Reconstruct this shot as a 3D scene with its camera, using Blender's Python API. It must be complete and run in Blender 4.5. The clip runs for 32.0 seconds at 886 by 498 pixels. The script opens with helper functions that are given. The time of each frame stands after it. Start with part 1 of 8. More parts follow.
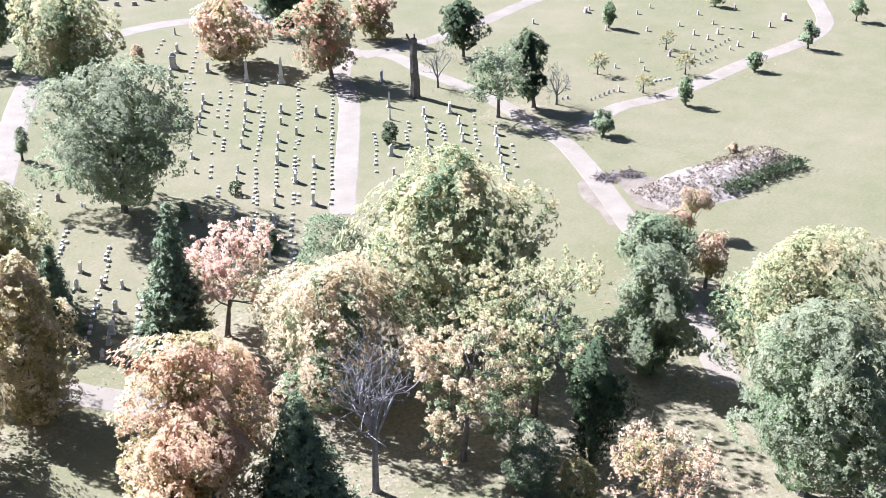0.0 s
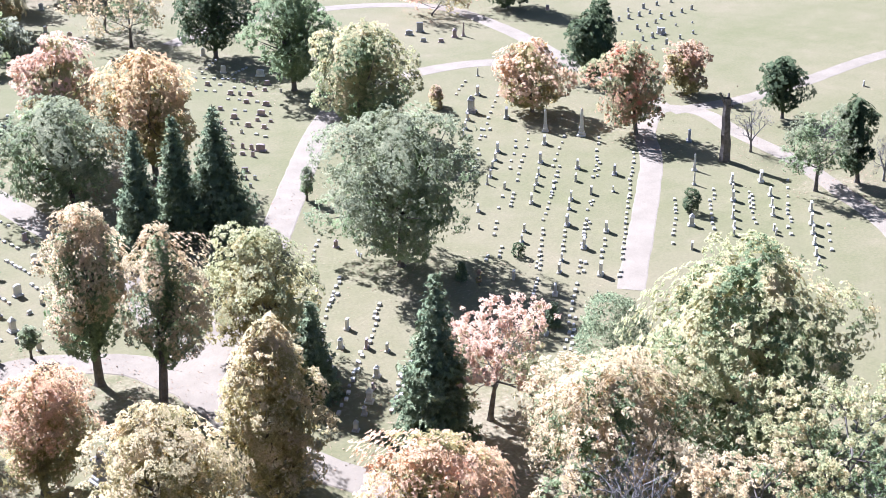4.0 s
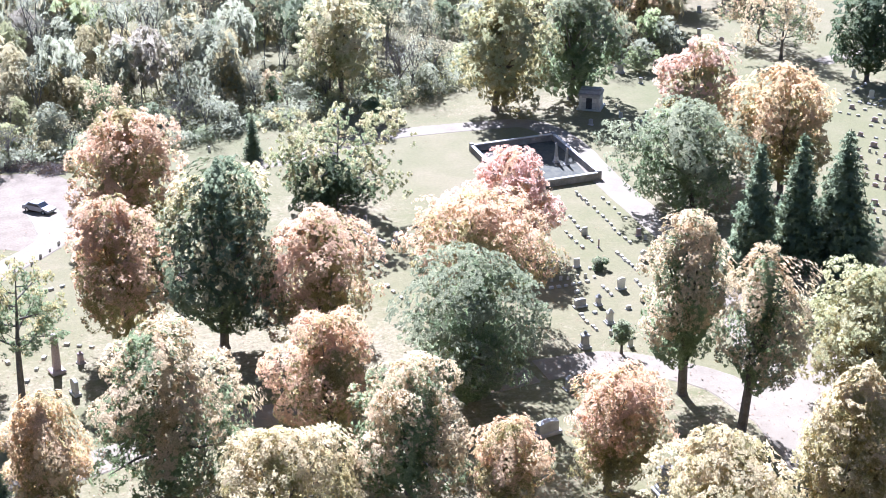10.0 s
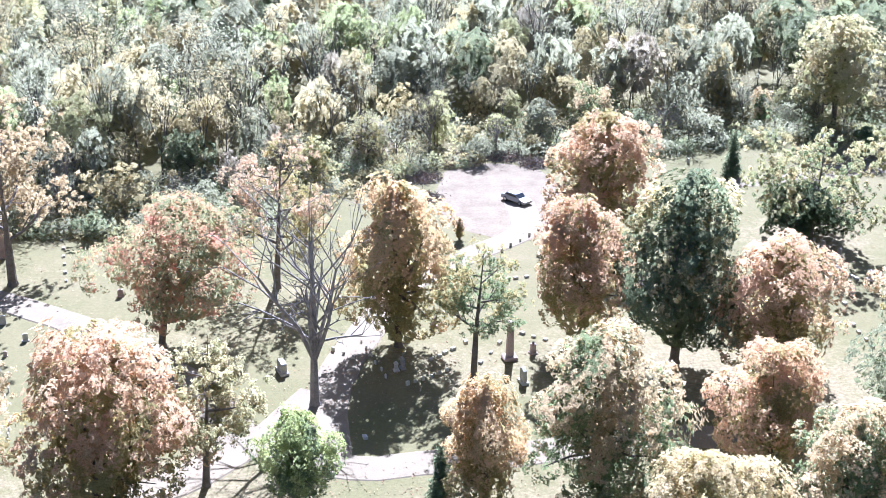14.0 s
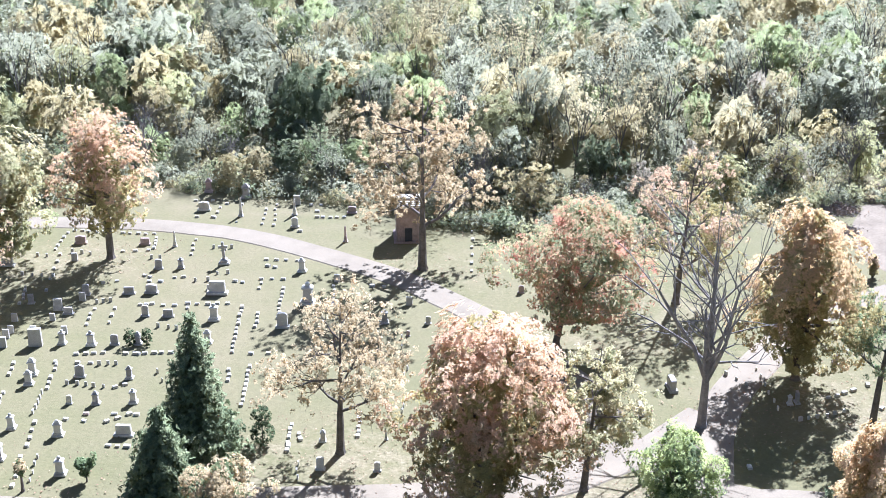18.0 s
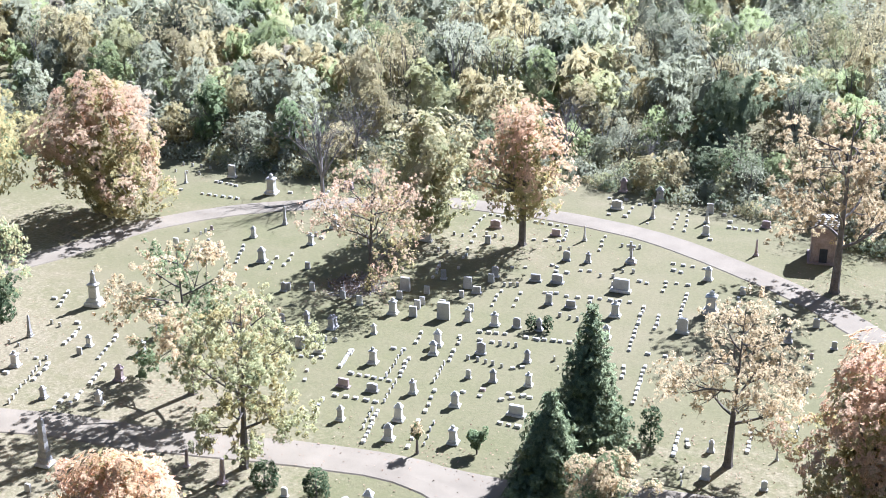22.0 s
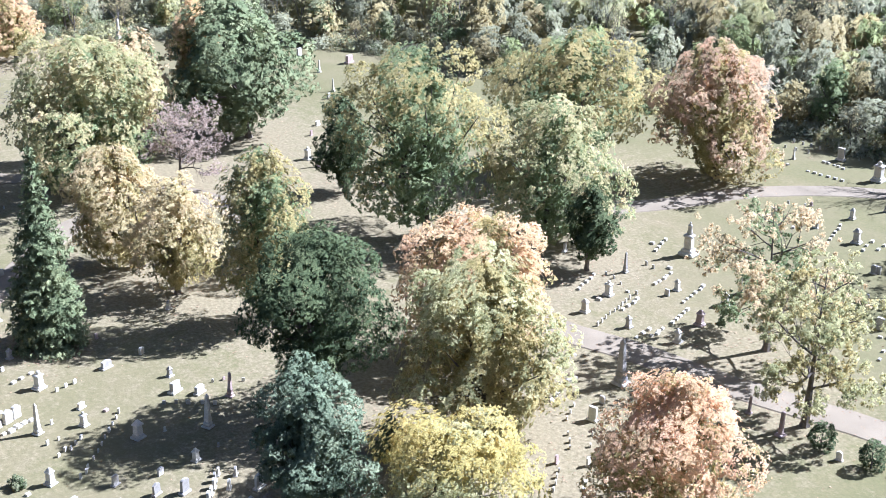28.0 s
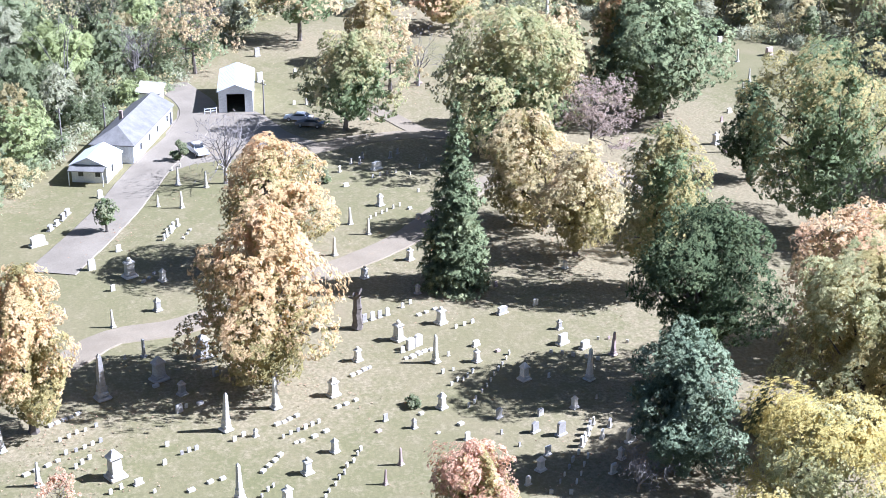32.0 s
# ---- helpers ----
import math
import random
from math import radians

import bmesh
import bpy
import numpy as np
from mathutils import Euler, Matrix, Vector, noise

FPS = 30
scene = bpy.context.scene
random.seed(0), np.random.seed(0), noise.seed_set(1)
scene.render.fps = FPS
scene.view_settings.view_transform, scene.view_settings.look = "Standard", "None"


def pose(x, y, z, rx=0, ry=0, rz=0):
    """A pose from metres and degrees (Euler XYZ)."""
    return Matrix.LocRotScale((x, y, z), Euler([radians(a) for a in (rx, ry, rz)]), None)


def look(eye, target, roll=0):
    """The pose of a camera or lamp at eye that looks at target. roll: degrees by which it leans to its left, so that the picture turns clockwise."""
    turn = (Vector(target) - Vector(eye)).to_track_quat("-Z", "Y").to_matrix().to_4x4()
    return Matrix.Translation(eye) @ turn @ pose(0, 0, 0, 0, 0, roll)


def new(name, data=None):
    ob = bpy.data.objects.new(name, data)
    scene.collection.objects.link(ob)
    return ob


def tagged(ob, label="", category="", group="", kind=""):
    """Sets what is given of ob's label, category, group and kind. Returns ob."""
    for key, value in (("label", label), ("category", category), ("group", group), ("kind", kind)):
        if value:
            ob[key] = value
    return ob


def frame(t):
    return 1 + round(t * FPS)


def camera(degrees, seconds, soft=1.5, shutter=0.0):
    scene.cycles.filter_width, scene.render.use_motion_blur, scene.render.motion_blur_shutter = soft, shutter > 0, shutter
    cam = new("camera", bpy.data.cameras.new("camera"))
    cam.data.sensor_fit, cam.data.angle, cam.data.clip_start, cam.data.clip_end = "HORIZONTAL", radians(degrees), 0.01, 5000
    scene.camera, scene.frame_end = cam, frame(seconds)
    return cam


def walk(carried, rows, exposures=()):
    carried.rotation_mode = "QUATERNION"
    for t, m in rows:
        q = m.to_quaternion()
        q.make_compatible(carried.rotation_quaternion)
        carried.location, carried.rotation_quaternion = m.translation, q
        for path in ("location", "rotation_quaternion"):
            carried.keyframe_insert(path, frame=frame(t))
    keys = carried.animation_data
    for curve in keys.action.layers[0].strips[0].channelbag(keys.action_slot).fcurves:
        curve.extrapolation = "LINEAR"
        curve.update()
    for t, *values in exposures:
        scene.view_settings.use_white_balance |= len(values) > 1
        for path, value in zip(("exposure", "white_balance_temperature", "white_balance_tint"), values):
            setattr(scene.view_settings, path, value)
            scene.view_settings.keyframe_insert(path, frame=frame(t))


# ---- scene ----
cam = camera(35.605, 32.0, soft=0.6)


def shot(x, y, z, pitch, roll, yaw):
    """The drone's camera: its place, and its pitch, roll and heading in degrees."""
    return pose(x, y, z, 90 + pitch, 0, yaw) @ pose(0, 0, 0, 0, 0, roll)


PATH = [
    (0, shot(-17.759, -11.580, 72.946, -24.766, 0.557, -63.147)),
    (1, shot(-13.954, -9.749, 72.932, -24.555, 0.484, -59.882)),
    (2, shot(-9.977, -7.887, 72.610, -24.284, 0.300, -56.419)),
    (2.5, shot(-7.967, -6.857, 71.837, -23.992, 0.321, -54.554)),
    (4.5, shot(-3.017, -3.993, 71.779, -23.526, 0.014, -47.878)),
    (5, shot(-2.304, -3.283, 71.748, -23.450, 0.025, -46.083)),
    (6, shot(-1.469, -2.314, 71.602, -23.277, 0.024, -42.117)),
    (7, shot(-1.503, -2.003, 71.540, -23.431, 0.067, -38.162)),
    (8, shot(-1.500, -1.945, 71.311, -23.373, 0.037, -32.945)),
    (9, shot(-1.092, -1.601, 70.796, -23.243, 0.028, -27.641)),
    (10, shot(-0.742, -1.223, 70.494, -23.131, -0.062, -22.271)),
    (11, shot(-0.586, -0.886, 70.350, -23.030, -0.078, -16.701)),
    (12, shot(-0.535, -0.691, 70.051, -22.859, -0.076, -11.577)),
    (13, shot(0.004, -0.448, 70.014, -22.751, -0.206, -6.341)),
    (14, shot(0.181, -0.169, 69.987, -22.600, -0.208, -1.306)),
    (15, shot(0.002, 0.001, 69.999, -22.483, -0.131, 3.167)),
    (15.5, shot(-0.201, 0.144, 69.908, -22.389, -0.138, 5.392)),
    (17.5, shot(-0.480, 0.173, 69.679, -22.059, -0.109, 14.208)),
    (18, shot(-0.691, 0.236, 69.466, -21.977, -0.142, 16.362)),
    (19, shot(-0.913, 0.461, 69.074, -21.790, -0.170, 20.822)),
    (20, shot(-1.207, 0.130, 68.974, -21.652, -0.109, 25.213)),
    (21, shot(-1.275, -0.054, 68.577, -21.532, -0.076, 29.803)),
    (22, shot(-1.187, -0.477, 68.486, -21.560, -0.054, 34.206)),
    (23, shot(-0.675, -1.300, 68.224, -21.584, -0.076, 38.467)),
    (24, shot(-0.273, -2.338, 67.918, -21.612, 0.046, 42.969)),
    (25, shot(0.678, -3.193, 67.591, -21.638, 0.004, 47.427)),
    (25.5, shot(1.137, -3.652, 67.444, -21.669, -0.011, 49.606)),
    (27.5, shot(3.940, -5.948, 67.248, -21.811, 0.119, 58.094)),
    (28, shot(4.607, -6.401, 67.195, -21.824, 0.121, 60.210)),
    (29, shot(5.985, -7.085, 67.062, -21.886, 0.147, 64.605)),
    (30, shot(7.773, -8.011, 67.232, -21.990, 0.337, 69.035)),
    (31, shot(9.508, -8.651, 67.477, -22.199, 0.434, 73.352)),
    (32, shot(11.082, -9.125, 67.319, -22.290, 0.503, 77.762)),
]
EXPOSURES = [(0, 2.04, 4920, 23), (6, 2.06, 4900, 25), (9, 2.14, 4870, 25), (13, 2.2, 4830, 22), (15.5, 2.13, 4830, 22), (19, 1.96, 4890, 19), (25, 1.87, 4910, 19), (32, 1.81, 4900, 21)]
walk(cam, PATH, EXPOSURES)

# ---- light ----
SUN_AZ, SUN_EL = 82.5, 40.0          # degrees: the way to the sun, from +x towards +y, and its height
world = bpy.data.worlds.new("sky")
scene.world = world
world.use_nodes = True
wn = world.node_tree
sky = wn.nodes.new("ShaderNodeTexSky")
sky.sky_type = "NISHITA"
sky.sun_disc = False
sky.sun_elevation = radians(SUN_EL)
sky.sun_rotation = radians(90 - SUN_AZ)
sky.air_density, sky.dust_density, sky.ozone_density = 1.2, 1.5, 1.0
wn.nodes["Background"].inputs["Strength"].default_value = 0.026
wn.links.new(sky.outputs["Color"], wn.nodes["Background"].inputs["Color"])
sun = new("sun", bpy.data.lights.new("sun", "SUN"))
sun.data.energy, sun.data.angle, sun.data.color = 5.0, radians(0.6), (1.0, 0.95, 0.87)
sun_dir = Vector((math.cos(radians(SUN_AZ)) * math.cos(radians(SUN_EL)), math.sin(radians(SUN_AZ)) * math.cos(radians(SUN_EL)), math.sin(radians(SUN_EL))))
sun.matrix_world = look(sun_dir * 300, (0, 0, 0))


# ---- materials ----
def material(name, rough=0.8, spec=0.3):
    m = bpy.data.materials.new(name)
    m.use_nodes = True
    n = m.node_tree.nodes
    b = n["Principled BSDF"]
    b.inputs["Roughness"].default_value = rough
    b.inputs["Specular IOR Level"].default_value = spec
    return m, n, m.node_tree.links, b


def ramp(n, stops):
    r = n.new("ShaderNodeValToRGB")
    while len(r.color_ramp.elements) < len(stops):
        r.color_ramp.elements.new(0.5)
    for e, (p, c) in zip(r.color_ramp.elements, stops):
        e.position, e.color = p, (*c, 1)
    return r


def noise_node(n, l, scale, detail=6.0, rough=0.6, coord="Object"):
    tc = n.new("ShaderNodeTexCoord")
    t = n.new("ShaderNodeTexNoise")
    t.inputs["Scale"].default_value, t.inputs["Detail"].default_value, t.inputs["Roughness"].default_value = scale, detail, rough
    l.new(tc.outputs[coord], t.inputs["Vector"])
    return t


def mix_rgb(n, l, fac, a, b, blend="MIX"):
    m = n.new("ShaderNodeMix")
    m.data_type, m.blend_type = "RGBA", blend
    for i, v in ((0, fac), (6, a), (7, b)):
        if hasattr(v, "links"):
            l.new(v, m.inputs[i])
        elif i == 0:
            m.inputs[i].default_value = v
        else:
            m.inputs[i].default_value = (*v, 1)
    return m.outputs[2]


def bump(n, l, b, height, strength=0.4, distance=0.05):
    k = n.new("ShaderNodeBump")
    k.inputs["Strength"].default_value, k.inputs["Distance"].default_value = strength, distance
    l.new(height, k.inputs["Height"])
    l.new(k.outputs["Normal"], b.inputs["Normal"])


def speckled(name, a, b_, scale, rough=0.8, fine=40.0, bump_d=0.02, jitter=0.25):
    """A surface between two colours at a coarse and a fine scale, each object a little lighter or darker."""
    m, n, l, b = material(name, rough)
    big, small = noise_node(n, l, scale), noise_node(n, l, fine)
    r = ramp(n, [(0.3, a), (0.7, b_)])
    l.new(big.outputs["Fac"], r.inputs["Fac"])
    g = ramp(n, [(0.3, (0.75, 0.75, 0.75)), (0.7, (1.1, 1.1, 1.1))])
    l.new(small.outputs["Fac"], g.inputs["Fac"])
    c = mix_rgb(n, l, 1.0, r.outputs["Color"], g.outputs["Color"], "MULTIPLY")
    info = n.new("ShaderNodeObjectInfo")
    j = ramp(n, [(0.0, (1 - jitter,) * 3), (1.0, (1 + jitter * 0.5,) * 3)])
    l.new(info.outputs["Random"], j.inputs["Fac"])
    c = mix_rgb(n, l, 1.0, c, j.outputs["Color"], "MULTIPLY")
    l.new(c, b.inputs["Base Color"])
    bump(n, l, b, small.outputs["Fac"], 0.5, bump_d)
    return m


def foliage(name, shades, through_light=0.54, pale=0.06, gain=1.66, leaf=11.0, cover=0.68):
    """Sprays of leaves: patches of the crown drift between the shades, each leaf has a shade and a tilt of its own, and gaps lie between the leaves.
    leaf: leaves in a metre; cover: how far each leaf fills its place."""
    shades = [tuple(gain * k * (q * (1 - pale) + pale * (0.3 * c[0] + 0.6 * c[1] + 0.1 * c[2])) for q, k in zip(c, (1.03, 0.985, 1.0))) for c in shades]
    shades = [tuple(q * min(1.0, 0.74 / max(c)) for q in c) for c in shades]
    m, n, l, b = material(name, 0.8, 0.08)
    patch = noise_node(n, l, 0.3, 4.0)
    tc = n.new("ShaderNodeTexCoord")
    cell = n.new("ShaderNodeTexVoronoi")
    cell.inputs["Scale"].default_value = leaf
    l.new(tc.outputs["Object"], cell.inputs["Vector"])
    lot = n.new("ShaderNodeSeparateColor")
    l.new(cell.outputs["Color"], lot.inputs[0])
    s = n.new("ShaderNodeMath")
    s.operation = "MULTIPLY_ADD"
    s.inputs[1].default_value = 0.34
    l.new(lot.outputs[0], s.inputs[0])
    shift = n.new("ShaderNodeMath")
    shift.operation = "MULTIPLY_ADD"
    shift.inputs[1].default_value, shift.inputs[2].default_value = 1.15, -0.24
    l.new(patch.outputs["Fac"], shift.inputs[0])
    l.new(shift.outputs[0], s.inputs[2])
    k = len(shades)
    r = ramp(n, [(0.2 + 0.6 * i / max(1, k - 1), c) for i, c in enumerate(shades)])
    l.new(s.outputs[0], r.inputs["Fac"])
    single = ramp(n, [(0.0, (0.74, 0.75, 0.74)), (0.6, (1.0, 1.0, 1.0)), (1.0, (1.16, 1.15, 1.13))])
    l.new(lot.outputs[1], single.inputs["Fac"])
    c = mix_rgb(n, l, 1.0, r.outputs["Color"], single.outputs["Color"], "MULTIPLY")
    l.new(c, b.inputs["Base Color"])
    # each leaf is tilted its own way
    geo = n.new("ShaderNodeNewGeometry")
    tilt = n.new("ShaderNodeVectorMath")
    tilt.operation = "MULTIPLY_ADD"
    tilt.inputs[1].default_value, tilt.inputs[2].default_value = (0.7, 0.7, 0.7), (-0.35, -0.35, -0.35)
    l.new(cell.outputs["Color"], tilt.inputs[0])
    both = n.new("ShaderNodeVectorMath")
    l.new(geo.outputs["Normal"], both.inputs[0])
    l.new(tilt.outputs[0], both.inputs[1])
    way = n.new("ShaderNodeVectorMath")
    way.operation = "NORMALIZE"
    l.new(both.outputs[0], way.inputs[0])
    l.new(way.outputs[0], b.inputs["Normal"])
    tr = n.new("ShaderNodeBsdfTranslucent")
    l.new(c, tr.inputs["Color"])
    l.new(way.outputs[0], tr.inputs["Normal"])
    mx = n.new("ShaderNodeMixShader")
    mx.inputs[0].default_value = through_light
    l.new(b.outputs[0], mx.inputs[1])
    l.new(tr.outputs[0], mx.inputs[2])
    gap = n.new("ShaderNodeMath")
    gap.operation = "LESS_THAN"
    gap.inputs[1].default_value = cover
    l.new(cell.outputs["Distance"], gap.inputs[0])
    air = n.new("ShaderNodeBsdfTransparent")
    leafy = n.new("ShaderNodeMixShader")
    l.new(gap.outputs[0], leafy.inputs[0])
    l.new(air.outputs[0], leafy.inputs[1])
    l.new(mx.outputs[0], leafy.inputs[2])
    l.new(leafy.outputs[0], n["Material Output"].inputs["Surface"])
    return m


LEAVES = {
    "greygreen": foliage("leaf_grey_green", [(0.095, 0.112, 0.06), (0.17, 0.188, 0.1), (0.275, 0.278, 0.152)]),
    "green": foliage("leaf_green", [(0.075, 0.11, 0.045), (0.14, 0.18, 0.08), (0.24, 0.275, 0.13)]),
    "brightgreen": foliage("leaf_bright_green", [(0.170, 0.210, 0.070), (0.290, 0.340, 0.120), (0.450, 0.460, 0.200)]),
    "yellowgreen": foliage("leaf_yellow_green", [(0.155, 0.18, 0.075), (0.275, 0.28, 0.13), (0.41, 0.375, 0.2)]),
    "olive": foliage("leaf_olive", [(0.140, 0.140, 0.055), (0.250, 0.225, 0.085), (0.370, 0.305, 0.128)]),
    "gold": foliage("leaf_gold", [(0.21, 0.2, 0.09), (0.38, 0.325, 0.165), (0.52, 0.425, 0.255)]),
    "yellow": foliage("leaf_yellow", [(0.2, 0.19, 0.06), (0.35, 0.305, 0.095), (0.5, 0.42, 0.15)]),
    "palegold": foliage("leaf_pale_gold", [(0.19, 0.215, 0.095), (0.36, 0.335, 0.175), (0.49, 0.425, 0.25)]),
    "amber": foliage("leaf_amber", [(0.27, 0.235, 0.1), (0.46, 0.345, 0.17), (0.58, 0.425, 0.25)]),
    "orange": foliage("leaf_orange", [(0.26, 0.22, 0.105), (0.43, 0.315, 0.165), (0.55, 0.38, 0.235)]),
    "rose": foliage("leaf_rose", [(0.28, 0.205, 0.12), (0.48, 0.32, 0.2), (0.6, 0.39, 0.27)]),
    "pink": foliage("leaf_pink", [(0.38, 0.295, 0.17), (0.54, 0.39, 0.26), (0.61, 0.43, 0.3)]),
    "pinkred": foliage("leaf_pink_red", [(0.540, 0.390, 0.255), (0.670, 0.440, 0.312), (0.710, 0.460, 0.341)]),
    "goldpink": foliage("leaf_gold_pink", [(0.33, 0.27, 0.14), (0.55, 0.39, 0.21), (0.66, 0.44, 0.29)]),
    "tan": foliage("leaf_tan", [(0.21, 0.195, 0.1), (0.38, 0.31, 0.165), (0.52, 0.4, 0.24)]),
    "tanpink": foliage("leaf_tan_pink", [(0.28, 0.23, 0.125), (0.49, 0.35, 0.2), (0.6, 0.42, 0.275)]),
    "tangreen": foliage("leaf_tan_green", [(0.120, 0.150, 0.060), (0.270, 0.270, 0.120), (0.480, 0.380, 0.208)]),
    "rust": foliage("leaf_rust", [(0.19, 0.175, 0.095), (0.34, 0.255, 0.15), (0.46, 0.3, 0.19)]),
    "redgreen": foliage("leaf_red_green", [(0.11, 0.14, 0.06), (0.17, 0.2, 0.09), (0.24, 0.24, 0.11), (0.48, 0.25, 0.15), (0.62, 0.2, 0.14)]),
    "mauve": foliage("leaf_mauve", [(0.16, 0.135, 0.105), (0.25, 0.205, 0.16), (0.33, 0.275, 0.21)]),
    "dark": foliage("leaf_dark", [(0.026, 0.04, 0.018), (0.05, 0.07, 0.028), (0.092, 0.108, 0.045)], 0.25),
    "darkgold": foliage("leaf_dark_gold", [(0.260, 0.250, 0.120), (0.420, 0.370, 0.179), (0.560, 0.480, 0.255)]),
    "darkgreen": foliage("leaf_dark_green", [(0.057, 0.08, 0.036), (0.109, 0.135, 0.061), (0.198, 0.215, 0.102)], 0.2),
    "blue": foliage("leaf_blue_green", [(0.052, 0.078, 0.035), (0.104, 0.131, 0.061), (0.187, 0.206, 0.1)], 0.15),
    "bluegreen": foliage("leaf_pine", [(0.05, 0.074, 0.042), (0.098, 0.128, 0.073), (0.17, 0.196, 0.114)], 0.2),
    "brown": foliage("leaf_brown", [(0.19, 0.165, 0.085), (0.32, 0.26, 0.14), (0.44, 0.355, 0.2)]),
    "grey": foliage("leaf_withered", [(0.220, 0.180, 0.123), (0.340, 0.280, 0.189), (0.420, 0.360, 0.246)]),
}
BARK = speckled("bark", (0.095, 0.08, 0.065), (0.21, 0.178, 0.145), 1.5, 0.95, 12.0, 0.06)
BARK_GREY = speckled("bark_grey", (0.17, 0.15, 0.135), (0.33, 0.30, 0.27), 1.5, 0.95, 12.0, 0.05)
ASPHALT = speckled("lane_gravel", (0.21, 0.172, 0.116), (0.276, 0.229, 0.157), 0.25, 0.95, 9.0, 0.02, 0.06)
CONCRETE = speckled("pale_concrete", (0.2, 0.17, 0.124), (0.262, 0.225, 0.166), 0.2, 0.9, 6.0, 0.02, 0.04)
STONES = [
    speckled("stone_pale", (0.52, 0.485, 0.405), (0.68, 0.64, 0.55), 2.0, 0.75, 25.0, 0.01),
    speckled("stone_grey", (0.32, 0.30, 0.265), (0.48, 0.45, 0.40), 2.0, 0.7, 25.0, 0.01),
    speckled("stone_pink", (0.34, 0.25, 0.22), (0.48, 0.38, 0.34), 2.0, 0.6, 25.0, 0.01),
]


def ground_material():
    m, n, l, b = material("grass", 0.95, 0.1)
    far, mid, fine = noise_node(n, l, 0.018, 5.0), noise_node(n, l, 0.16, 6.0, 0.65), noise_node(n, l, 2.2, 6.0, 0.75)
    g = ramp(n, [(0.32, (0.160, 0.159, 0.074)), (0.5, (0.204, 0.185, 0.104)), (0.68, (0.264, 0.217, 0.143))])
    l.new(far.outputs["Fac"], g.inputs["Fac"])
    h = ramp(n, [(0.35, (0.175, 0.170, 0.083)), (0.6, (0.223, 0.197, 0.114)), (0.75, (0.274, 0.224, 0.147))])
    l.new(mid.outputs["Fac"], h.inputs["Fac"])
    c = mix_rgb(n, l, 0.55, g.outputs["Color"], h.outputs["Color"])
    k = ramp(n, [(0.25, (0.66, 0.665, 0.60)), (0.75, (0.98, 0.95, 0.85))])
    l.new(fine.outputs["Fac"], k.inputs["Fac"])
    # leaf litter lies thick round the trees and thins out in tatters
    lit = n.new("ShaderNodeAttribute")
    lit.attribute_name = "litter"
    sc = noise_node(n, l, 0.55, 8.0, 0.75)
    sm = n.new("ShaderNodeMath")
    sm.operation = "ADD"
    l.new(lit.outputs["Fac"], sm.inputs[0])
    l.new(sc.outputs["Fac"], sm.inputs[1])
    cut = ramp(n, [(0.76, (0, 0, 0)), (1.06, (0.8, 0.8, 0.8))])
    l.new(sm.outputs[0], cut.inputs["Fac"])
    brown = ramp(n, [(0.3, (0.205, 0.165, 0.110)), (0.5, (0.292, 0.246, 0.166)), (0.72, (0.375, 0.321, 0.225))])
    l.new(fine.outputs["Fac"], brown.inputs["Fac"])
    c = mix_rgb(n, l, cut.outputs["Color"], c, brown.outputs["Color"])
    c = mix_rgb(n, l, 1.0, c, k.outputs["Color"], "MULTIPLY")
    l.new(c, b.inputs["Base Color"])
    bump(n, l, b, fine.outputs["Fac"], 0.6, 0.12)
    return m


GRASS = ground_material()


# ---- mesh tools ----
def part(name, bm, mat, parent=None, label=""):
    """Links a bmesh as one mesh object under a thing or a part."""
    me = bpy.data.meshes.new(name)
    bm.to_mesh(me)
    bm.free()
    me.materials.append(mat)
    ob = new(name, me)
    ob.parent = parent
    return tagged(ob, label)


def mesh_of(name, verts, faces_n, mats, mat_index=None, soft=None):
    """A mesh of separate faces with faces_n corners each, from an array of corners; soft gives each face the normal of the tuft that it belongs to."""
    me = bpy.data.meshes.new(name)
    verts = np.asarray(verts, np.float32).reshape(-1, 3)
    nv, nf = len(verts), len(verts) // faces_n
    if soft is not None:
        f = verts.reshape(nf, 3, 3)
        low = (np.cross(f[:, 1] - f[:, 0], f[:, 2] - f[:, 0]) * soft).sum(1) < 0
        f[low] = f[low][:, ::-1]
    me.vertices.add(nv)
    me.vertices.foreach_set("co", verts.ravel())
    me.loops.add(nv)
    me.loops.foreach_set("vertex_index", np.arange(nv, dtype=np.int32))
    me.polygons.add(nf)
    me.polygons.foreach_set("loop_start", np.arange(0, nv, faces_n, dtype=np.int32))
    if mat_index is not None:
        me.polygons.foreach_set("material_index", np.asarray(mat_index, np.int32))
    for m in mats:
        me.materials.append(m)
    me.update(calc_edges=True)
    if soft is not None:
        # leaves turn their upper sides to the light
        me.normals_split_custom_set(np.repeat(soft, faces_n, axis=0).astype(np.float32))
    return me


def joined(name, verts, faces, mat):
    me = bpy.data.meshes.new(name)
    me.from_pydata(verts, [], faces)
    me.materials.append(mat)
    me.update()
    return me


def unit(v):
    return v / (np.linalg.norm(v, axis=-1, keepdims=True) + 1e-9)


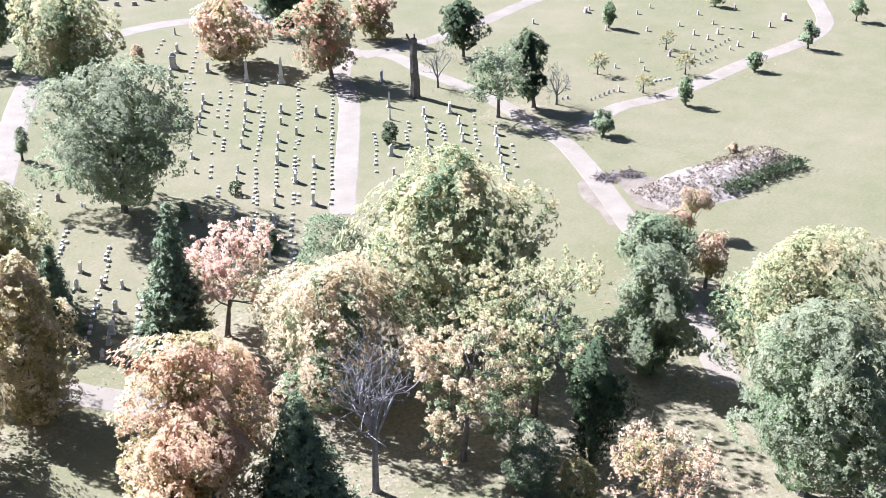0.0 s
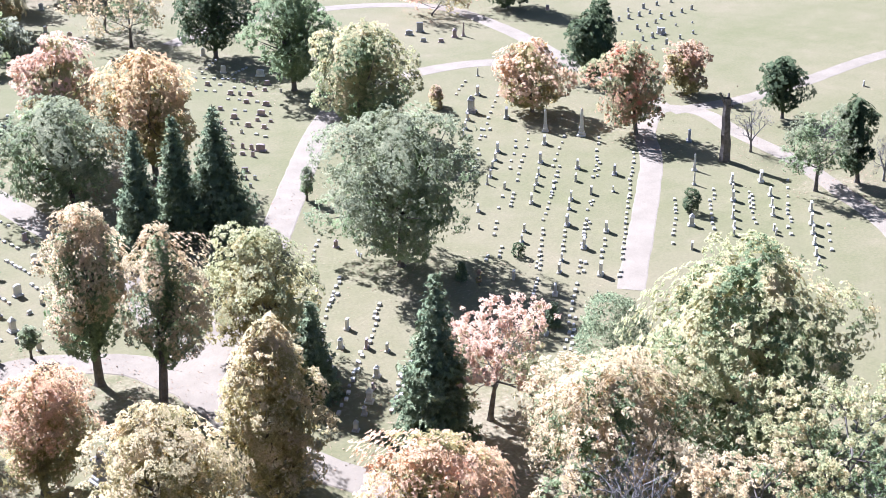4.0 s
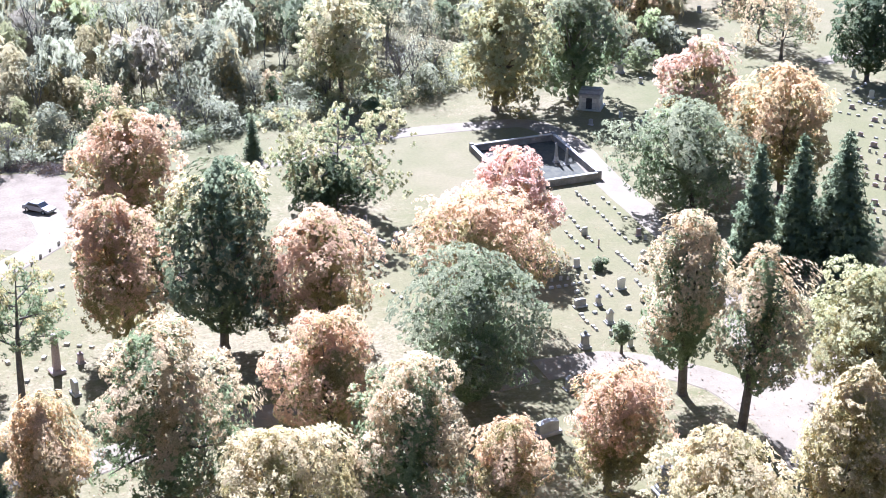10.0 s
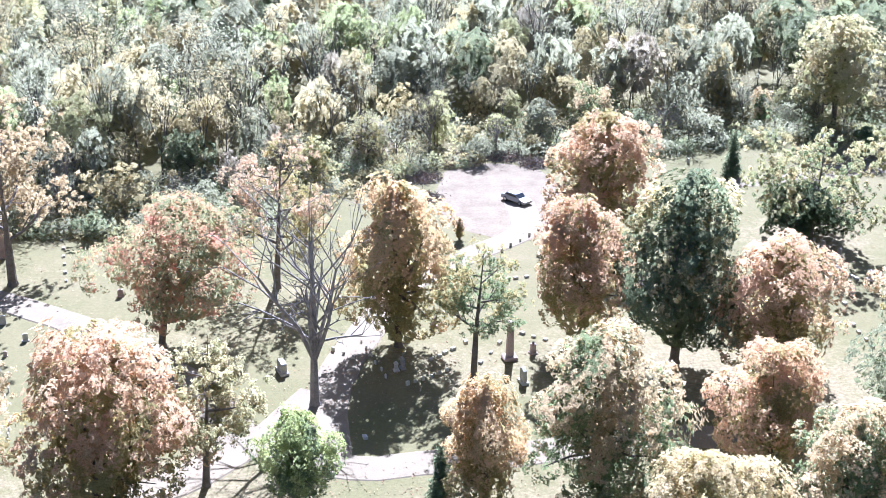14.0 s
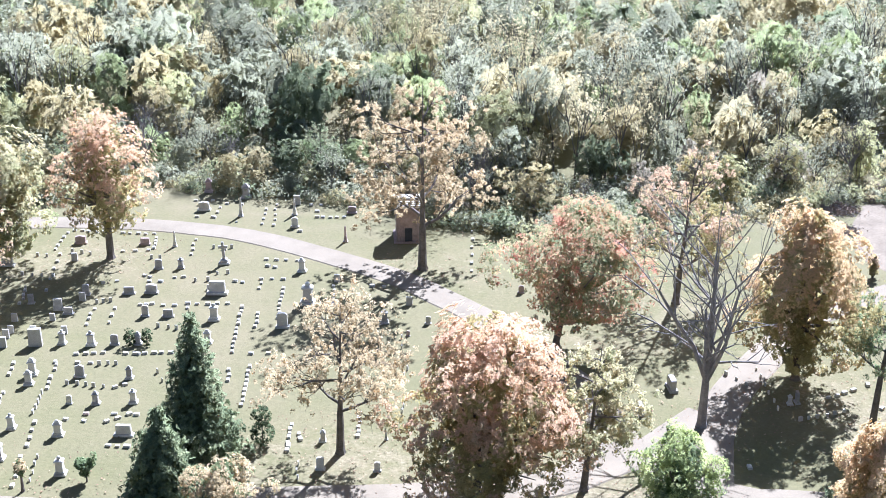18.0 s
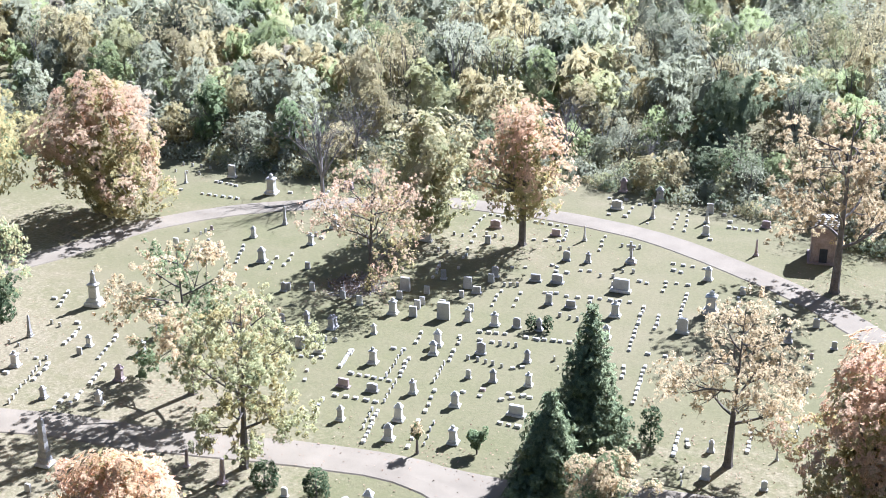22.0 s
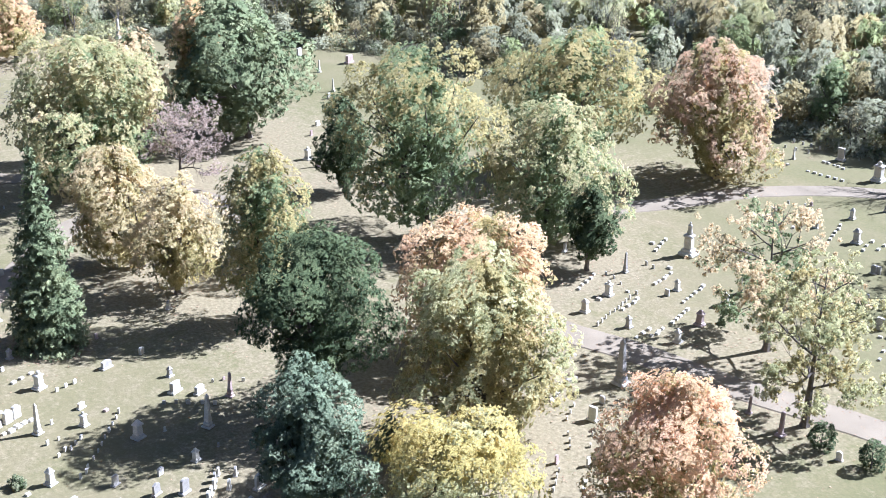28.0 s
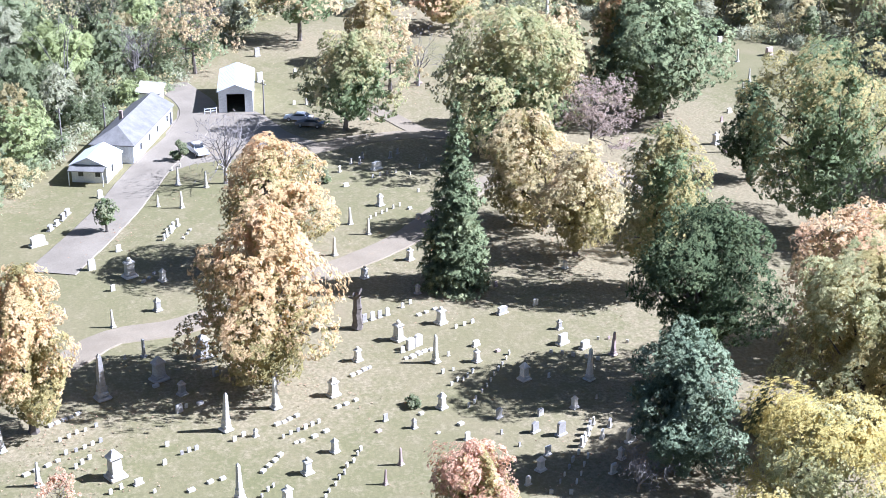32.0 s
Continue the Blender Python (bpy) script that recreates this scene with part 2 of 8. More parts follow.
def cards(rng, c, nrm, size, tall=1.0, hang=False):
    """Small leaf clumps: one uneven triangle at each centre, facing about nrm. Gives the corners."""
    n = len(c)
    ref = rng.normal(size=(n, 3))
    if hang:
        ref = np.array([0, 0, 1.0]) + rng.normal(size=(n, 3)) * 0.15
    u = unit(np.cross(nrm, ref))
    v = np.cross(nrm, u)
    su = size * rng.uniform(0.6, 1.4, n)
    sv = su * tall * rng.uniform(0.7, 1.3, n)
    u, v = u * su[:, None] * 0.6, v * sv[:, None] * 0.6
    bend = nrm * (su * rng.uniform(-0.3, 0.3, n))[:, None]
    k = rng.uniform(0.5, 1.0, (n, 3, 1))
    return np.stack([c - u * k[:, 0] - v * 0.6, c + u * k[:, 1] - v * 0.5 + bend, c + v * 1.1 * k[:, 2]], 1)


def tubes(segs, sides=5):
    """Tapered tubes along segments (x0, y0, z0, x1, y1, z1, r0, r1)."""
    s = np.asarray(segs, float)
    a, b = s[:, :3], s[:, 3:6]
    d = unit(b - a)
    ref = np.where(np.abs(d[:, 2:3]) > 0.9, np.array([[1.0, 0, 0]]), np.array([[0, 0, 1.0]]))
    u = unit(np.cross(d, ref))
    v = np.cross(d, u)
    ang = np.arange(sides) * 2 * math.pi / sides
    ring = u[:, None] * np.cos(ang)[None, :, None] + v[:, None] * np.sin(ang)[None, :, None]
    lo, hi = a[:, None] + ring * s[:, 6][:, None, None], b[:, None] + ring * s[:, 7][:, None, None]
    return np.stack([lo, np.roll(lo, -1, 1), np.roll(hi, -1, 1), hi], 2).reshape(-1, 4, 3)


# ---- ground ----
def ground_sheet():
    bm = bmesh.new()
    steps = [-2500, -1200, -700] + list(range(-420, 421, 4)) + [700, 1200, 2500]
    grid = [[bm.verts.new((x, y, 0.0)) for x in steps] for y in steps]
    for i in range(len(steps) - 1):
        for j in range(len(steps) - 1):
            bm.faces.new((grid[i][j], grid[i][j + 1], grid[i + 1][j + 1], grid[i + 1][j]))
    return tagged(part("ground", bm, GRASS), "mown autumn grass with worn brownish patches", "lawn", kind="structure")


lawn = ground_sheet()
crown_spots = []          # (x, y, reach) of every crown, for the litter under it


# ---- lanes ----
lane_level = 0.02


def curve_points(pts, step=2.0):
    """A smooth line through the points."""
    p = [Vector((*q, 0)) for q in pts]
    p = [p[0] * 2 - p[1]] + p + [p[-1] * 2 - p[-2]]
    out = []
    for i in range(1, len(p) - 2):
        n = max(2, int((p[i + 1] - p[i]).length / step))
        for k in range(n):
            t = k / n
            out.append(0.5 * (2 * p[i] + (p[i + 1] - p[i - 1]) * t + (2 * p[i - 1] - 5 * p[i] + 4 * p[i + 1] - p[i + 2]) * t * t + (3 * p[i] - p[i - 1] - 3 * p[i + 1] + p[i + 2]) * t ** 3))
    out.append(p[-2])
    return out


def lane(name, width, pts, mat=ASPHALT):
    """A gravel-grey drive, its edges a little ragged, as a low slab on the grass."""
    global lane_level
    lane_level += 0.006
    line = curve_points(pts)
    bm = bmesh.new()
    rows = []
    for i, q in enumerate(line):
        d = (line[min(i + 1, len(line) - 1)] - line[max(i - 1, 0)]).normalized()
        s = Vector((-d.y, d.x, 0))
        wob = [0.18 * noise.noise(Vector((q.x * 0.35, q.y * 0.35, k * 9.0))) for k in (1, 2)]
        a, b = q + s * (width / 2 + wob[0]), q - s * (width / 2 + wob[1])
        up = Vector((0, 0, lane_level))
        rows.append([bm.verts.new(v) for v in (a + s * 0.15, a + up, q + up * 1.3, b + up, b - s * 0.15)])
    for r, t in zip(rows, rows[1:]):
        for k in range(4):
            bm.faces.new((r[k], t[k], t[k + 1], r[k + 1]))
    bmesh.ops.recalc_face_normals(bm, faces=bm.faces)
    return tagged(part(name, bm, mat), "pale grey worn drive winding over the grass", "road", kind="structure")


lane("lane_main", 3.2, [(126.7, 76.6), (165.0, 98.2), (178.5, 108.0), (190.1, 112.6), (193.4, 106.5), (187.3, 95.2), (181.7, 82.7), (173.9, 71.5), (165.9, 60.8), (153.4, 50.5), (142.2, 42.0), (130.5, 32.8), (117.1, 23.9), (106.3, 17.8)])
lane("lane_back", 3.2, [(190.4, 110.7), (203.8, 105.0), (221.2, 101.7), (245.3, 98.9), (274.8, 92.3)])
lane("lane_loop", 3.2, [(171.4, 61.2), (185.2, 59.9), (198.2, 53.7), (221.7, 47.7), (239.6, 42.3), (254.2, 41.9), (273.2, 48.7)])
lane("lane_ridge", 4.2, [(109.8, 121.7), (143.3, 147.3), (162.3, 157.6), (179.0, 158.4), (193.9, 152.3), (202.1, 137.6), (198.5, 124.9), (190.3, 111.8)])
lane("lane_upper", 3.8, [(202.1, 137.6), (216.1, 167.7), (220.1, 189.4), (205.0, 205.0), (178.2, 211.0), (162.1, 207.6)])
lane("lane_mid", 4.2, [(48.0, 192.4), (56.9, 194.0), (71.3, 198.1), (87.7, 196.8), (94.9, 194.7), (96.7, 183.9), (94.0, 166.2), (91.8, 146.6), (89.5, 129.2), (85.2, 116.8), (80.2, 105.3), (78.1, 99.4)])
lane("lane_front", 4.4, [(109.8, 121.7), (92.5, 110.0), (77.6, 97.9), (75.3, 106.8), (70.6, 112.8), (66.1, 116.0), (58.8, 116.6)])
lane("lane_lower", 4.2, [(57.7, 116.4), (48.3, 116.3), (36.0, 116.8), (27.3, 118.8), (18.5, 117.4), (8.2, 115.4), (0.5, 114.4), (-6.0, 113.7), (-15.9, 118.2), (-19.4, 121.3)])
lane("lane_dark", 4.0, [(76.6, 100.5), (73.8, 86.2), (74.1, 76.0), (75.3, 70.2), (74.6, 61.3)])
lane("lane_spur", 4.2, [(-8.1, 114.2), (-9.0, 124.1), (-8.4, 132.5), (-5.5, 143.2), (-0.4, 157.0), (7.8, 166.0), (15.2, 174.1), (15.4, 185.1)])
lane("lane_arc", 4.2, [(-144.1, 99.8), (-140.2, 113.9), (-138.2, 127.0), (-131.8, 139.1), (-122.4, 148.7), (-111.9, 157.0), (-98.1, 161.6), (-84.2, 163.1), (-74.4, 162.2), (-63.0, 158.7), (-52.1, 154.4), (-44.6, 149.8), (-37.5, 144.6), (-24.0, 131.4), (-16.0, 119.5), (-10.1, 128.8)])
lane("lane_south", 4.6, [(-117.6, 75.4), (-111.5, 76.8), (-103.6, 80.4), (-95.1, 83.0), (-90.1, 85.1), (-79.1, 89.8), (-70.7, 92.6), (-64.0, 93.5), (-57.7, 95.5), (-54.3, 98.6), (-34.4, 105.5), (-22.5, 111.5), (-15.5, 120.2)])
lane("lane_branch", 3.6, [(-72.0, 92.5), (-65.0, 92.1), (-59.3, 90.3), (-53.1, 88.2)])
lane("lane_yard", 6.2, [(-150.7, -23.2), (-169.0, -16.3), (-189.5, -10.3), (-204.1, -4.7), (-219.8, -2.1), (-235.2, -6.4)], CONCRETE)
lane("lane_east", 4.2, [(-195.1, -3.3), (-193.4, 13.1), (-196.9, 22.6), (-197.5, 33.7), (-192.1, 43.6), (-183.2, 52.2), (-172.7, 57.8), (-162.5, 59.3)])
lane("lane_fork", 3.4, [(-214.4, 27.3), (-199.7, 32.3), (-196.4, 36.3)])
lane("lane_west", 4.0, [(-122.7, -23.6), (-126.0, -20.3), (-131.0, -15.6), (-132.8, -7.5), (-140.4, 2.8), (-147.2, 13.3), (-154.3, 21.9), (-165.7, 30.5), (-173.9, 38.2), (-176.8, 50.3)])



# ---- trees ----
KINDS = {
    "oak": "broad spreading tree", "maple": "round-crowned maple tree", "sparse": "thinly leaved tree",
    "bare": "leafless tree with fine grey twigs", "spruce": "pointed spruce tree", "pine": "soft-needled pine tree",
    "willow": "tall tree with drooping leaves", "small": "small young tree", "dome": "dense clipped evergreen shrub",
    "bush": "loose leafy bush", "topiary": "evergreen clipped into stacked balls", "snag": "dead broken tree trunk",
}
HUES = {
    "greygreen": "grey-green", "green": "green", "brightgreen": "bright green", "yellowgreen": "yellow-green", "olive": "olive",
    "gold": "golden", "yellow": "bright yellow", "palegold": "pale gold", "amber": "amber", "orange": "orange", "rose": "rose-brown",
    "pink": "pink", "pinkred": "pinkish red", "goldpink": "gold and pink", "tan": "tan", "tanpink": "tan and pink", "tangreen": "green and tan",
    "rust": "rust-brown", "redgreen": "green and red", "mauve": "mauve-brown", "dark": "dark green", "darkgold": "dark green and gold",
    "darkgreen": "dark green", "blue": "blue-green", "bluegreen": "blue-green", "grey": "grey", "brown": "brown",
}
# the hue of the inner and lower leaves: not yet turned, and darkened for their shade
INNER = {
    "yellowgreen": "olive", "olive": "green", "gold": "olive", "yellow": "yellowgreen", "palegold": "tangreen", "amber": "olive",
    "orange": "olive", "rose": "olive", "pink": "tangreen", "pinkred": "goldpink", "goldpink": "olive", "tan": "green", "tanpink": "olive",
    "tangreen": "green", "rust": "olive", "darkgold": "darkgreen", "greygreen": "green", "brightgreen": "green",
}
tree_seed = 0


def branch(rng, segs, p, d, length, r, level, spread, tips):
    """A limb that forks into finer ones."""
    n = 3 if level > 0 else 2
    for k in range(n):
        d = unit(d + rng.normal(size=3) * 0.13 + np.array([0, 0, 0.05]))
        q = p + d * length / n
        r1 = r * (0.82 if k < n - 1 else 0.7)
        segs.append((*p, *q, r, r1))
        p, r = q, r1
        if level > 0:
            for _ in range(2 if k else 1):
                side = unit(np.cross(d, rng.normal(size=3)))
                branch(rng, segs, p, unit(d * 0.75 + side * spread), length * rng.uniform(0.5, 0.72), r * 0.6, level - 1, spread, tips)
    tips.append(p)


def lobes_crown(rng, h, hb, r, off, k, cone=0.0):
    """Centres and radii of the billows of a crown between the heights hb and h."""
    cz, rz = (h + hb) / 2, (h - hb) / 2
    z = rng.uniform(-0.95, 0.98, k)
    a = rng.uniform(0, 2 * math.pi, k) + np.arange(k) * 2.4
    wide = np.sqrt(np.clip(1 - (np.abs(z + 0.3) / 1.3) ** 2.4, 0.05, 1))
    wide = wide * (1 - cone) + cone * np.clip((1 - z) / 2, 0.06, 1) ** 0.7
    ph = rng.uniform(0, 6.28, 4)
    wide = wide * (0.93 + 0.17 * np.sin(2 * a + 3.1 * z + ph[0]) + 0.14 * np.sin(3 * a - 4.3 * z + ph[1]))
    rad = rng.uniform(0.3, 0.9, k) * wide
    c = np.stack([off[0] + np.cos(a) * rad * r, off[1] + np.sin(a) * rad * r, cz + z * rz * (0.76 + 0.1 * np.sin(a * 2 + ph[2]) + 0.06 * np.sin(a * 3 + ph[3]))], 1)
    s = (0.13 + 0.25 * rng.random(k) ** 1.4) * r * (0.75 + 0.25 * wide)
    s = np.minimum(s, (h - c[:, 2]).clip(0.12 * r) * 1.05)
    return c, s


puffs = []          # the normals of the tufts, in the order of their leaves


def crown_cards(rng, lc, ls, count, size, flat, tall=1.0, hang=False, fill=0.0, clump=(0.26, 0.58), per=16):
    """Leaf tufts over the outside of the billows, each a small tuft of leaves of its own."""
    n = max(8, int(count / per))
    w = ls ** 2
    pick = rng.choice(len(ls), n * 5, p=w / w.sum())
    d = unit(rng.normal(size=(n * 5, 3)) + (0, 0, 0.2))
    c = lc[pick] + d * (ls[pick] * rng.uniform(0.82, 1.1, n * 5))[:, None] * (1, 1, flat)
    gap = np.linalg.norm(c[:, None] - lc[None], axis=2) / ls[None]
    gap[np.arange(n * 5), pick] = 9
    free = np.nonzero(gap.min(1) > 0.86)[0][:n]
    if len(free) < n // 3:
        free = np.arange(n)
    c, d = c[free], d[free]
    each = max(4, int(count / len(free)))
    rc = rng.uniform(*clump, len(free))
    out = unit(rng.normal(size=(len(free), each, 3)) + (d * 1.1)[:, None] + (0, 0, 0.35))
    p = c[:, None] + out * (rc[:, None] * rng.uniform(0.75, 1.15, (len(free), each)))[:, :, None] * (1, 1, 0.8)
    p, out = p.reshape(-1, 3), out.reshape(-1, 3)
    nrm = unit(out + rng.normal(size=out.shape) * 0.3)
    puffs.append(unit(out * 0.22 + np.repeat(d, each, axis=0) * 0.5 + (0, 0.25, 0.7)))
    return cards(rng, p, nrm, size, tall, hang)


def billow_cards(rng, h, hb, r, off, count, size, tall=1.0, hang=False, rough=0.2, low=0.42):
    """Leaf clumps over one uneven crown, widest at the part low of its height, its outline broken by waves and gaps."""
    f = rng.beta(1.25, 1.15, count)
    wide = np.where(f < low, np.sqrt(np.clip(1 - ((low - f) / low) ** 2 * 0.9, 0, 1)), np.sqrt(np.clip(1 - np.maximum((f - low) / (1 - low), 0) ** 2.1, 0, 1)))
    a = rng.uniform(0, 2 * math.pi, count)
    wave = np.zeros(count)
    for k in range(7):
        fa, fz, ph = rng.integers(1, 6), rng.uniform(2, 11), rng.uniform(0, 6.28, 2)
        wave += np.sin(a * fa + ph[0]) * np.sin(f * fz + ph[1]) / math.sqrt(7 * 0.4)
    depth = np.where(rng.random(count) < 0.2, rng.uniform(0.5, 0.95, count), rng.uniform(0.9, 1.04, count))
    rad = r * wide * (1 - rough * 0.6 + rough * wave) * depth
    keep = wave > -1.15
    z = hb + (h - hb) * f * (1 + 0.04 * wave) 
    c = np.stack([off[0] + np.cos(a) * rad, off[1] + np.sin(a) * rad, z], 1)[keep]
    n = np.stack([np.cos(a) * 1.0, np.sin(a) * 1.0, (f - low) * 1.9], 1)[keep]
    nrm = unit(unit(n) + rng.normal(size=c.shape) * 0.24 + (0, 0, 0.25))
    puffs.append(unit(unit(n) + (0, 0.3, 0.7)))
    return cards(rng, c, nrm, size, tall, hang)


def plant(kind, hue, x, y, h, hb, r, ox=0.0, oy=0.0, density=1.0):
    """A tree or shrub: its height, the height where its crown begins, the crown's radius and sideways shift."""
    global tree_seed
    tree_seed += 1
    puffs.clear()
    rng = np.random.default_rng(tree_seed)
    name = {"dome": "shrub", "bush": "bush", "topiary": "topiary", "snag": "dead_tree"}.get(kind, "tree")
    root = new(name)
    root.matrix_world = pose(x, y, 0)
    on = " on the grass"
    label = (HUES[hue] + " " if kind not in ("bare", "snag") else "") + KINDS[kind] + on
    tagged(root, label, {"tree": "tree", "dead_tree": "dead tree"}.get(name, "shrub"))
    segs, tips, quads = [], [], []
    off = np.array([ox, oy])
    tr = 0.018 * h + 0.06
    area = 2 * math.pi * r * max(h - hb, r)
    if kind in ("maple", "oak", "willow", "small", "pine"):
        k = int(np.clip(area / 9, 16, 70))
        hb = max(0.4, hb - 0.06 * (h - hb))
        lc, ls = lobes_crown(rng, h, hb, r, off, k, 0.75 if kind == "pine" else 0.0)
        size = float(np.clip(0.0095 * r + 0.2, 0.21, 0.31)) * min(1.8, max(0.88, math.hypot(x, y) / 125))
        cover = {"maple": 1.2, "oak": 1.08, "willow": 1.2, "small": 1.1, "pine": 1.25}[kind] * density
        count = int(max(700, area * cover / (size * size * 0.4)))
        if count > 20000:
            size *= math.sqrt(count / 20000)
            count = 20000
        flat = 0.62 if kind == "pine" else 0.85
        tall = 1.6 if kind == "willow" else 1.15
        quads.append(crown_cards(rng, lc, ls, int(count * 0.85), size, flat, tall, kind == "willow", 0.0, (0.03 * r + 0.1, 0.065 * r + 0.16), 11))
        quads.append(billow_cards(rng, h * (0.8 if kind == "pine" else 0.95), hb, r * (0.6 if kind == "pine" else 0.77), off, int(count * 0.3), size * 1.7, tall, kind == "willow", 0.5 if kind in ("oak", "pine") else 0.42, 0.36 if kind == "pine" else 0.42))
        fork = np.array([ox * 0.3, oy * 0.3, min(hb + 0.25 * (h - hb), h * 0.45)])
        segs.append((0, 0, -0.2, 0, 0, 0.5, tr * 1.7, tr * 1.15))
        segs.append((0, 0, 0.5, *(fork * (1, 1, 0.6)), tr * 1.15, tr))
        segs.append((*(fork * (1, 1, 0.6)), *fork, tr, tr * 0.85))
        for c in lc[: 6 + k // 4]:
            mid = fork * 0.5 + c * 0.5 + rng.normal(size=3) * 0.05 * r
            segs.append((*fork, *mid, tr * 0.5, tr * 0.3))
            segs.append((*mid, *c, tr * 0.3, tr * 0.08))
    elif kind in ("sparse", "bare"):
        fork = np.array([ox * 0.2, oy * 0.2, max(hb * 0.8, h * 0.22)])
        segs.append((0, 0, -0.2, 0, 0, 0.5, tr * 1.6, tr * 1.1))
        segs.append((0, 0, 0.5, *fork, tr * 1.1, tr * 0.8))
        top = np.array([ox, oy, h * 0.92])
        limbs = 7 if r > 3 else 4
        if kind == "sparse":
            # limbs leave the leader all the way up
            for i in range(13):
                f = (i + 0.4) / 13
                start = fork * 0.92 + (top - fork * 0.92) * f * 0.88
                a = i * 2.4 + rng.uniform(0, 0.6)
                reach = r * math.sqrt(max(0.06, 1 - (abs(f - 0.3) / 0.72) ** 2)) * rng.uniform(0.75, 1.0)
                v = np.array([math.cos(a) * reach, math.sin(a) * reach, reach * rng.uniform(0.2, 0.55)])
                branch(rng, segs, start, unit(v), np.linalg.norm(v) * 0.8, tr * (0.42 - 0.24 * f), 2 if i < 7 and r > 2 else 1, 0.75, tips)
            limbs = 0
        for i in range(limbs):
            a = i * 2.4 + rng.uniform(0, 0.8)
            lean = rng.uniform(0.3, 0.85) if i else 0.05
            reach = np.array([ox + math.cos(a) * r * lean, oy + math.sin(a) * r * lean, h * rng.uniform(0.72, 0.9) if lean < 0.55 else hb + (h - hb) * rng.uniform(0.45, 0.75)])
            start = fork * (1, 1, rng.uniform(0.85, 1.0))
            v = reach - start
            branch(rng, segs, start, unit(v), np.linalg.norm(v) * 0.78, tr * 0.55, 2 if r > 2 else 1, 0.8, tips)
        # the axis goes on to the top
        segs.append((*fork, *(fork * 0.4 + top * 0.6), tr * 0.7, tr * 0.25))
        segs.append((*(fork * 0.4 + top * 0.6), *top, tr * 0.25, 0.02))
        if kind == "sparse":
            tp = np.array(tips)
            tufts = tp[rng.integers(0, len(tp), int(np.clip(area * 2.6, 60, 900)))] + rng.normal(size=(int(np.clip(area * 2.6, 60, 900)), 3)) * (0.06 * r + 0.1)
            each = max(6, int(15 * density))
            out = unit(rng.normal(size=(len(tufts), each, 3)) + (0, 0, 0.3))
            c = (tufts[:, None] + out * (rng.uniform(0.2, 0.5, (len(tufts), 1)) * rng.uniform(0.4, 1.1, (len(tufts), each)) * min(1.0, 0.3 + r / 6))[:, :, None]).reshape(-1, 3)
            out = out.reshape(-1, 3)
            c[:, 2] = np.clip(c[:, 2], hb * 0.8, h * 1.01)
            quads.append(cards(rng, c, unit(out + rng.normal(size=out.shape) * 0.4), float(np.clip(0.014 * r + 0.2, 0.2, 0.32))))
            puffs.append(unit(out * 0.6 + (0, 0.3, 0.8)))
        else:
            fine = []
            tp = tips
            for p in tp:
                for _ in range(5):
                    q = p + unit(rng.normal(size=3) + (0, 0, 0.6)) * rng.uniform(0.35, 1.1) * (0.06 * r + 0.25)
                    fine.append((*p, *q, 0.022, 0.008))
            segs += fine
    elif kind == "spruce":
        segs.append((0, 0, -0.2, 0, 0, h * 0.5, tr * 1.0, tr * 0.6))
        segs.append((0, 0, h * 0.5, 0, 0, h * 0.98, tr * 0.6, 0.03))
        z = max(hb, 0.3)
        pts, nr = [], []
        while z < h * 0.985:
            f = (z - hb) / (h - hb)
            R = r * (1 - f ** 1.25) ** 0.9 * rng.uniform(0.78, 1.1) + 0.12
            nb = max(5, int(13 * (1 - f) + 4))
            a0 = rng.uniform(0, 6.28)
            for i in range(nb):
                a = a0 + i * 2 * math.pi / nb + rng.normal() * 0.12
                rr = R * rng.uniform(0.75, 1.1)
                m = max(4, int(rr * 8))
                s = np.linspace(0.15, 1, m)
                w = rng.normal(size=m) * 0.12 * rr
                px = np.cos(a) * s * rr - np.sin(a) * w * s
                py = np.sin(a) * s * rr + np.cos(a) * w * s
                pz = z - 0.32 * rr * s ** 1.3 + 0.1 * rr * (s > 0.9)
                pts.append(np.stack([px, py, pz], 1))
                nr.append(np.stack([np.full(m, np.cos(a) * 0.7), np.full(m, np.sin(a) * 0.7), np.ones(m)], 1))
                if f < 0.8 and i % 3 == 0:
                    segs.append((0, 0, z, math.cos(a) * rr * 0.9, math.sin(a) * rr * 0.9, z - 0.25 * rr, 0.05, 0.015))
            z += 0.34 + 0.022 * h
        c, nrm = np.concatenate(pts), np.concatenate(nr)
        nrm = unit(nrm + rng.normal(size=nrm.shape) * 0.5)
        for _ in range(2):
            c1 = c + rng.normal(size=c.shape) * (0.16, 0.16, 0.08)
            quads.append(cards(rng, c1, unit(nrm + rng.normal(size=nrm.shape) * 0.3), 0.4 if h > 9 else 0.27, 1.5))
            puffs.append(unit(nrm + (0, 0, 0.3)))
        c2 = c + rng.normal(size=c.shape) * 0.18 - (0, 0, 0.12)
        quads.append(cards(rng, c2, unit(nrm + rng.normal(size=nrm.shape) * 0.6), 0.42 if h > 9 else 0.27, 1.7, True))
        puffs.append(unit(nrm + (0, 0, 0.3)))
    elif kind in ("dome", "bush", "topiary"):
        if kind == "topiary":
            lc, ls = np.array([[0, 0, h * 0.3], [0, 0, h * 0.78]]), np.array([h * 0.27, h * 0.22])
        elif kind == "dome":
            t = np.linspace(0, 1, 9)
            lc = np.stack([np.cos(t * 9) * r * 0.25, np.sin(t * 9) * r * 0.25, h * (0.2 + 0.6 * t)], 1)
            ls = r * 0.78 * np.sqrt(np.clip(1.05 - (np.abs(t - 0.35) * 1.25) ** 2, 0.1, 1))
        else:
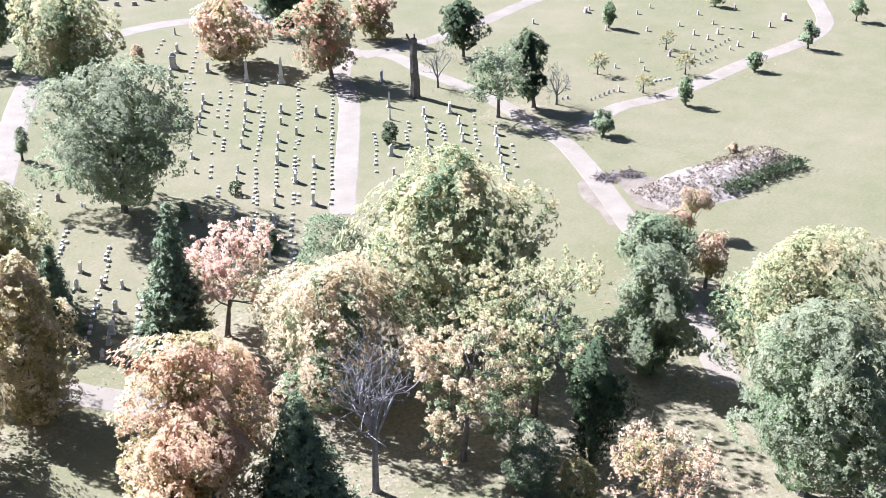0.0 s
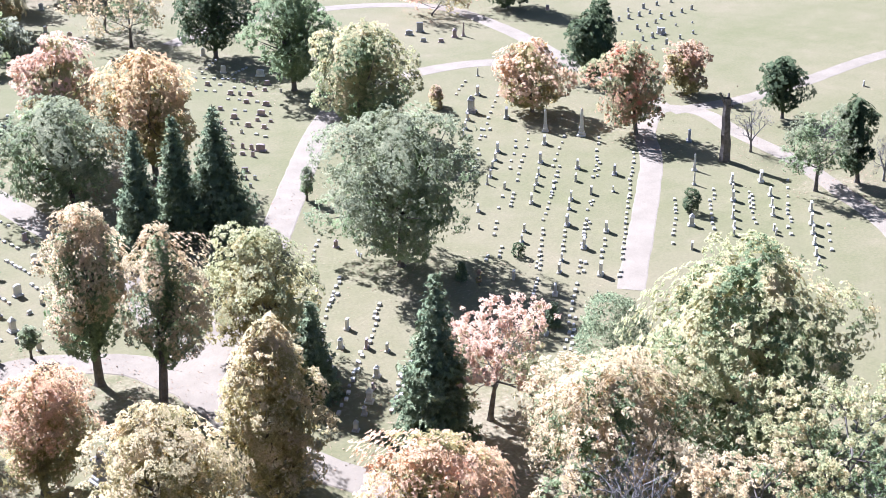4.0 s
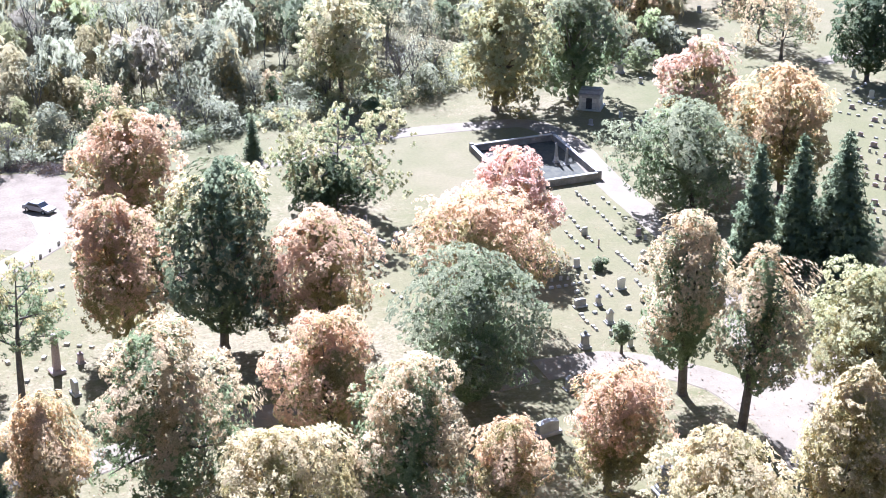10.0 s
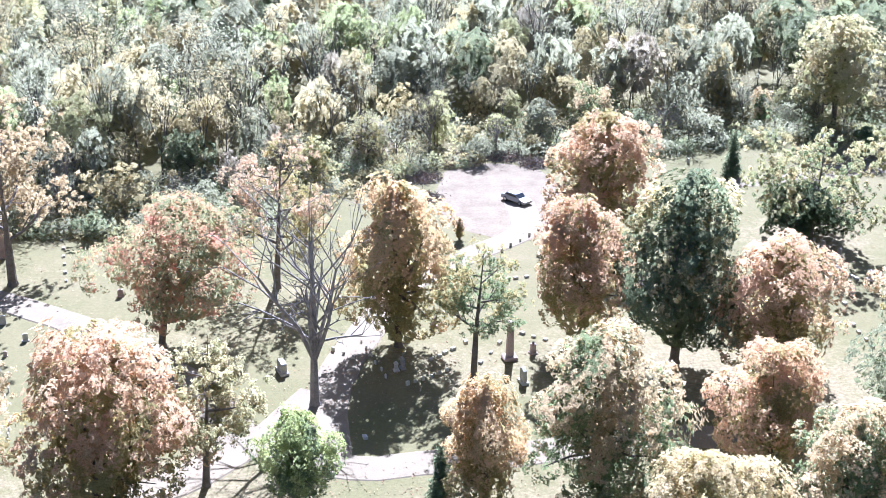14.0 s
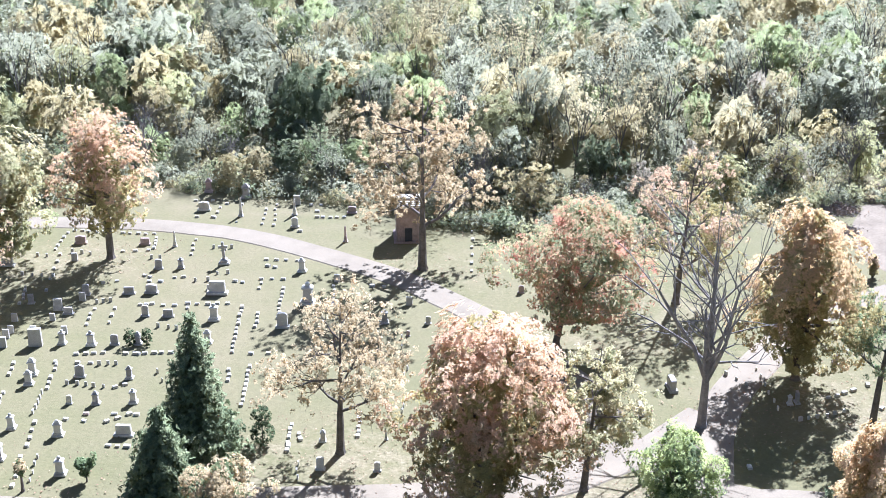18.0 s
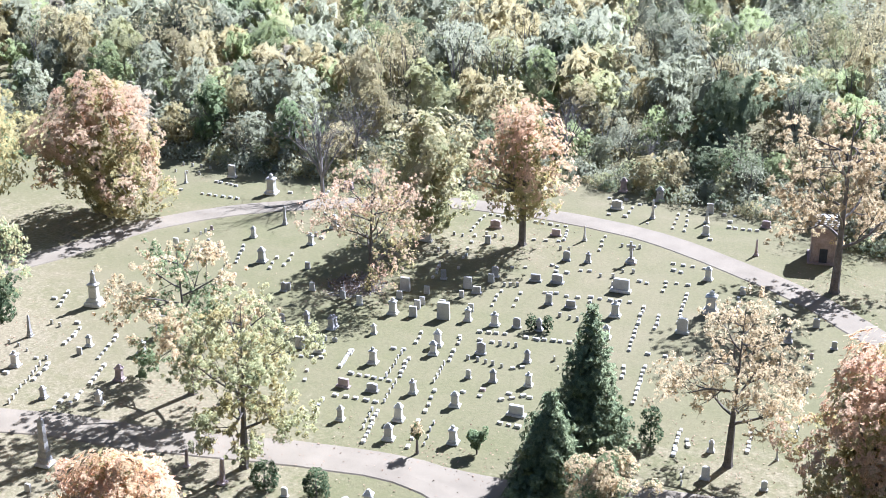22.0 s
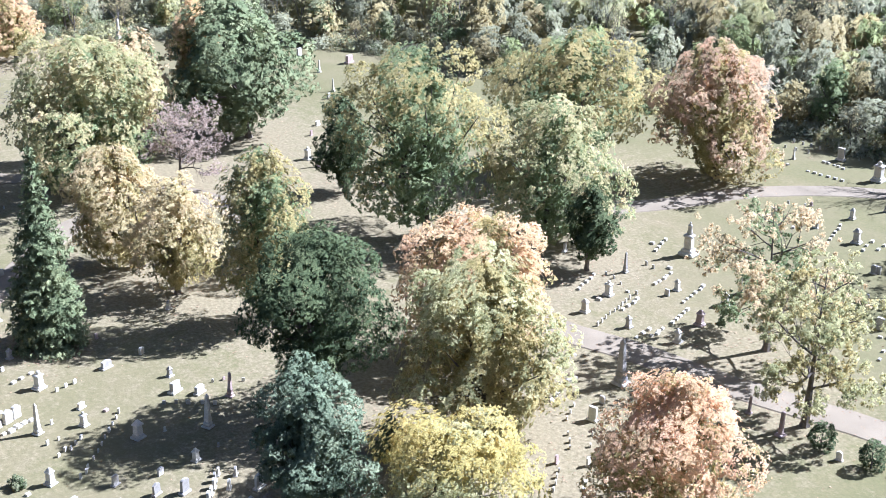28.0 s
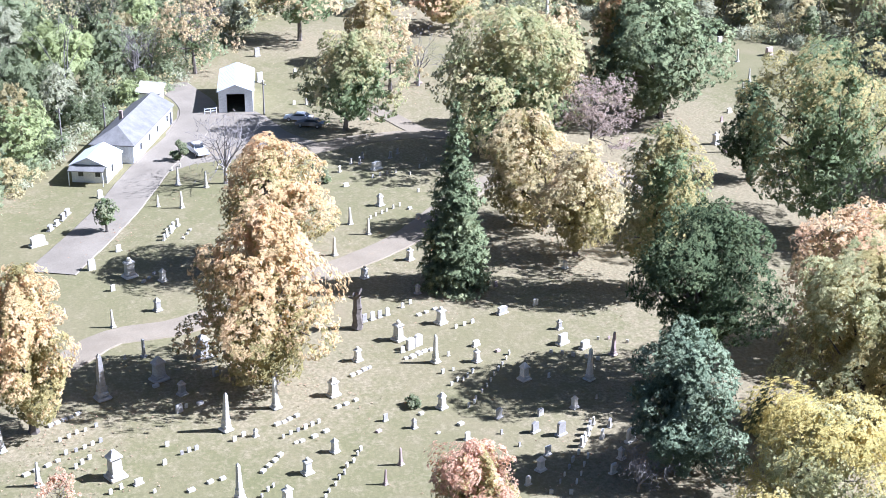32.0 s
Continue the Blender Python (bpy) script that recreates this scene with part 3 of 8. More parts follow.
            lc, ls = lobes_crown(rng, h, 0.1, r, off, 9)
        count = int(np.clip(4 * math.pi * r * max(r, h / 2) * 150, 900, 9000))
        quads.append(crown_cards(rng, lc, ls, count, 0.15 + 0.03 * r, 1.0, 1.0, False, 0.0, (0.1 * r, 0.22 * r), 10))
        segs.append((0, 0, -0.1, 0, 0, h * 0.6, 0.09, 0.05))
        segs += [(0, 0, h * 0.2, *lc[i % len(lc)], 0.05, 0.02) for i in range(5)]
    elif kind == "snag":
        p, rad = np.zeros(3), r * 0.75
        for i in range(7):
            q = p + np.array([rng.normal() * 0.1, rng.normal() * 0.1, h / 7])
            segs.append((*p, *q, rad, rad * 0.93))
            p, rad = q, rad * 0.93
        for a in (0.4, 2.2, 4.4):
            segs.append((*(p * (1, 1, 0.85)), *(p + (math.cos(a) * r, math.sin(a) * r, 0.1 * h * math.sin(a))), rad * 0.5, rad * 0.3))
    stout = [s for s in segs if s[6] > 0.05] or segs
    thin = [s for s in segs if s[6] <= 0.05] if len(stout) < len(segs) else []
    bark = BARK_GREY if kind == "bare" else BARK
    new("trunk", mesh_of("trunk", tubes(stout, 7 if kind == "snag" else 6), 4, [bark])).parent = root
    if thin:
        new("twig_spray", mesh_of("twig_spray", tubes(thin, 3), 4, [bark])).parent = root
        tagged(root.children[-1], kind="stuff")
    if quads:
        tri = np.concatenate(quads)
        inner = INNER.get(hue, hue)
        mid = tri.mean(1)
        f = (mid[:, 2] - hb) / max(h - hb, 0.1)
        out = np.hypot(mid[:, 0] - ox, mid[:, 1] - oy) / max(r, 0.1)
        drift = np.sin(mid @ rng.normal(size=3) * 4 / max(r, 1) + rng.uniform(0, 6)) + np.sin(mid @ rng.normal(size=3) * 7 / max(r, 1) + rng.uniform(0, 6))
        # inner and lower leaves take the greener hue, their shade put into its colour too
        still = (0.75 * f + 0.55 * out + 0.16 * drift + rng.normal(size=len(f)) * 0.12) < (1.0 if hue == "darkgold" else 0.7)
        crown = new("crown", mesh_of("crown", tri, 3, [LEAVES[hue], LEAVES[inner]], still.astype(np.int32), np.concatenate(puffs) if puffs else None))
        if name == "tree":
            crown_spots.append((x + ox * 0.5, y + oy * 0.5, r))
        crown.parent = root
    return root


plant("oak", "greygreen", 113.8, 102.6, 21.2, 3.2, 10.9, 0.0, -0.0, density=0.9)
plant("sparse", "tan", 156.7, 212.4, 13.4, 2.3, 6.6, 0.0, -0.0)
plant("oak", "dark", 162.2, 193.8, 17.8, 2.8, 7.9, 0.0, -0.0)
plant("oak", "green", 157.3, 167.3, 19.3, 2.9, 7.8, 0.0, -0.0)
plant("maple", "tangreen", 146.8, 141.6, 19.1, 2.8, 8.3, 0.6, -0.6)
plant("oak", "greygreen", 99.4, 151.5, 15.4, 2.1, 9.4, -1.2, 1.1)
plant("maple", "amber", 112.9, 150.1, 20.0, 4.0, 7.9, -0.4, 0.4)
plant("maple", "pink", 108.3, 167.4, 20.0, 7.5, 6.4, 0.8, -0.7)
plant("spruce", "blue", 93.8, 128.8, 17.8, 0.0, 4.2, 0.1, -0.1)
plant("spruce", "blue", 100.7, 129.9, 17.5, 0.0, 4.2, 0.1, -0.1)
plant("spruce", "blue", 105.8, 127.9, 18.4, 0.0, 5.6, -0.1, 0.1)
plant("maple", "pinkred", 69.6, 148.2, 13.7, 2.3, 6.8, 0.1, -0.1)
plant("oak", "tan", 70.2, 106.3, 20.6, 4.6, 5.6, -0.3, 0.3)
plant("oak", "tan", 70.9, 96.5, 20.4, 6.5, 4.4, 0.7, -0.7)
plant("maple", "yellowgreen", 86.2, 96.9, 15.7, 2.8, 6.3, -0.7, 0.6)
plant("spruce", "blue", 82.8, 86.9, 11.6, 0.0, 3.1, -0.2, 0.2)
plant("maple", "gold", 68.3, 77.5, 18.4, 1.5, 5.3, 0.2, -0.2)
plant("maple", "goldpink", 54.3, 93.2, 13.0, 1.8, 5.4, 0.4, -0.3)
plant("maple", "orange", 43.7, 92.1, 10.3, 2.4, 4.0, -0.1, 0.1)
plant("maple", "gold", 56.3, 78.6, 14.3, 1.8, 6.6, 0.4, -0.3)
plant("spruce", "blue", 84.9, 72.1, 18.5, 1.3, 4.4, 0.2, -0.2)
plant("sparse", "pink", 91.5, 70.3, 13.9, 1.9, 5.4, 1.0, -0.9, density=1.5)
plant("dome", "darkgreen", 108.1, 66.9, 8.6, 0.5, 3.6, 0.0, -0.0)
plant("maple", "tan", 90.5, 56.9, 11.4, 2.4, 7.9, 0.5, -0.4)
plant("maple", "tangreen", 103.0, 47.6, 21.4, 2.1, 11.1, -0.2, 0.5)
plant("maple", "tan", 84.5, 51.8, 15.5, 2.0, 7.4, 0.2, -0.4)
plant("bare", "grey", 73.4, 41.2, 15.5, 6.7, 3.7, -0.1, 0.2)
plant("spruce", "darkgreen", 66.2, 44.6, 13.5, 0.6, 5.6, 0.1, -0.1)
plant("sparse", "tan", 81.7, 36.4, 15.9, 2.8, 4.7, 0.5, -1.0, density=1.5)
plant("sparse", "tangreen", 92.2, 33.7, 17.8, 5.5, 6.7, 0.4, -0.9, density=1.5)
plant("oak", "dark", 86.4, 25.3, 14.2, 1.6, 3.1, 0.0, -0.0)
plant("dome", "darkgreen", 79.8, 28.6, 8.0, 0.4, 2.3, -0.0, 0.0)
plant("dome", "olive", 79.9, 24.1, 4.8, 0.6, 1.6, 0.0, -0.0)
plant("sparse", "tanpink", 80.1, 16.5, 10.8, 2.7, 4.4, 0.0, -0.0, density=0.7)
plant("pine", "greygreen", 105.6, 26.2, 16.2, 0.8, 5.2, -0.1, 0.1)
plant("maple", "darkgreen", 125.7, 31.8, 9.9, 2.2, 5.3, -0.4, 0.9)
plant("oak", "rust", 128.2, 27.2, 7.4, 1.9, 2.6, 0.2, -0.3)
plant("bush", "rust", 142.5, 33.7, 6.3, 0.8, 3.1, 0.0, -0.0)
plant("maple", "tangreen", 107.6, 11.7, 18.7, 3.7, 8.6, 0.2, -0.4)
plant("maple", "greygreen", 91.2, 6.5, 19.2, 2.8, 8.5, 0.7, -1.3)
plant("maple", "goldpink", 64.0, 52.4, 18.0, 3.3, 7.2, -0.4, 0.8)
plant("maple", "goldpink", 59.1, 51.2, 13.3, 2.1, 5.7, 0.1, -0.2)
plant("snag", "brown", 174.7, 91.3, 10.0, 0.0, 1.2, 0.0, -0.0)
plant("sparse", "greygreen", 172.1, 74.9, 12.8, 3.6, 4.9, -0.1, 0.2)
plant("maple", "dark", 179.3, 71.9, 13.4, 2.4, 3.5, -0.5, 0.9)
plant("bare", "grey", 182.4, 69.2, 6.7, 0.5, 2.6, -0.1, 0.1)
plant("maple", "dark", 199.2, 94.5, 10.9, 2.1, 4.4, -0.1, 0.1)
plant("bare", "grey", 181.0, 90.3, 7.9, 0.5, 3.0, -0.2, 0.4)
plant("oak", "redgreen", 176.4, 108.4, 15.0, 2.5, 6.3, -0.7, 1.3)
plant("maple", "tanpink", 174.9, 128.2, 12.2, 1.6, 7.2, -0.3, 0.7)
plant("maple", "rust", 201.4, 113.2, 9.7, 0.5, 4.6, -0.4, 0.8)
plant("maple", "dark", 195.9, 131.2, 13.0, 1.7, 5.3, 0.0, -0.0)
plant("bush", "rust", 165.5, 141.8, 4.1, 0.8, 2.0, 0.0, -0.0)
plant("small", "green", 229.6, 78.1, 5.6, 0.9, 1.5, -0.0, 0.0)
plant("small", "green", 192.0, 50.4, 5.0, 0.9, 1.4, -0.1, 0.2)
plant("small", "darkgreen", 234.2, 40.5, 5.3, 1.3, 1.9, -0.1, 0.1)
plant("small", "green", 216.0, 45.6, 3.7, 0.6, 1.8, -0.0, 0.0)
plant("small", "green", 258.1, 36.7, 4.9, 1.5, 1.8, 0.1, -0.1)
plant("sparse", "olive", 221.1, 63.6, 3.9, 0.9, 1.2, 0.0, -0.0)
plant("sparse", "olive", 200.8, 69.2, 4.0, 1.0, 1.7, 0.0, -0.0)
plant("sparse", "olive", 194.8, 58.7, 3.3, 0.7, 1.5, 0.0, -0.0)
plant("sparse", "olive", 208.2, 55.7, 3.8, 1.2, 1.7, 0.0, -0.0)
plant("small", "darkgreen", 172.2, 57.1, 4.4, 0.7, 2.0, -0.1, 0.1)
plant("small", "rust", 173.1, 36.9, 2.1, 0.5, 0.8, 0.0, -0.0)
plant("small", "greygreen", 121.7, 127.7, 5.2, 1.3, 1.3, 0.1, -0.1)
plant("small", "olive", 255.4, 64.7, 3.8, 0.8, 1.7, 0.0, -0.0)
plant("oak", "palegold", 70.1, 217.9, 19.2, 5.6, 7.7, -0.3, 0.2)
plant("oak", "yellowgreen", 92.5, 203.4, 22.6, 2.4, 8.6, 1.5, -0.8)
plant("oak", "greygreen", 107.5, 204.4, 21.8, 2.1, 8.0, 0.9, -0.5)
plant("maple", "amber", 138.0, 236.4, 14.0, 4.9, 6.8, 1.0, -0.5)
plant("spruce", "blue", 48.2, 195.1, 6.9, 0.6, 1.4, 0.0, -0.0)
plant("maple", "dark", 51.6, 169.7, 7.8, 0.2, 5.8, 0.1, -0.0)
plant("sparse", "tangreen", 53.0, 169.1, 15.2, 2.5, 7.9, 0.8, -0.1, density=1.8)
plant("pine", "green", 71.0, 203.8, 4.9, 0.4, 2.7, 0.0, -0.0)
plant("oak", "greygreen", 49.7, 113.5, 16.9, 1.0, 7.4, -0.2, 0.1)
plant("maple", "goldpink", 57.4, 130.5, 15.8, 4.7, 9.4, 0.1, -0.1)
plant("sparse", "tan", 160.4, 225.8, 13.9, 2.3, 7.4, 1.5, -0.8)
plant("maple", "tanpink", 19.2, 139.6, 18.2, 2.5, 5.9, -0.6, 0.1)
plant("maple", "tanpink", 25.5, 172.5, 17.9, 1.4, 8.1, -0.0, 0.0)
plant("oak", "darkgold", 28.7, 134.8, 22.6, 3.5, 7.3, 0.5, -0.1, density=1.2)
plant("maple", "tanpink", 38.6, 130.6, 16.6, 2.2, 7.2, 0.2, -0.0)
plant("maple", "goldpink", 33.6, 111.8, 13.4, 2.2, 6.0, 0.1, -0.0)
plant("oak", "tan", 17.2, 108.7, 17.0, 1.2, 7.4, -0.1, 0.0)
plant("maple", "amber", 6.4, 106.2, 13.9, 1.5, 4.2, 0.0, -0.0)
plant("small", "brightgreen", -10.7, 107.3, 10.3, 2.1, 4.2, 0.0, -0.0)
plant("spruce", "blue", 2.3, 105.7, 7.2, 0.3, 1.4, 0.0, -0.0)
plant("maple", "tan", 37.2, 99.8, 13.7, 1.5, 6.1, 0.0, -0.0)
plant("maple", "gold", 24.1, 96.2, 11.7, 2.0, 6.6, 0.2, -0.0)
plant("bare", "grey", -10.3, 126.3, 24.3, 5.4, 3.8, 0.5, -0.1)
plant("maple", "amber", -1.7, 139.6, 20.3, 2.6, 6.7, -0.1, 0.0)
plant("sparse", "olive", 6.4, 131.0, 17.5, 7.3, 4.3, 1.1, -0.1)
plant("small", "rust", 6.3, 171.1, 3.3, 0.4, 0.8, 0.0, -0.0)
plant("sparse", "rust", -16.8, 156.2, 21.5, 5.7, 5.8, 1.4, 0.6)
plant("oak", "redgreen", -28.4, 140.4, 17.4, 4.2, 8.8, 2.1, 0.8)
plant("maple", "tanpink", -28.8, 106.6, 19.1, 1.0, 8.5, 0.8, 0.3)
plant("sparse", "palegold", -19.5, 111.1, 16.8, 2.1, 4.0, 1.1, 0.4, density=1.6)
plant("sparse", "brown", -43.8, 111.1, 18.3, 5.8, 5.7, 0.4, 0.2, density=0.8)
plant("sparse", "brown", -49.8, 158.0, 26.9, 6.2, 8.4, 0.2, 0.1, density=1.6)
plant("oak", "tanpink", -90.6, 150.2, 20.7, 4.5, 6.2, 0.0, 0.0, density=0.75)
plant("maple", "palegold", -102.9, 144.5, 18.4, 2.2, 6.3, 0.2, 0.1)
plant("sparse", "rust", -98.1, 125.8, 16.8, 2.8, 6.7, 0.6, 0.2, density=0.7)
plant("spruce", "darkgreen", -57.0, 107.0, 15.9, 0.6, 4.8, -0.2, -0.1)
plant("spruce", "darkgreen", -55.0, 95.8, 11.9, 0.3, 4.7, 0.3, 0.1)
plant("maple", "tan", -47.8, 93.6, 9.0, 1.5, 3.7, 0.0, 0.0)
plant("topiary", "dark", -51.8, 110.5, 4.1, 0.1, 0.9, 0.1, 0.0)
plant("maple", "rust", -145.6, 126.7, 21.0, 1.9, 9.4, -0.2, -0.2)
plant("oak", "olive", -161.5, 110.1, 21.3, 3.9, 12.7, 0.6, 0.4, density=0.85)
plant("oak", "dark", -125.9, 89.2, 11.6, 2.3, 3.7, 0.4, 0.3)
plant("sparse", "tan", -97.2, 93.2, 18.6, 2.2, 7.0, -0.5, -0.4, density=1.8)
plant("sparse", "yellowgreen", -82.3, 84.8, 18.7, 2.3, 6.2, 0.4, 0.3, density=1.8)
plant("bare", "grey", -125.5, 150.5, 14.0, 3.3, 6.3, -0.3, -0.3)
plant("dome", "dark", -78.3, 83.1, 2.5, 0.2, 1.2, 0.0, 0.0)
plant("dome", "dark", -73.1, 84.4, 2.9, 0.1, 1.1, 0.3, 0.2)
plant("bush", "green", -65.1, 99.4, 3.5, 0.2, 1.2, 0.2, 0.1)
plant("maple", "orange", -111.9, 65.8, 16.4, 1.7, 9.6, -0.4, -0.7)
plant("oak", "yellowgreen", -94.2, 55.0, 20.1, 1.0, 8.5, -0.2, -0.3)
plant("maple", "goldpink", -75.1, 62.5, 14.8, 2.0, 7.4, -0.1, -0.3)
plant("oak", "olive", -146.2, 77.4, 26.6, 3.9, 11.3, -0.5, -0.9, density=0.8)
plant("oak", "tangreen", -137.2, 90.2, 18.9, 1.6, 9.4, 0.7, 1.2)
plant("oak", "dark", -167.5, 75.6, 15.3, 1.7, 4.5, 0.0, 0.0)
plant("maple", "darkgreen", -199.6, 73.7, 23.5, 2.2, 11.8, -1.0, -1.7)
plant("maple", "amber", -207.2, 69.9, 23.0, 3.7, 4.4, -0.9, -1.6)
plant("oak", "olive", -131.8, 48.7, 21.6, 2.5, 5.6, -0.2, -0.3)
plant("maple", "dark", -109.2, 43.5, 19.8, 5.3, 7.6, 0.4, 0.7)
plant("pine", "bluegreen", -92.3, 35.9, 15.8, 0.9, 6.4, -0.1, -0.1)
plant("spruce", "blue", -98.1, 46.6, 4.3, 0.3, 2.0, -0.2, -0.4)
plant("maple", "yellow", -81.6, 43.9, 12.2, 2.5, 8.2, 0.0, 0.0)
plant("sparse", "mauve", -180.5, 55.2, 14.1, 3.9, 5.3, 0.3, 0.5, density=0.6)
plant("maple", "orange", -268.7, 53.0, 13.4, 2.3, 8.3, -0.8, -1.4)
plant("maple", "tangreen", -187.6, 43.9, 22.7, 1.8, 12.4, 0.0, 0.1)
plant("maple", "gold", -154.8, 40.9, 16.5, 1.2, 6.3, -0.6, -2.9)
plant("oak", "gold", -144.2, 41.8, 14.9, 1.7, 5.8, 0.1, 0.3)
plant("spruce", "darkgreen", -137.9, 24.7, 23.1, 0.7, 4.6, 0.0, 0.1)
plant("maple", "amber", -116.9, 0.9, 20.2, 1.8, 7.3, -0.2, -0.8)
plant("maple", "amber", -148.2, 3.4, 17.1, 3.0, 7.2, 0.1, 0.5)
plant("maple", "amber", -111.2, -22.9, 18.0, 2.2, 4.6, 0.0, 0.1)
plant("maple", "rose", -84.4, 14.8, 10.2, 2.0, 4.4, 0.0, 0.0)
plant("maple", "tangreen", -202.4, 20.8, 16.3, 2.9, 7.8, 0.3, 1.2)
plant("sparse", "tan", -224.3, 32.0, 13.3, 2.1, 5.0, 0.0, 0.0)
plant("bare", "grey", -179.9, 0.0, 10.6, 3.0, 6.3, 0.0, 0.2)
plant("snag", "brown", -128.1, 11.2, 4.3, 0.1, 0.9, 0.0, 0.1)
plant("oak", "tan", -264.1, 20.4, 18.0, 5.0, 8.0, 0.1, 0.3)
plant("oak", "dark", -286.5, 42.9, 12.7, 4.0, 5.6, 0.1, 0.6)
plant("sparse", "tan", -242.2, -1.6, 14.8, 1.1, 6.2, -0.1, -0.5)
plant("small", "greygreen", -163.4, -16.6, 4.9, 1.4, 1.7, -0.0, -0.1)
plant("bush", "greygreen", -191.4, -6.2, 3.4, 0.2, 1.4, 0.0, 0.1)
plant("bush", "greygreen", -177.4, 12.9, 3.5, 0.3, 1.6, 0.0, 0.0)
plant("bare", "grey", -89.7, 31.0, 3.5, 0.3, 3.5, 0.0, 0.0)
plant("sparse", "rose", -96.5, -19.7, 3.2, 0.3, 2.0, 0.0, 0.0)
plant("bare", "grey", -226.4, 37.5, 9.5, 1.3, 2.8, 0.1, 0.2)
plant("maple", "gold", -244.6, 31.7, 13.1, 2.2, 6.7, 0.1, 0.3)
plant("maple", "tan", -200.7, 56.0, 19.9, 2.4, 5.5, 0.0, 0.0)
plant("dome", "dark", 153.3, 84.2, 3.8, 0.2, 1.1, 0.1, -0.1)
plant("dome", "dark", 125.7, 93.1, 1.9, 0.2, 0.8, 0.0, -0.0)
plant("spruce", "blue", 112.7, 78.2, 3.1, 0.2, 1.1, -0.0, 0.1)
plant("spruce", "blue", 115.6, 94.2, 2.4, 0.2, 0.7, 0.0, -0.1)
plant("bush", "rust", 115.6, 91.4, 2.4, 0.2, 0.5, 0.0, -0.0)
plant("dome", "dark", -75.4, 127.1, 2.2, 0.1, 0.6, 0.0, 0.0)
plant("dome", "dark", -73.6, 127.8, 2.2, 0.1, 0.6, 0.0, 0.0)
plant("small", "tan", -70.0, 96.2, 3.7, 1.8, 0.7, 0.0, 0.0)
plant("small", "greygreen", 68.8, 116.7, 4.0, 1.5, 1.5, 0.0, -0.0)
plant("bush", "greygreen", 77.7, 138.1, 1.7, 0.2, 1.2, 0.0, -0.0)
plant("bush", "greygreen", -109.3, 14.2, 0.8, 0.1, 0.9, 0.0, 0.0)
plant("sparse", "rose", 213.7, 184.0, 6.2, 1.2, 6.4, 2.8, -2.6)
plant("pine", "dark", 205.9, 136.6, 13.3, 1.1, 4.2, 0.3, -0.3)
# five largely unseen trees, added for the shade they cast on the hill
plant("oak", "dark", 230.3, 176.9, 19.0, 1.2, 6.5, 0.0, -0.0)
plant("maple", "amber", 182.8, 279.9, 29.2, 2.7, 9.4, 0.0, -0.0)
plant("oak", "tan", 158.0, 259.0, 16.0, 3.5, 7.5, 0.0, 0.0)
plant("oak", "tanpink", 141.0, 263.0, 15.0, 3.0, 7.0, 0.0, 0.0)
plant("oak", "olive", 172.0, 256.0, 15.0, 3.0, 7.0, 0.0, 0.0)
plant("bush", "greygreen", -109.2, 14.2, 1.3, 0.1, 0.7, 0.0, 0.0)



# ---- gravestones ----
def block(bm, w, d, h, x=0.0, y=0.0, z=0.0, top=1.0, bevel=0.03):
    """A block with worn edges, narrowed at its top, standing at z."""
    g = bmesh.ops.create_cube(bm, size=1.0)["verts"]
    for v in g:
        f = top if v.co.z > 0 else 1.0
        v.co = Vector((x + v.co.x * w * f, y + v.co.y * d * f, z + (v.co.z + 0.5) * h))
    edges = list({e for v in g for e in v.link_edges})
    if bevel:
        bmesh.ops.bevel(bm, geom=edges, offset=bevel, segments=1, affect="EDGES")


def cut_top(bm, w, d, h, z, kind):
    """An upright slab whose top is round, peaked or level."""
    n = 7
    rise = min(w * 0.3, 0.14)
    prof = [(-w / 2, 0.0), (w / 2, 0.0)]
    if kind == "round":
        prof += [(w / 2 * math.cos(a), h - rise + rise * math.sin(a)) for a in (math.pi * i / n for i in range(n + 1))]
    elif kind == "peak":
        prof += [(w / 2, h - rise), (0, h), (-w / 2, h - rise)]
    else:
        prof += [(w / 2, h), (-w / 2, h)]
    fr = [bm.verts.new((x, -d / 2, z + q)) for x, q in prof]
    bk = [bm.verts.new((x, d / 2, z + q)) for x, q in prof]
    bm.faces.new(fr)
    bm.faces.new(list(reversed(bk)))
    for i in range(len(fr)):
        j = (i + 1) % len(fr)
        bm.faces.new((fr[j], fr[i], bk[i], bk[j]))


def bm_block(*a, **k):
    bm = bmesh.new()
    block(bm, *a, **k)
    return bm


def bm_slab(*a):
    bm = bmesh.new()
    cut_top(bm, *a)
    bmesh.ops.recalc_face_normals(bm, faces=bm.faces)
    return bm


STONE_NAMES = {"flat": "grave_marker", "mark": "grave_marker", "tab": "headstone", "block": "headstone", "ped": "monument", "obel": "obelisk", "col": "stone_post", "cross": "stone_cross", "stat": "monument"}
STONE_WORDS = {
    "flat": "low {} stone grave marker set in grass", "mark": "small upright {} stone grave marker on the grass", "tab": "{} stone headstone with a {} top on a base",
    "block": "wide {} granite headstone on a broad base", "ped": "{} stone pedestal monument with a moulded cap", "obel": "slender {} stone obelisk on a stepped base",
    "col": "thin {} stone post standing in the grass", "cross": "{} stone cross on a stepped base", "stat": "tall {} stone pedestal with stepped base",
}
SHADE = ["pale", "grey", "brownish"]
CUTS = ["round", "peak", "level"]
templates = {}


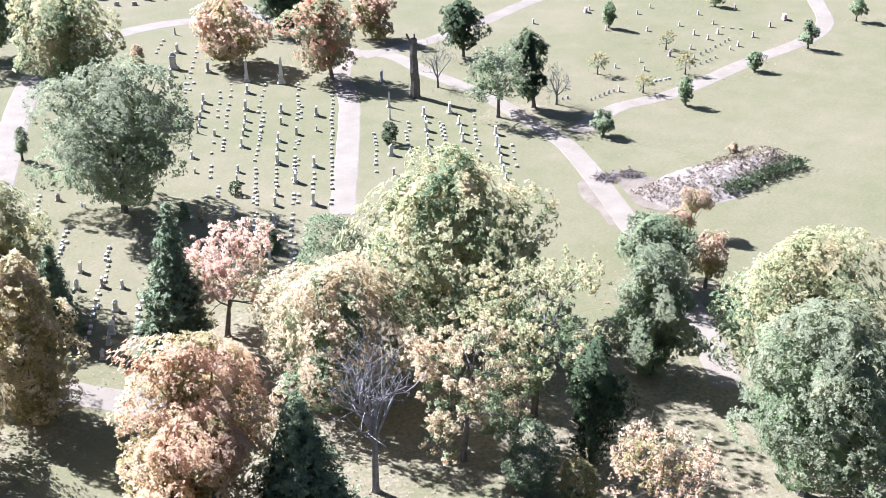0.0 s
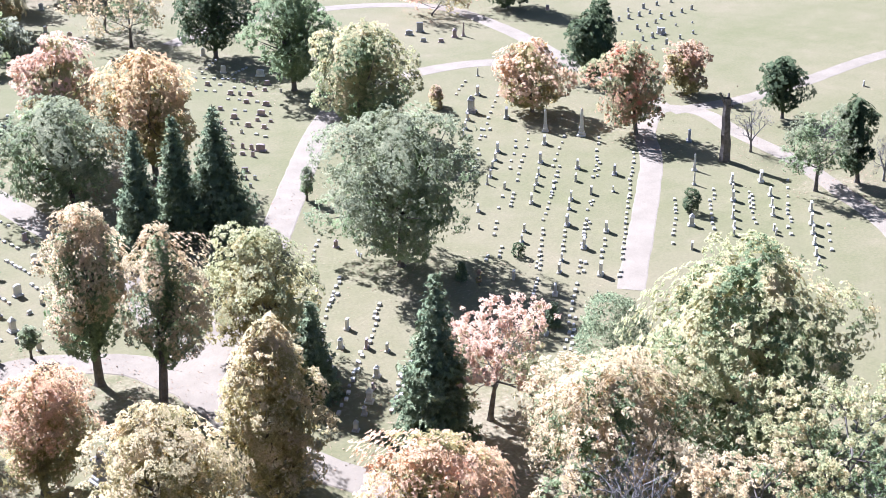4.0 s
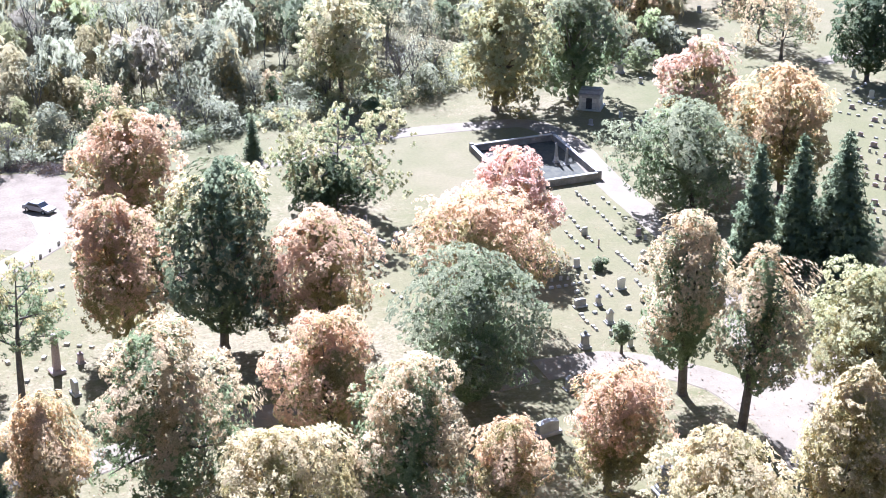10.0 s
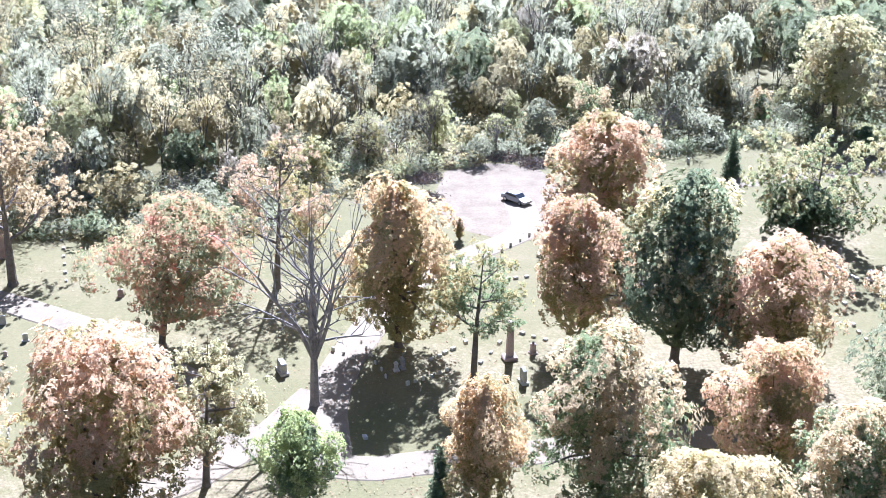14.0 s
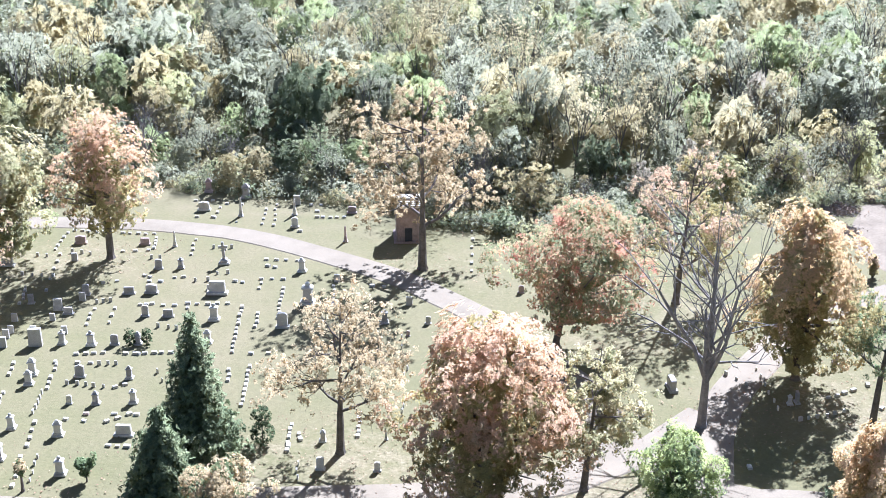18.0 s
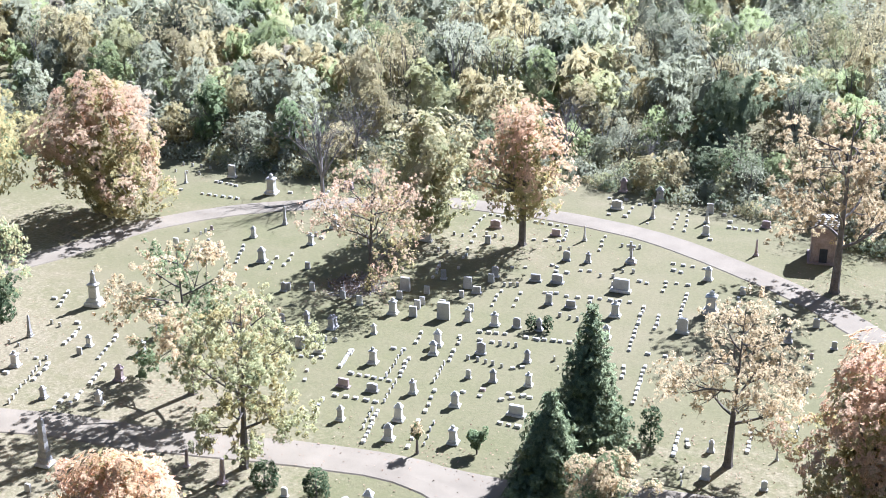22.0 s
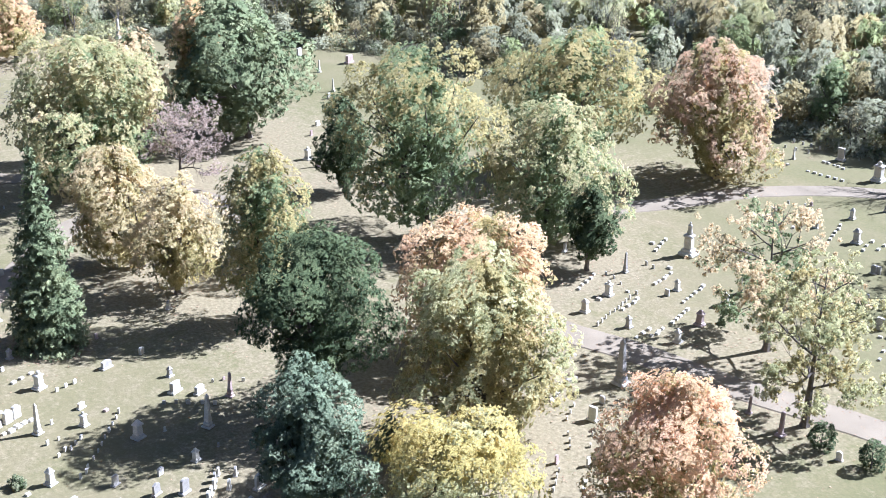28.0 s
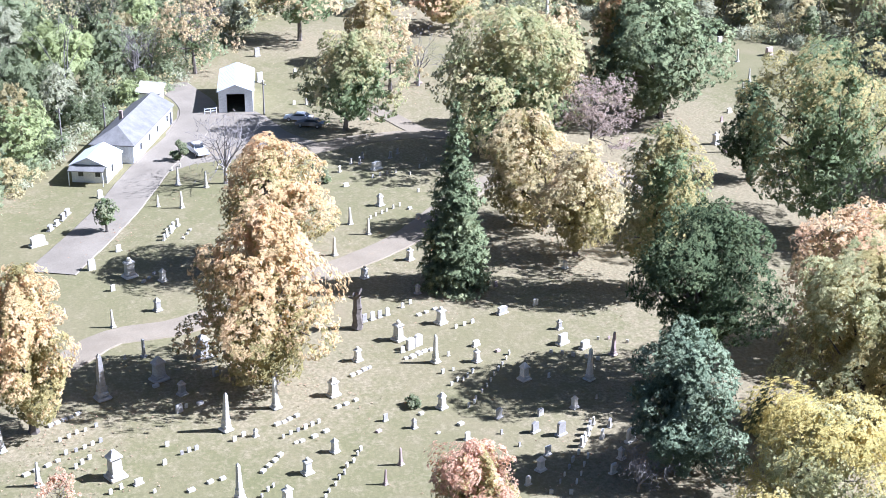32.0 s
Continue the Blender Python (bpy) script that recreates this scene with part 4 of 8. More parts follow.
def stone_parts(kind, tone, cut):
    """The meshes of one kind of gravestone, one metre high: (name, mesh) pairs."""
    key = (kind, tone, cut)
    if key in templates:
        return templates[key]
    m, made = STONES[tone], []

    def add(name, bm):
        me = bpy.data.meshes.new(name)
        bm.to_mesh(me)
        bm.free()
        me.materials.append(m)
        made.append((name, me))

    if kind == "flat":
        add("marker", bm_block(2.2, 1.4, 1.0, bevel=0.08))
    elif kind == "mark":
        add("marker", bm_slab(0.72, 0.3, 1.0, -0.03, CUTS[cut]))
    elif kind == "tab":
        add("base", bm_block(0.78, 0.42, 0.16))
        add("tablet", bm_slab(0.58, 0.2, 0.84, 0.16, CUTS[cut]))
    elif kind == "block":
        add("base", bm_block(1.5, 0.66, 0.22))
        add("die", bm_slab(1.18, 0.4, 0.78, 0.22, CUTS[cut]) if cut < 2 else bm_block(1.18, 0.4, 0.78, z=0.22, top=0.94))
    elif kind == "ped":
        add("base", bm_block(0.62, 0.56, 0.12))
        add("plinth", bm_block(0.5, 0.44, 0.12, z=0.12, top=0.9))
        add("die", bm_block(0.38, 0.34, 0.48, z=0.24, top=0.92, bevel=0.015))
        add("cap", bm_block(0.5, 0.44, 0.1, z=0.72, top=0.82))
        bm = bmesh.new()
        if cut == 0:
            bmesh.ops.create_uvsphere(bm, u_segments=10, v_segments=6, radius=0.11, matrix=Matrix.Translation((0, 0, 0.9)))
            block(bm, 0.12, 0.12, 0.06, z=0.8, bevel=0.0)
        else:
            block(bm, 0.36, 0.32, 0.18, z=0.82, top=0.3, bevel=0.01)
        add("finial", bm)
    elif kind == "obel":
        add("base", bm_block(0.3, 0.3, 0.07))
        add("plinth", bm_block(0.22, 0.22, 0.11, z=0.07, top=0.92))
        add("die", bm_block(0.165, 0.165, 0.13, z=0.18, bevel=0.01))
        bm = bmesh.new()
        block(bm, 0.135, 0.135, 0.62, z=0.31, top=0.62, bevel=0.006)
        block(bm, 0.084, 0.084, 0.07, z=0.93, top=0.05, bevel=0.0)
        add("shaft", bm)
    elif kind == "col":
        add("base", bm_block(0.34, 0.34, 0.1))
        add("shaft", bm_block(0.17, 0.17, 0.9, z=0.1, top=0.75, bevel=0.02))
    elif kind == "cross":
        add("base", bm_block(0.5, 0.4, 0.1))
        add("plinth", bm_block(0.36, 0.3, 0.14, z=0.1, top=0.85))
        bm = bmesh.new()
        block(bm, 0.13, 0.12, 0.76, z=0.24, top=0.8, bevel=0.01)
        block(bm, 0.42, 0.1, 0.11, z=0.72, bevel=0.01)
        add("cross", bm)
    else:
        add("base", bm_block(0.42, 0.42, 0.12))
        add("step", bm_block(0.34, 0.34, 0.1, z=0.12, top=0.85))
        add("die", bm_block(0.22, 0.22, 0.34, z=0.22, top=0.9))
        add("cap", bm_block(0.27, 0.27, 0.08, z=0.56, top=0.85))
    templates[key] = made
    return made


stone_rng = random.Random(5)
low_verts, low_faces = [], []


def stone(kind, tone, x, y, turn, h):
    """A gravestone of that kind and tone at its place, turned so that its width runs along turn (degrees), h metres high."""
    turn += stone_rng.uniform(-4, 4)
    h *= stone_rng.uniform(0.96, 1.04)
    if kind == "flat":
        h = min(h, 0.3)
    if kind == "block":
        h *= 0.88
    if kind in ("flat", "mark"):
        if math.hypot(x, y) > 136:
            m = pose(x, y, -0.02, 0, 0, turn) @ Matrix.Diagonal((h * 2.2, h * 1.5, h + 0.02, 1) if kind == "flat" else (h * 0.72, h * 0.3, h + 0.02, 1))
            k = len(low_verts)
            low_verts.extend((m @ Vector(c))[:] for c in ((-.5, -.5, 0), (.5, -.5, 0), (.5, .5, 0), (-.5, .5, 0), (-.45, -.42, 1), (.45, -.42, 1), (.45, .42, 1), (-.45, .42, 1)))
            low_faces.extend(tuple(k + i for i in f) for f in ((4, 5, 6, 7), (0, 1, 5, 4), (1, 2, 6, 5), (2, 3, 7, 6), (3, 0, 4, 7)))
            return
    # pale stones far east go grey: the shade of their near sides, as colour
    if x > 185 and tone == 0:
        tone = 1
    cut = stone_rng.randrange(3)
    parts = stone_parts(kind, tone, cut)
    wide = stone_rng.uniform(0.88, 1.12)
    tilt = stone_rng.gauss(0, 1.2)
    m = pose(x, y, -0.02, tilt, stone_rng.gauss(0, 1.0), turn) @ Matrix.Diagonal((h * wide, h, h, 1))
    words = STONE_WORDS[kind].format(SHADE[tone], CUTS[cut] if cut < 2 else "flat")
    name = STONE_NAMES[kind]
    group = {"grave_marker": "rows of grave markers", "headstone": "headstones on the lawn"}.get(name, "")
    if len(parts) == 1:
        ob = new(name, parts[0][1])
        ob.matrix_world = m
    else:
        ob = new(name)
        ob.matrix_world = m
        for n, me in parts:
            new(n, me).parent = ob
    tagged(ob, words, {"grave_marker": "grave marker", "headstone": "headstone", "obelisk": "obelisk", "stone_cross": "cross", "stone_post": "post"}.get(name, "monument"), group)
    if kind == "stat":
        statue(x, y, turn, h)


def statue(x, y, turn, h):
    """A draped standing shape on the tall pedestal, as one plain mesh."""
    bm = bmesh.new()
    prof = [(0.085, 0.0), (0.09, 0.04), (0.065, 0.14), (0.06, 0.2), (0.075, 0.25), (0.05, 0.285), (0.022, 0.295), (0.036, 0.32), (0.034, 0.345), (0.0, 0.365)]
    rings = [[bm.verts.new((r * h * math.cos(a), r * h * 0.8 * math.sin(a), z * h)) for a in (i * math.pi / 5 for i in range(10))] for r, z in prof[:-1]]
    tip = bm.verts.new((0, 0, prof[-1][1] * h))
    for lo, hi in zip(rings, rings[1:]):
        for i in range(10):
            bm.faces.new((lo[i], lo[(i + 1) % 10], hi[(i + 1) % 10], hi[i]))
    for i in range(10):
        bm.faces.new((rings[-1][i], rings[-1][(i + 1) % 10], tip))
    ob = tagged(part("statue", bm, STONES[0]), "pale stone statue on a tall pedestal", "statue")
    ob.matrix_world = pose(x, y, h * 0.64 - 0.02, 0, 0, turn)


def stone_row(kind, x0, y0, x1, y1, n):
    """A row of like stones from one place to the other."""
    turn = math.degrees(math.atan2(y1 - y0, x1 - x0))
    for i in range(n):
        f = i / max(1, n - 1)
        tone = stone_rng.choice((0, 0, 0, 1))
        h = {"flat": 0.26, "mark": 0.5, "tab": 1.0, "block": 0.95}[kind] * stone_rng.uniform(0.85, 1.15)
        stone(kind, tone, x0 + (x1 - x0) * f + stone_rng.gauss(0, 0.07), y0 + (y1 - y0) * f + stone_rng.gauss(0, 0.07), turn, h)


stone_row("flat", 181.0, 148.0, 174.0, 144.0, 4)
stone_row("flat", 180.5, 139.7, 159.5, 126.6, 9)
stone_row("flat", 161.9, 128.6, 154.1, 123.1, 3)
stone_row("flat", 163.0, 127.7, 159.8, 126.1, 2)
stone_row("flat", 152.4, 121.3, 147.7, 118.6, 3)
stone_row("flat", 161.5, 121.0, 150.7, 114.1, 5)
stone_row("flat", 156.6, 116.0, 147.4, 110.2, 5)
stone_row("flat", 165.6, 121.7, 160.0, 118.1, 3)
stone_row("flat", 167.8, 116.3, 155.6, 109.7, 6)
stone_row("flat", 156.1, 108.7, 137.7, 98.0, 11)
stone_row("flat", 152.5, 106.9, 146.0, 102.8, 4)
stone_row("flat", 142.8, 107.1, 138.7, 104.6, 4)
stone_row("flat", 140.8, 107.7, 137.1, 105.4, 2)
stone_row("flat", 132.8, 102.4, 129.1, 99.9, 3)
stone_row("flat", 126.6, 96.6, 124.0, 95.0, 3)
stone_row("flat", 123.0, 96.0, 121.9, 95.5, 2)
stone_row("flat", 135.0, 96.0, 124.4, 89.2, 8)
stone_row("flat", 127.9, 91.1, 124.2, 88.7, 4)
stone_row("flat", 121.6, 87.0, 116.8, 84.2, 6)
stone_row("flat", 162.3, 106.1, 155.8, 102.4, 4)
stone_row("flat", 161.3, 105.1, 156.6, 102.2, 3)
stone_row("flat", 171.0, 111.9, 163.4, 107.2, 4)
stone_row("flat", 147.1, 97.0, 144.6, 95.6, 2)
stone_row("flat", 147.8, 96.9, 146.5, 96.2, 2)
stone_row("flat", 141.4, 93.5, 137.5, 91.2, 4)
stone_row("flat", 140.7, 92.6, 139.1, 91.6, 2)
stone_row("flat", 136.6, 90.6, 134.2, 89.2, 2)
stone_row("flat", 136.4, 93.4, 130.9, 90.0, 5)
stone_row("flat", 129.5, 86.0, 126.5, 84.4, 3)
stone_row("flat", 129.4, 85.4, 127.2, 84.0, 2)
stone_row("flat", 123.6, 82.5, 114.3, 77.0, 7)
stone_row("flat", 115.8, 77.1, 109.0, 72.9, 6)
stone_row("flat", 112.3, 75.5, 109.0, 73.7, 3)
stone_row("flat", 168.6, 103.6, 161.3, 99.2, 5)
stone_row("flat", 160.1, 98.5, 153.4, 94.4, 5)
stone_row("flat", 152.3, 93.8, 145.6, 89.8, 5)
stone_row("flat", 144.0, 88.8, 133.7, 82.5, 8)
stone_row("flat", 130.2, 80.5, 129.0, 79.8, 2)
stone_row("flat", 137.4, 87.8, 132.4, 84.9, 4)
stone_row("flat", 155.8, 88.3, 152.8, 86.5, 3)
stone_row("flat", 151.6, 85.7, 146.1, 82.5, 4)
stone_row("flat", 144.7, 81.8, 142.2, 80.3, 2)
stone_row("flat", 162.8, 86.2, 159.7, 84.4, 3)
stone_row("flat", 158.8, 84.4, 153.1, 80.8, 5)
stone_row("flat", 153.1, 80.8, 150.0, 78.7, 3)
stone_row("flat", 165.2, 81.9, 158.7, 77.7, 5)
stone_row("flat", 164.5, 81.0, 160.2, 78.2, 4)
stone_row("flat", 156.7, 76.3, 155.5, 75.5, 2)
stone_row("flat", 173.3, 80.0, 164.6, 75.3, 4)
stone_row("flat", 162.7, 74.5, 159.0, 72.0, 4)
stone_row("flat", 157.1, 71.4, 155.2, 70.0, 2)
stone_row("flat", 161.4, 67.6, 153.8, 63.5, 4)
stone_row("flat", 105.9, 105.7, 99.4, 101.3, 7)
stone_row("flat", 102.5, 102.7, 101.2, 102.2, 2)
stone_row("flat", 98.6, 100.7, 92.5, 95.7, 5)
stone_row("flat", 103.6, 97.0, 100.8, 95.1, 4)
stone_row("flat", 100.6, 94.5, 95.8, 91.1, 5)
stone_row("flat", 93.2, 90.2, 90.0, 87.8, 3)
stone_row("flat", 92.9, 89.5, 90.2, 87.6, 3)
stone_row("flat", 89.4, 87.5, 84.9, 84.3, 5)
stone_row("flat", 83.7, 83.8, 82.4, 82.9, 2)
stone_row("flat", 95.0, 84.6, 92.4, 83.4, 3)
stone_row("flat", 92.1, 83.0, 86.2, 79.0, 6)
stone_row("flat", 90.9, 81.7, 89.2, 80.5, 2)
stone("ped", 1, 168.1, 135.8, 31, 3.07)
stone("tab", 0, 176.4, 141.2, 31, 1.80)
stone("tab", 0, 164.5, 133.6, 31, 1.52)
stone("tab", 0, 160.6, 130.9, 31, 1.39)
stone("tab", 0, 157.3, 128.6, 31, 1.28)
stone("tab", 1, 169.4, 129.3, 31, 2.04)
stone("tab", 0, 155.4, 120.1, 31, 1.64)
stone("tab", 0, 152.1, 117.9, 31, 1.24)
stone("mark", 0, 149.5, 116.4, 31, 0.94)
stone("tab", 0, 146.0, 114.0, 31, 1.30)
stone("obel", 1, 143.3, 112.4, 31, 1.65)
stone("tab", 0, 134.3, 106.8, 31, 1.24)
stone("mark", 0, 129.7, 102.9, 31, 0.69)
stone("tab", 0, 163.1, 116.8, 31, 1.67)
stone("obel", 0, 168.1, 120.3, 31, 3.99)
stone("obel", 0, 170.2, 114.7, 31, 4.77)
stone("tab", 0, 155.8, 112.1, 31, 1.81)
stone("tab", 0, 151.3, 109.1, 31, 1.22)
stone("tab", 0, 148.0, 107.0, 31, 1.29)
stone("mark", 2, 145.8, 105.7, 31, 0.92)
stone("tab", 0, 141.6, 103.1, 31, 1.44)
stone("tab", 0, 132.8, 97.6, 31, 1.13)
stone("tab", 0, 129.7, 95.7, 31, 1.20)
stone("mark", 0, 119.9, 89.4, 31, 1.14)
stone("mark", 2, 143.7, 109.5, 31, 0.92)
stone("tab", 0, 157.4, 106.4, 31, 1.71)
stone("mark", 2, 152.9, 103.5, 31, 1.12)
stone("tab", 0, 146.3, 99.6, 31, 1.45)
stone("tab", 0, 143.2, 97.7, 31, 1.17)
stone("tab", 0, 138.3, 94.5, 31, 1.75)
stone("tab", 0, 128.3, 88.2, 31, 1.09)
stone("tab", 0, 125.1, 86.2, 31, 1.32)
stone("tab", 0, 119.6, 82.8, 31, 1.61)
stone("mark", 2, 150.1, 98.8, 31, 1.19)
stone("tab", 0, 133.4, 88.3, 31, 1.79)
stone("tab", 1, 158.9, 100.7, 31, 1.61)
stone("tab", 0, 152.9, 96.9, 31, 0.92)
stone("tab", 0, 139.9, 89.2, 31, 1.66)
stone("tab", 0, 127.9, 81.9, 31, 1.82)
stone("col", 1, 122.0, 78.3, 31, 1.13)
stone("tab", 0, 110.4, 77.3, 31, 1.23)
stone("tab", 1, 179.1, 100.2, 31, 1.91)
stone("obel", 0, 168.1, 92.6, 31, 2.69)
stone("obel", 0, 162.9, 89.5, 31, 2.07)
stone("ped", 0, 149.2, 81.7, 31, 1.78)
stone("mark", 2, 142.4, 77.5, 31, 1.04)
stone("tab", 0, 167.1, 85.7, 31, 1.61)
stone("mark", 0, 164.6, 84.1, 31, 0.94)
stone("tab", 0, 161.0, 82.0, 31, 1.66)
stone("mark", 0, 157.9, 80.2, 31, 0.91)
stone("tab", 0, 155.3, 78.8, 31, 1.27)
stone("tab", 0, 152.5, 77.0, 31, 1.07)
stone("mark", 0, 149.9, 75.6, 31, 0.97)
stone("tab", 0, 170.3, 82.7, 31, 1.90)
stone("tab", 0, 166.2, 79.0, 31, 1.40)
stone("tab", 0, 162.6, 76.8, 31, 1.29)
stone("tab", 0, 159.6, 75.0, 31, 1.46)
stone("mark", 0, 155.0, 72.4, 31, 0.89)
stone("mark", 0, 153.9, 71.5, 31, 0.89)
stone("tab", 0, 164.7, 71.9, 31, 1.47)
stone("tab", 0, 160.3, 69.6, 31, 1.63)
stone("tab", 0, 157.4, 67.9, 31, 1.43)
stone("tab", 0, 154.2, 66.1, 31, 1.23)
stone("tab", 0, 151.1, 64.3, 31, 1.22)
stone("tab", 0, 148.5, 62.7, 31, 1.12)
stone("tab", 0, 96.6, 95.5, 31, 1.36)
stone("ped", 0, 92.8, 92.8, 31, 1.34)
stone("ped", 0, 88.6, 90.4, 31, 1.67)
stone("tab", 2, 94.7, 90.6, 31, 1.19)
stone("tab", 0, 95.6, 88.3, 31, 1.12)
stone("ped", 0, 90.6, 85.2, 31, 1.45)
stone("tab", 2, 88.3, 83.6, 31, 0.86)
stone("ped", 0, 86.1, 82.1, 31, 1.70)
stone("ped", 1, 83.9, 80.7, 31, 1.12)
stone("ped", 1, 81.1, 79.2, 31, 1.31)
stone("tab", 2, 100.6, 104.4, 31, 0.86)
stone("mark", 2, 225.5, 92.3, 31, 1.02)
stone("block", 2, 238.4, 86.4, 31, 1.16)
stone("tab", 2, 240.4, 86.4, 31, 0.93)
stone("tab", 2, 242.2, 76.8, 31, 0.93)
stone("mark", 0, 248.0, 76.2, 31, 0.82)
stone("tab", 2, 231.3, 70.9, 31, 1.01)
stone("tab", 2, 227.8, 78.0, 31, 0.89)
stone("tab", 0, 237.8, 66.6, 31, 0.90)
stone("tab", 0, 206.0, 67.9, 31, 0.83)
stone("ped", 2, 217.3, 61.6, 31, 1.27)
stone("tab", 2, 233.1, 62.1, 31, 1.11)
stone("tab", 2, 231.3, 58.8, 31, 1.10)
stone("tab", 2, 242.3, 61.1, 31, 1.02)
stone("tab", 0, 236.0, 58.3, 31, 1.11)
stone("tab", 0, 247.7, 65.9, 31, 0.93)
stone("tab", 2, 254.8, 60.4, 31, 1.05)
stone("block", 2, 252.4, 49.6, 31, 1.49)
stone("tab", 2, 245.6, 50.7, 31, 1.13)
stone("tab", 2, 237.0, 51.7, 31, 1.11)
stone("tab", 2, 229.7, 52.5, 31, 0.98)
stone("mark", 2, 226.8, 53.1, 31, 0.65)
stone("tab", 2, 223.6, 59.7, 31, 0.97)
stone("tab", 2, 206.9, 62.8, 31, 0.93)
stone("mark", 2, 211.3, 65.2, 31, 0.63)
stone("tab", 2, 217.7, 57.2, 31, 0.95)
stone("mark", 0, 190.8, 71.1, 31, 0.70)
stone("tab", 2, 193.7, 62.6, 31, 0.99)
stone_row("mark", 187.0, 65.0, 193.0, 63.3, 6)
stone_row("mark", 221.0, 56.9, 232.6, 55.0, 7)
stone_row("mark", 213.5, 55.6, 220.2, 54.0, 5)
stone_row("flat", 201.7, 58.9, 204.4, 57.3, 4)
stone_row("flat", 240.4, 58.5, 241.3, 55.4, 3)
stone_row("mark", 184.3, 70.0, 186.0, 68.7, 3)
stone("col", 1, 185.4, 148.5, 31, 1.53)
stone_row("flat", 112.4, 116.1, 107.4, 112.2, 5)
stone("ped", 2, 112.6, 113.0, -53, 1.19)
stone_row("mark", 112.9, 109.6, 112.3, 108.3, 3)
stone("ped", 0, 161.7, 196.9, -53, 1.67)
stone_row("flat", 154.1, 188.2, 160.9, 192.3, 5)
stone("tab", 0, 156.4, 185.1, -53, 1.50)
stone_row("flat", 156.7, 182.9, 161.3, 184.3, 5)
stone("block", 0, 159.5, 178.5, -53, 1.48)
stone("block", 2, 149.4, 181.3, -53, 0.84)
stone_row("flat", 150.8, 186.3, 152.8, 183.5, 3)
stone_row("flat", 146.1, 180.1, 147.7, 177.4, 3)
stone_row("flat", 153.5, 181.9, 154.8, 180.3, 3)
stone("block", 2, 154.8, 177.9, -53, 0.73)
stone("mark", 2, 155.7, 176.6, -53, 0.52)
stone("mark", 2, 156.3, 175.6, -53, 0.52)
stone("block", 2, 156.6, 173.5, -53, 0.94)
stone("flat", 0, 150.8, 179.6, -53, 0.42)
stone("block", 2, 148.4, 174.0, -53, 0.92)
stone("mark", 2, 149.3, 172.7, -53, 0.72)
stone("block", 2, 150.2, 171.1, -53, 0.82)
stone("mark", 2, 153.5, 173.1, -53, 0.52)
stone("block", 2, 153.7, 171.0, -53, 0.72)
stone("mark", 2, 155.1, 168.4, -53, 0.62)
stone_row("flat", 151.4, 176.3, 152.3, 175.1, 2)
stone_row("flat", 146.2, 172.1, 147.1, 170.4, 2)
stone("block", 2, 146.9, 168.3, -53, 0.81)
stone("block", 2, 148.2, 164.7, -53, 0.90)
stone("flat", 0, 148.3, 167.1, -53, 0.30)
stone("block", 2, 141.4, 168.7, -53, 0.80)
stone_row("flat", 142.8, 166.6, 143.6, 165.1, 2)
stone("block", 2, 139.9, 163.5, -53, 0.98)
stone("block", 2, 144.0, 161.4, -53, 1.18)
stone("mark", 2, 145.3, 160.6, -53, 0.49)
stone("block", 2, 141.5, 159.6, -53, 0.68)
stone("block", 2, 142.5, 157.5, -53, 0.58)
stone("block", 2, 136.5, 163.0, -53, 0.49)
stone("mark", 2, 137.6, 161.6, -53, 0.58)
stone("mark", 2, 138.0, 160.5, -53, 0.48)
stone("block", 2, 138.5, 158.5, -53, 0.87)
stone("block", 2, 139.6, 155.9, -53, 0.86)
stone("block", 2, 134.5, 159.8, -53, 0.57)
stone("tab", 0, 135.6, 156.9, -53, 0.76)
stone("flat", 0, 136.6, 154.5, -53, 0.29)
stone("flat", 0, 136.7, 152.5, -53, 0.38)
stone("tab", 2, 132.3, 155.7, -53, 0.75)
stone("tab", 2, 130.0, 152.7, -53, 0.74)
stone("tab", 2, 130.8, 151.3, -53, 0.84)
stone("tab", 2, 131.3, 149.8, -53, 0.93)
stone("block", 2, 131.8, 148.3, -53, 1.29)
stone("block", 2, 128.7, 149.0, -53, 0.64)
stone("tab", 2, 129.2, 147.2, -53, 0.91)
stone("block", 2, 123.9, 143.1, -53, 0.89)
stone("block", 2, 121.1, 142.7, -53, 0.71)
stone("block", 2, 121.7, 140.9, -53, 0.79)
stone("mark", 2, 122.7, 139.6, -53, 0.70)
stone("mark", 2, 120.1, 137.7, -53, 0.61)
stone("block", 0, 198.9, 177.3, -53, 1.26)
stone("tab", 0, 202.2, 177.3, -53, 1.96)
stone("block", 0, 196.9, 171.7, -53, 0.90)
stone("block", 2, 198.9, 168.8, -53, 0.90)
stone("ped", 2, 203.5, 169.2, -53, 1.82)
stone("obel", 2, 205.4, 168.5, -53, 2.96)
stone("block", 2, 240.7, 177.6, -53, 1.24)
stone("tab", 2, 233.8, 168.5, -53, 1.21)
stone("tab", 2, 246.3, 176.1, -53, 1.25)
stone_row("tab", 254.2, 162.1, 272.4, 156.1, 6)
stone_row("tab", 244.2, 154.6, 257.5, 152.4, 4)
stone_row("tab", 235.9, 151.7, 245.7, 150.2, 4)
stone_row("tab", 243.4, 146.0, 254.7, 145.2, 4)
stone_row("tab", 232.8, 145.0, 239.5, 144.8, 3)
stone_row("mark", 227.1, 145.0, 244.6, 139.0, 5)
stone_row("tab", 219.7, 139.3, 232.2, 138.8, 5)
stone_row("tab", 216.7, 134.2, 237.1, 134.4, 5)
stone_row("tab", 258.9, 171.9, 266.8, 168.4, 4)
stone("block", 0, 232.9, 139.3, -53, 1.47)
stone("ped", 0, 125.5, 220.1, -53, 1.74)
stone("ped", 1, 123.6, 215.7, -53, 2.36)
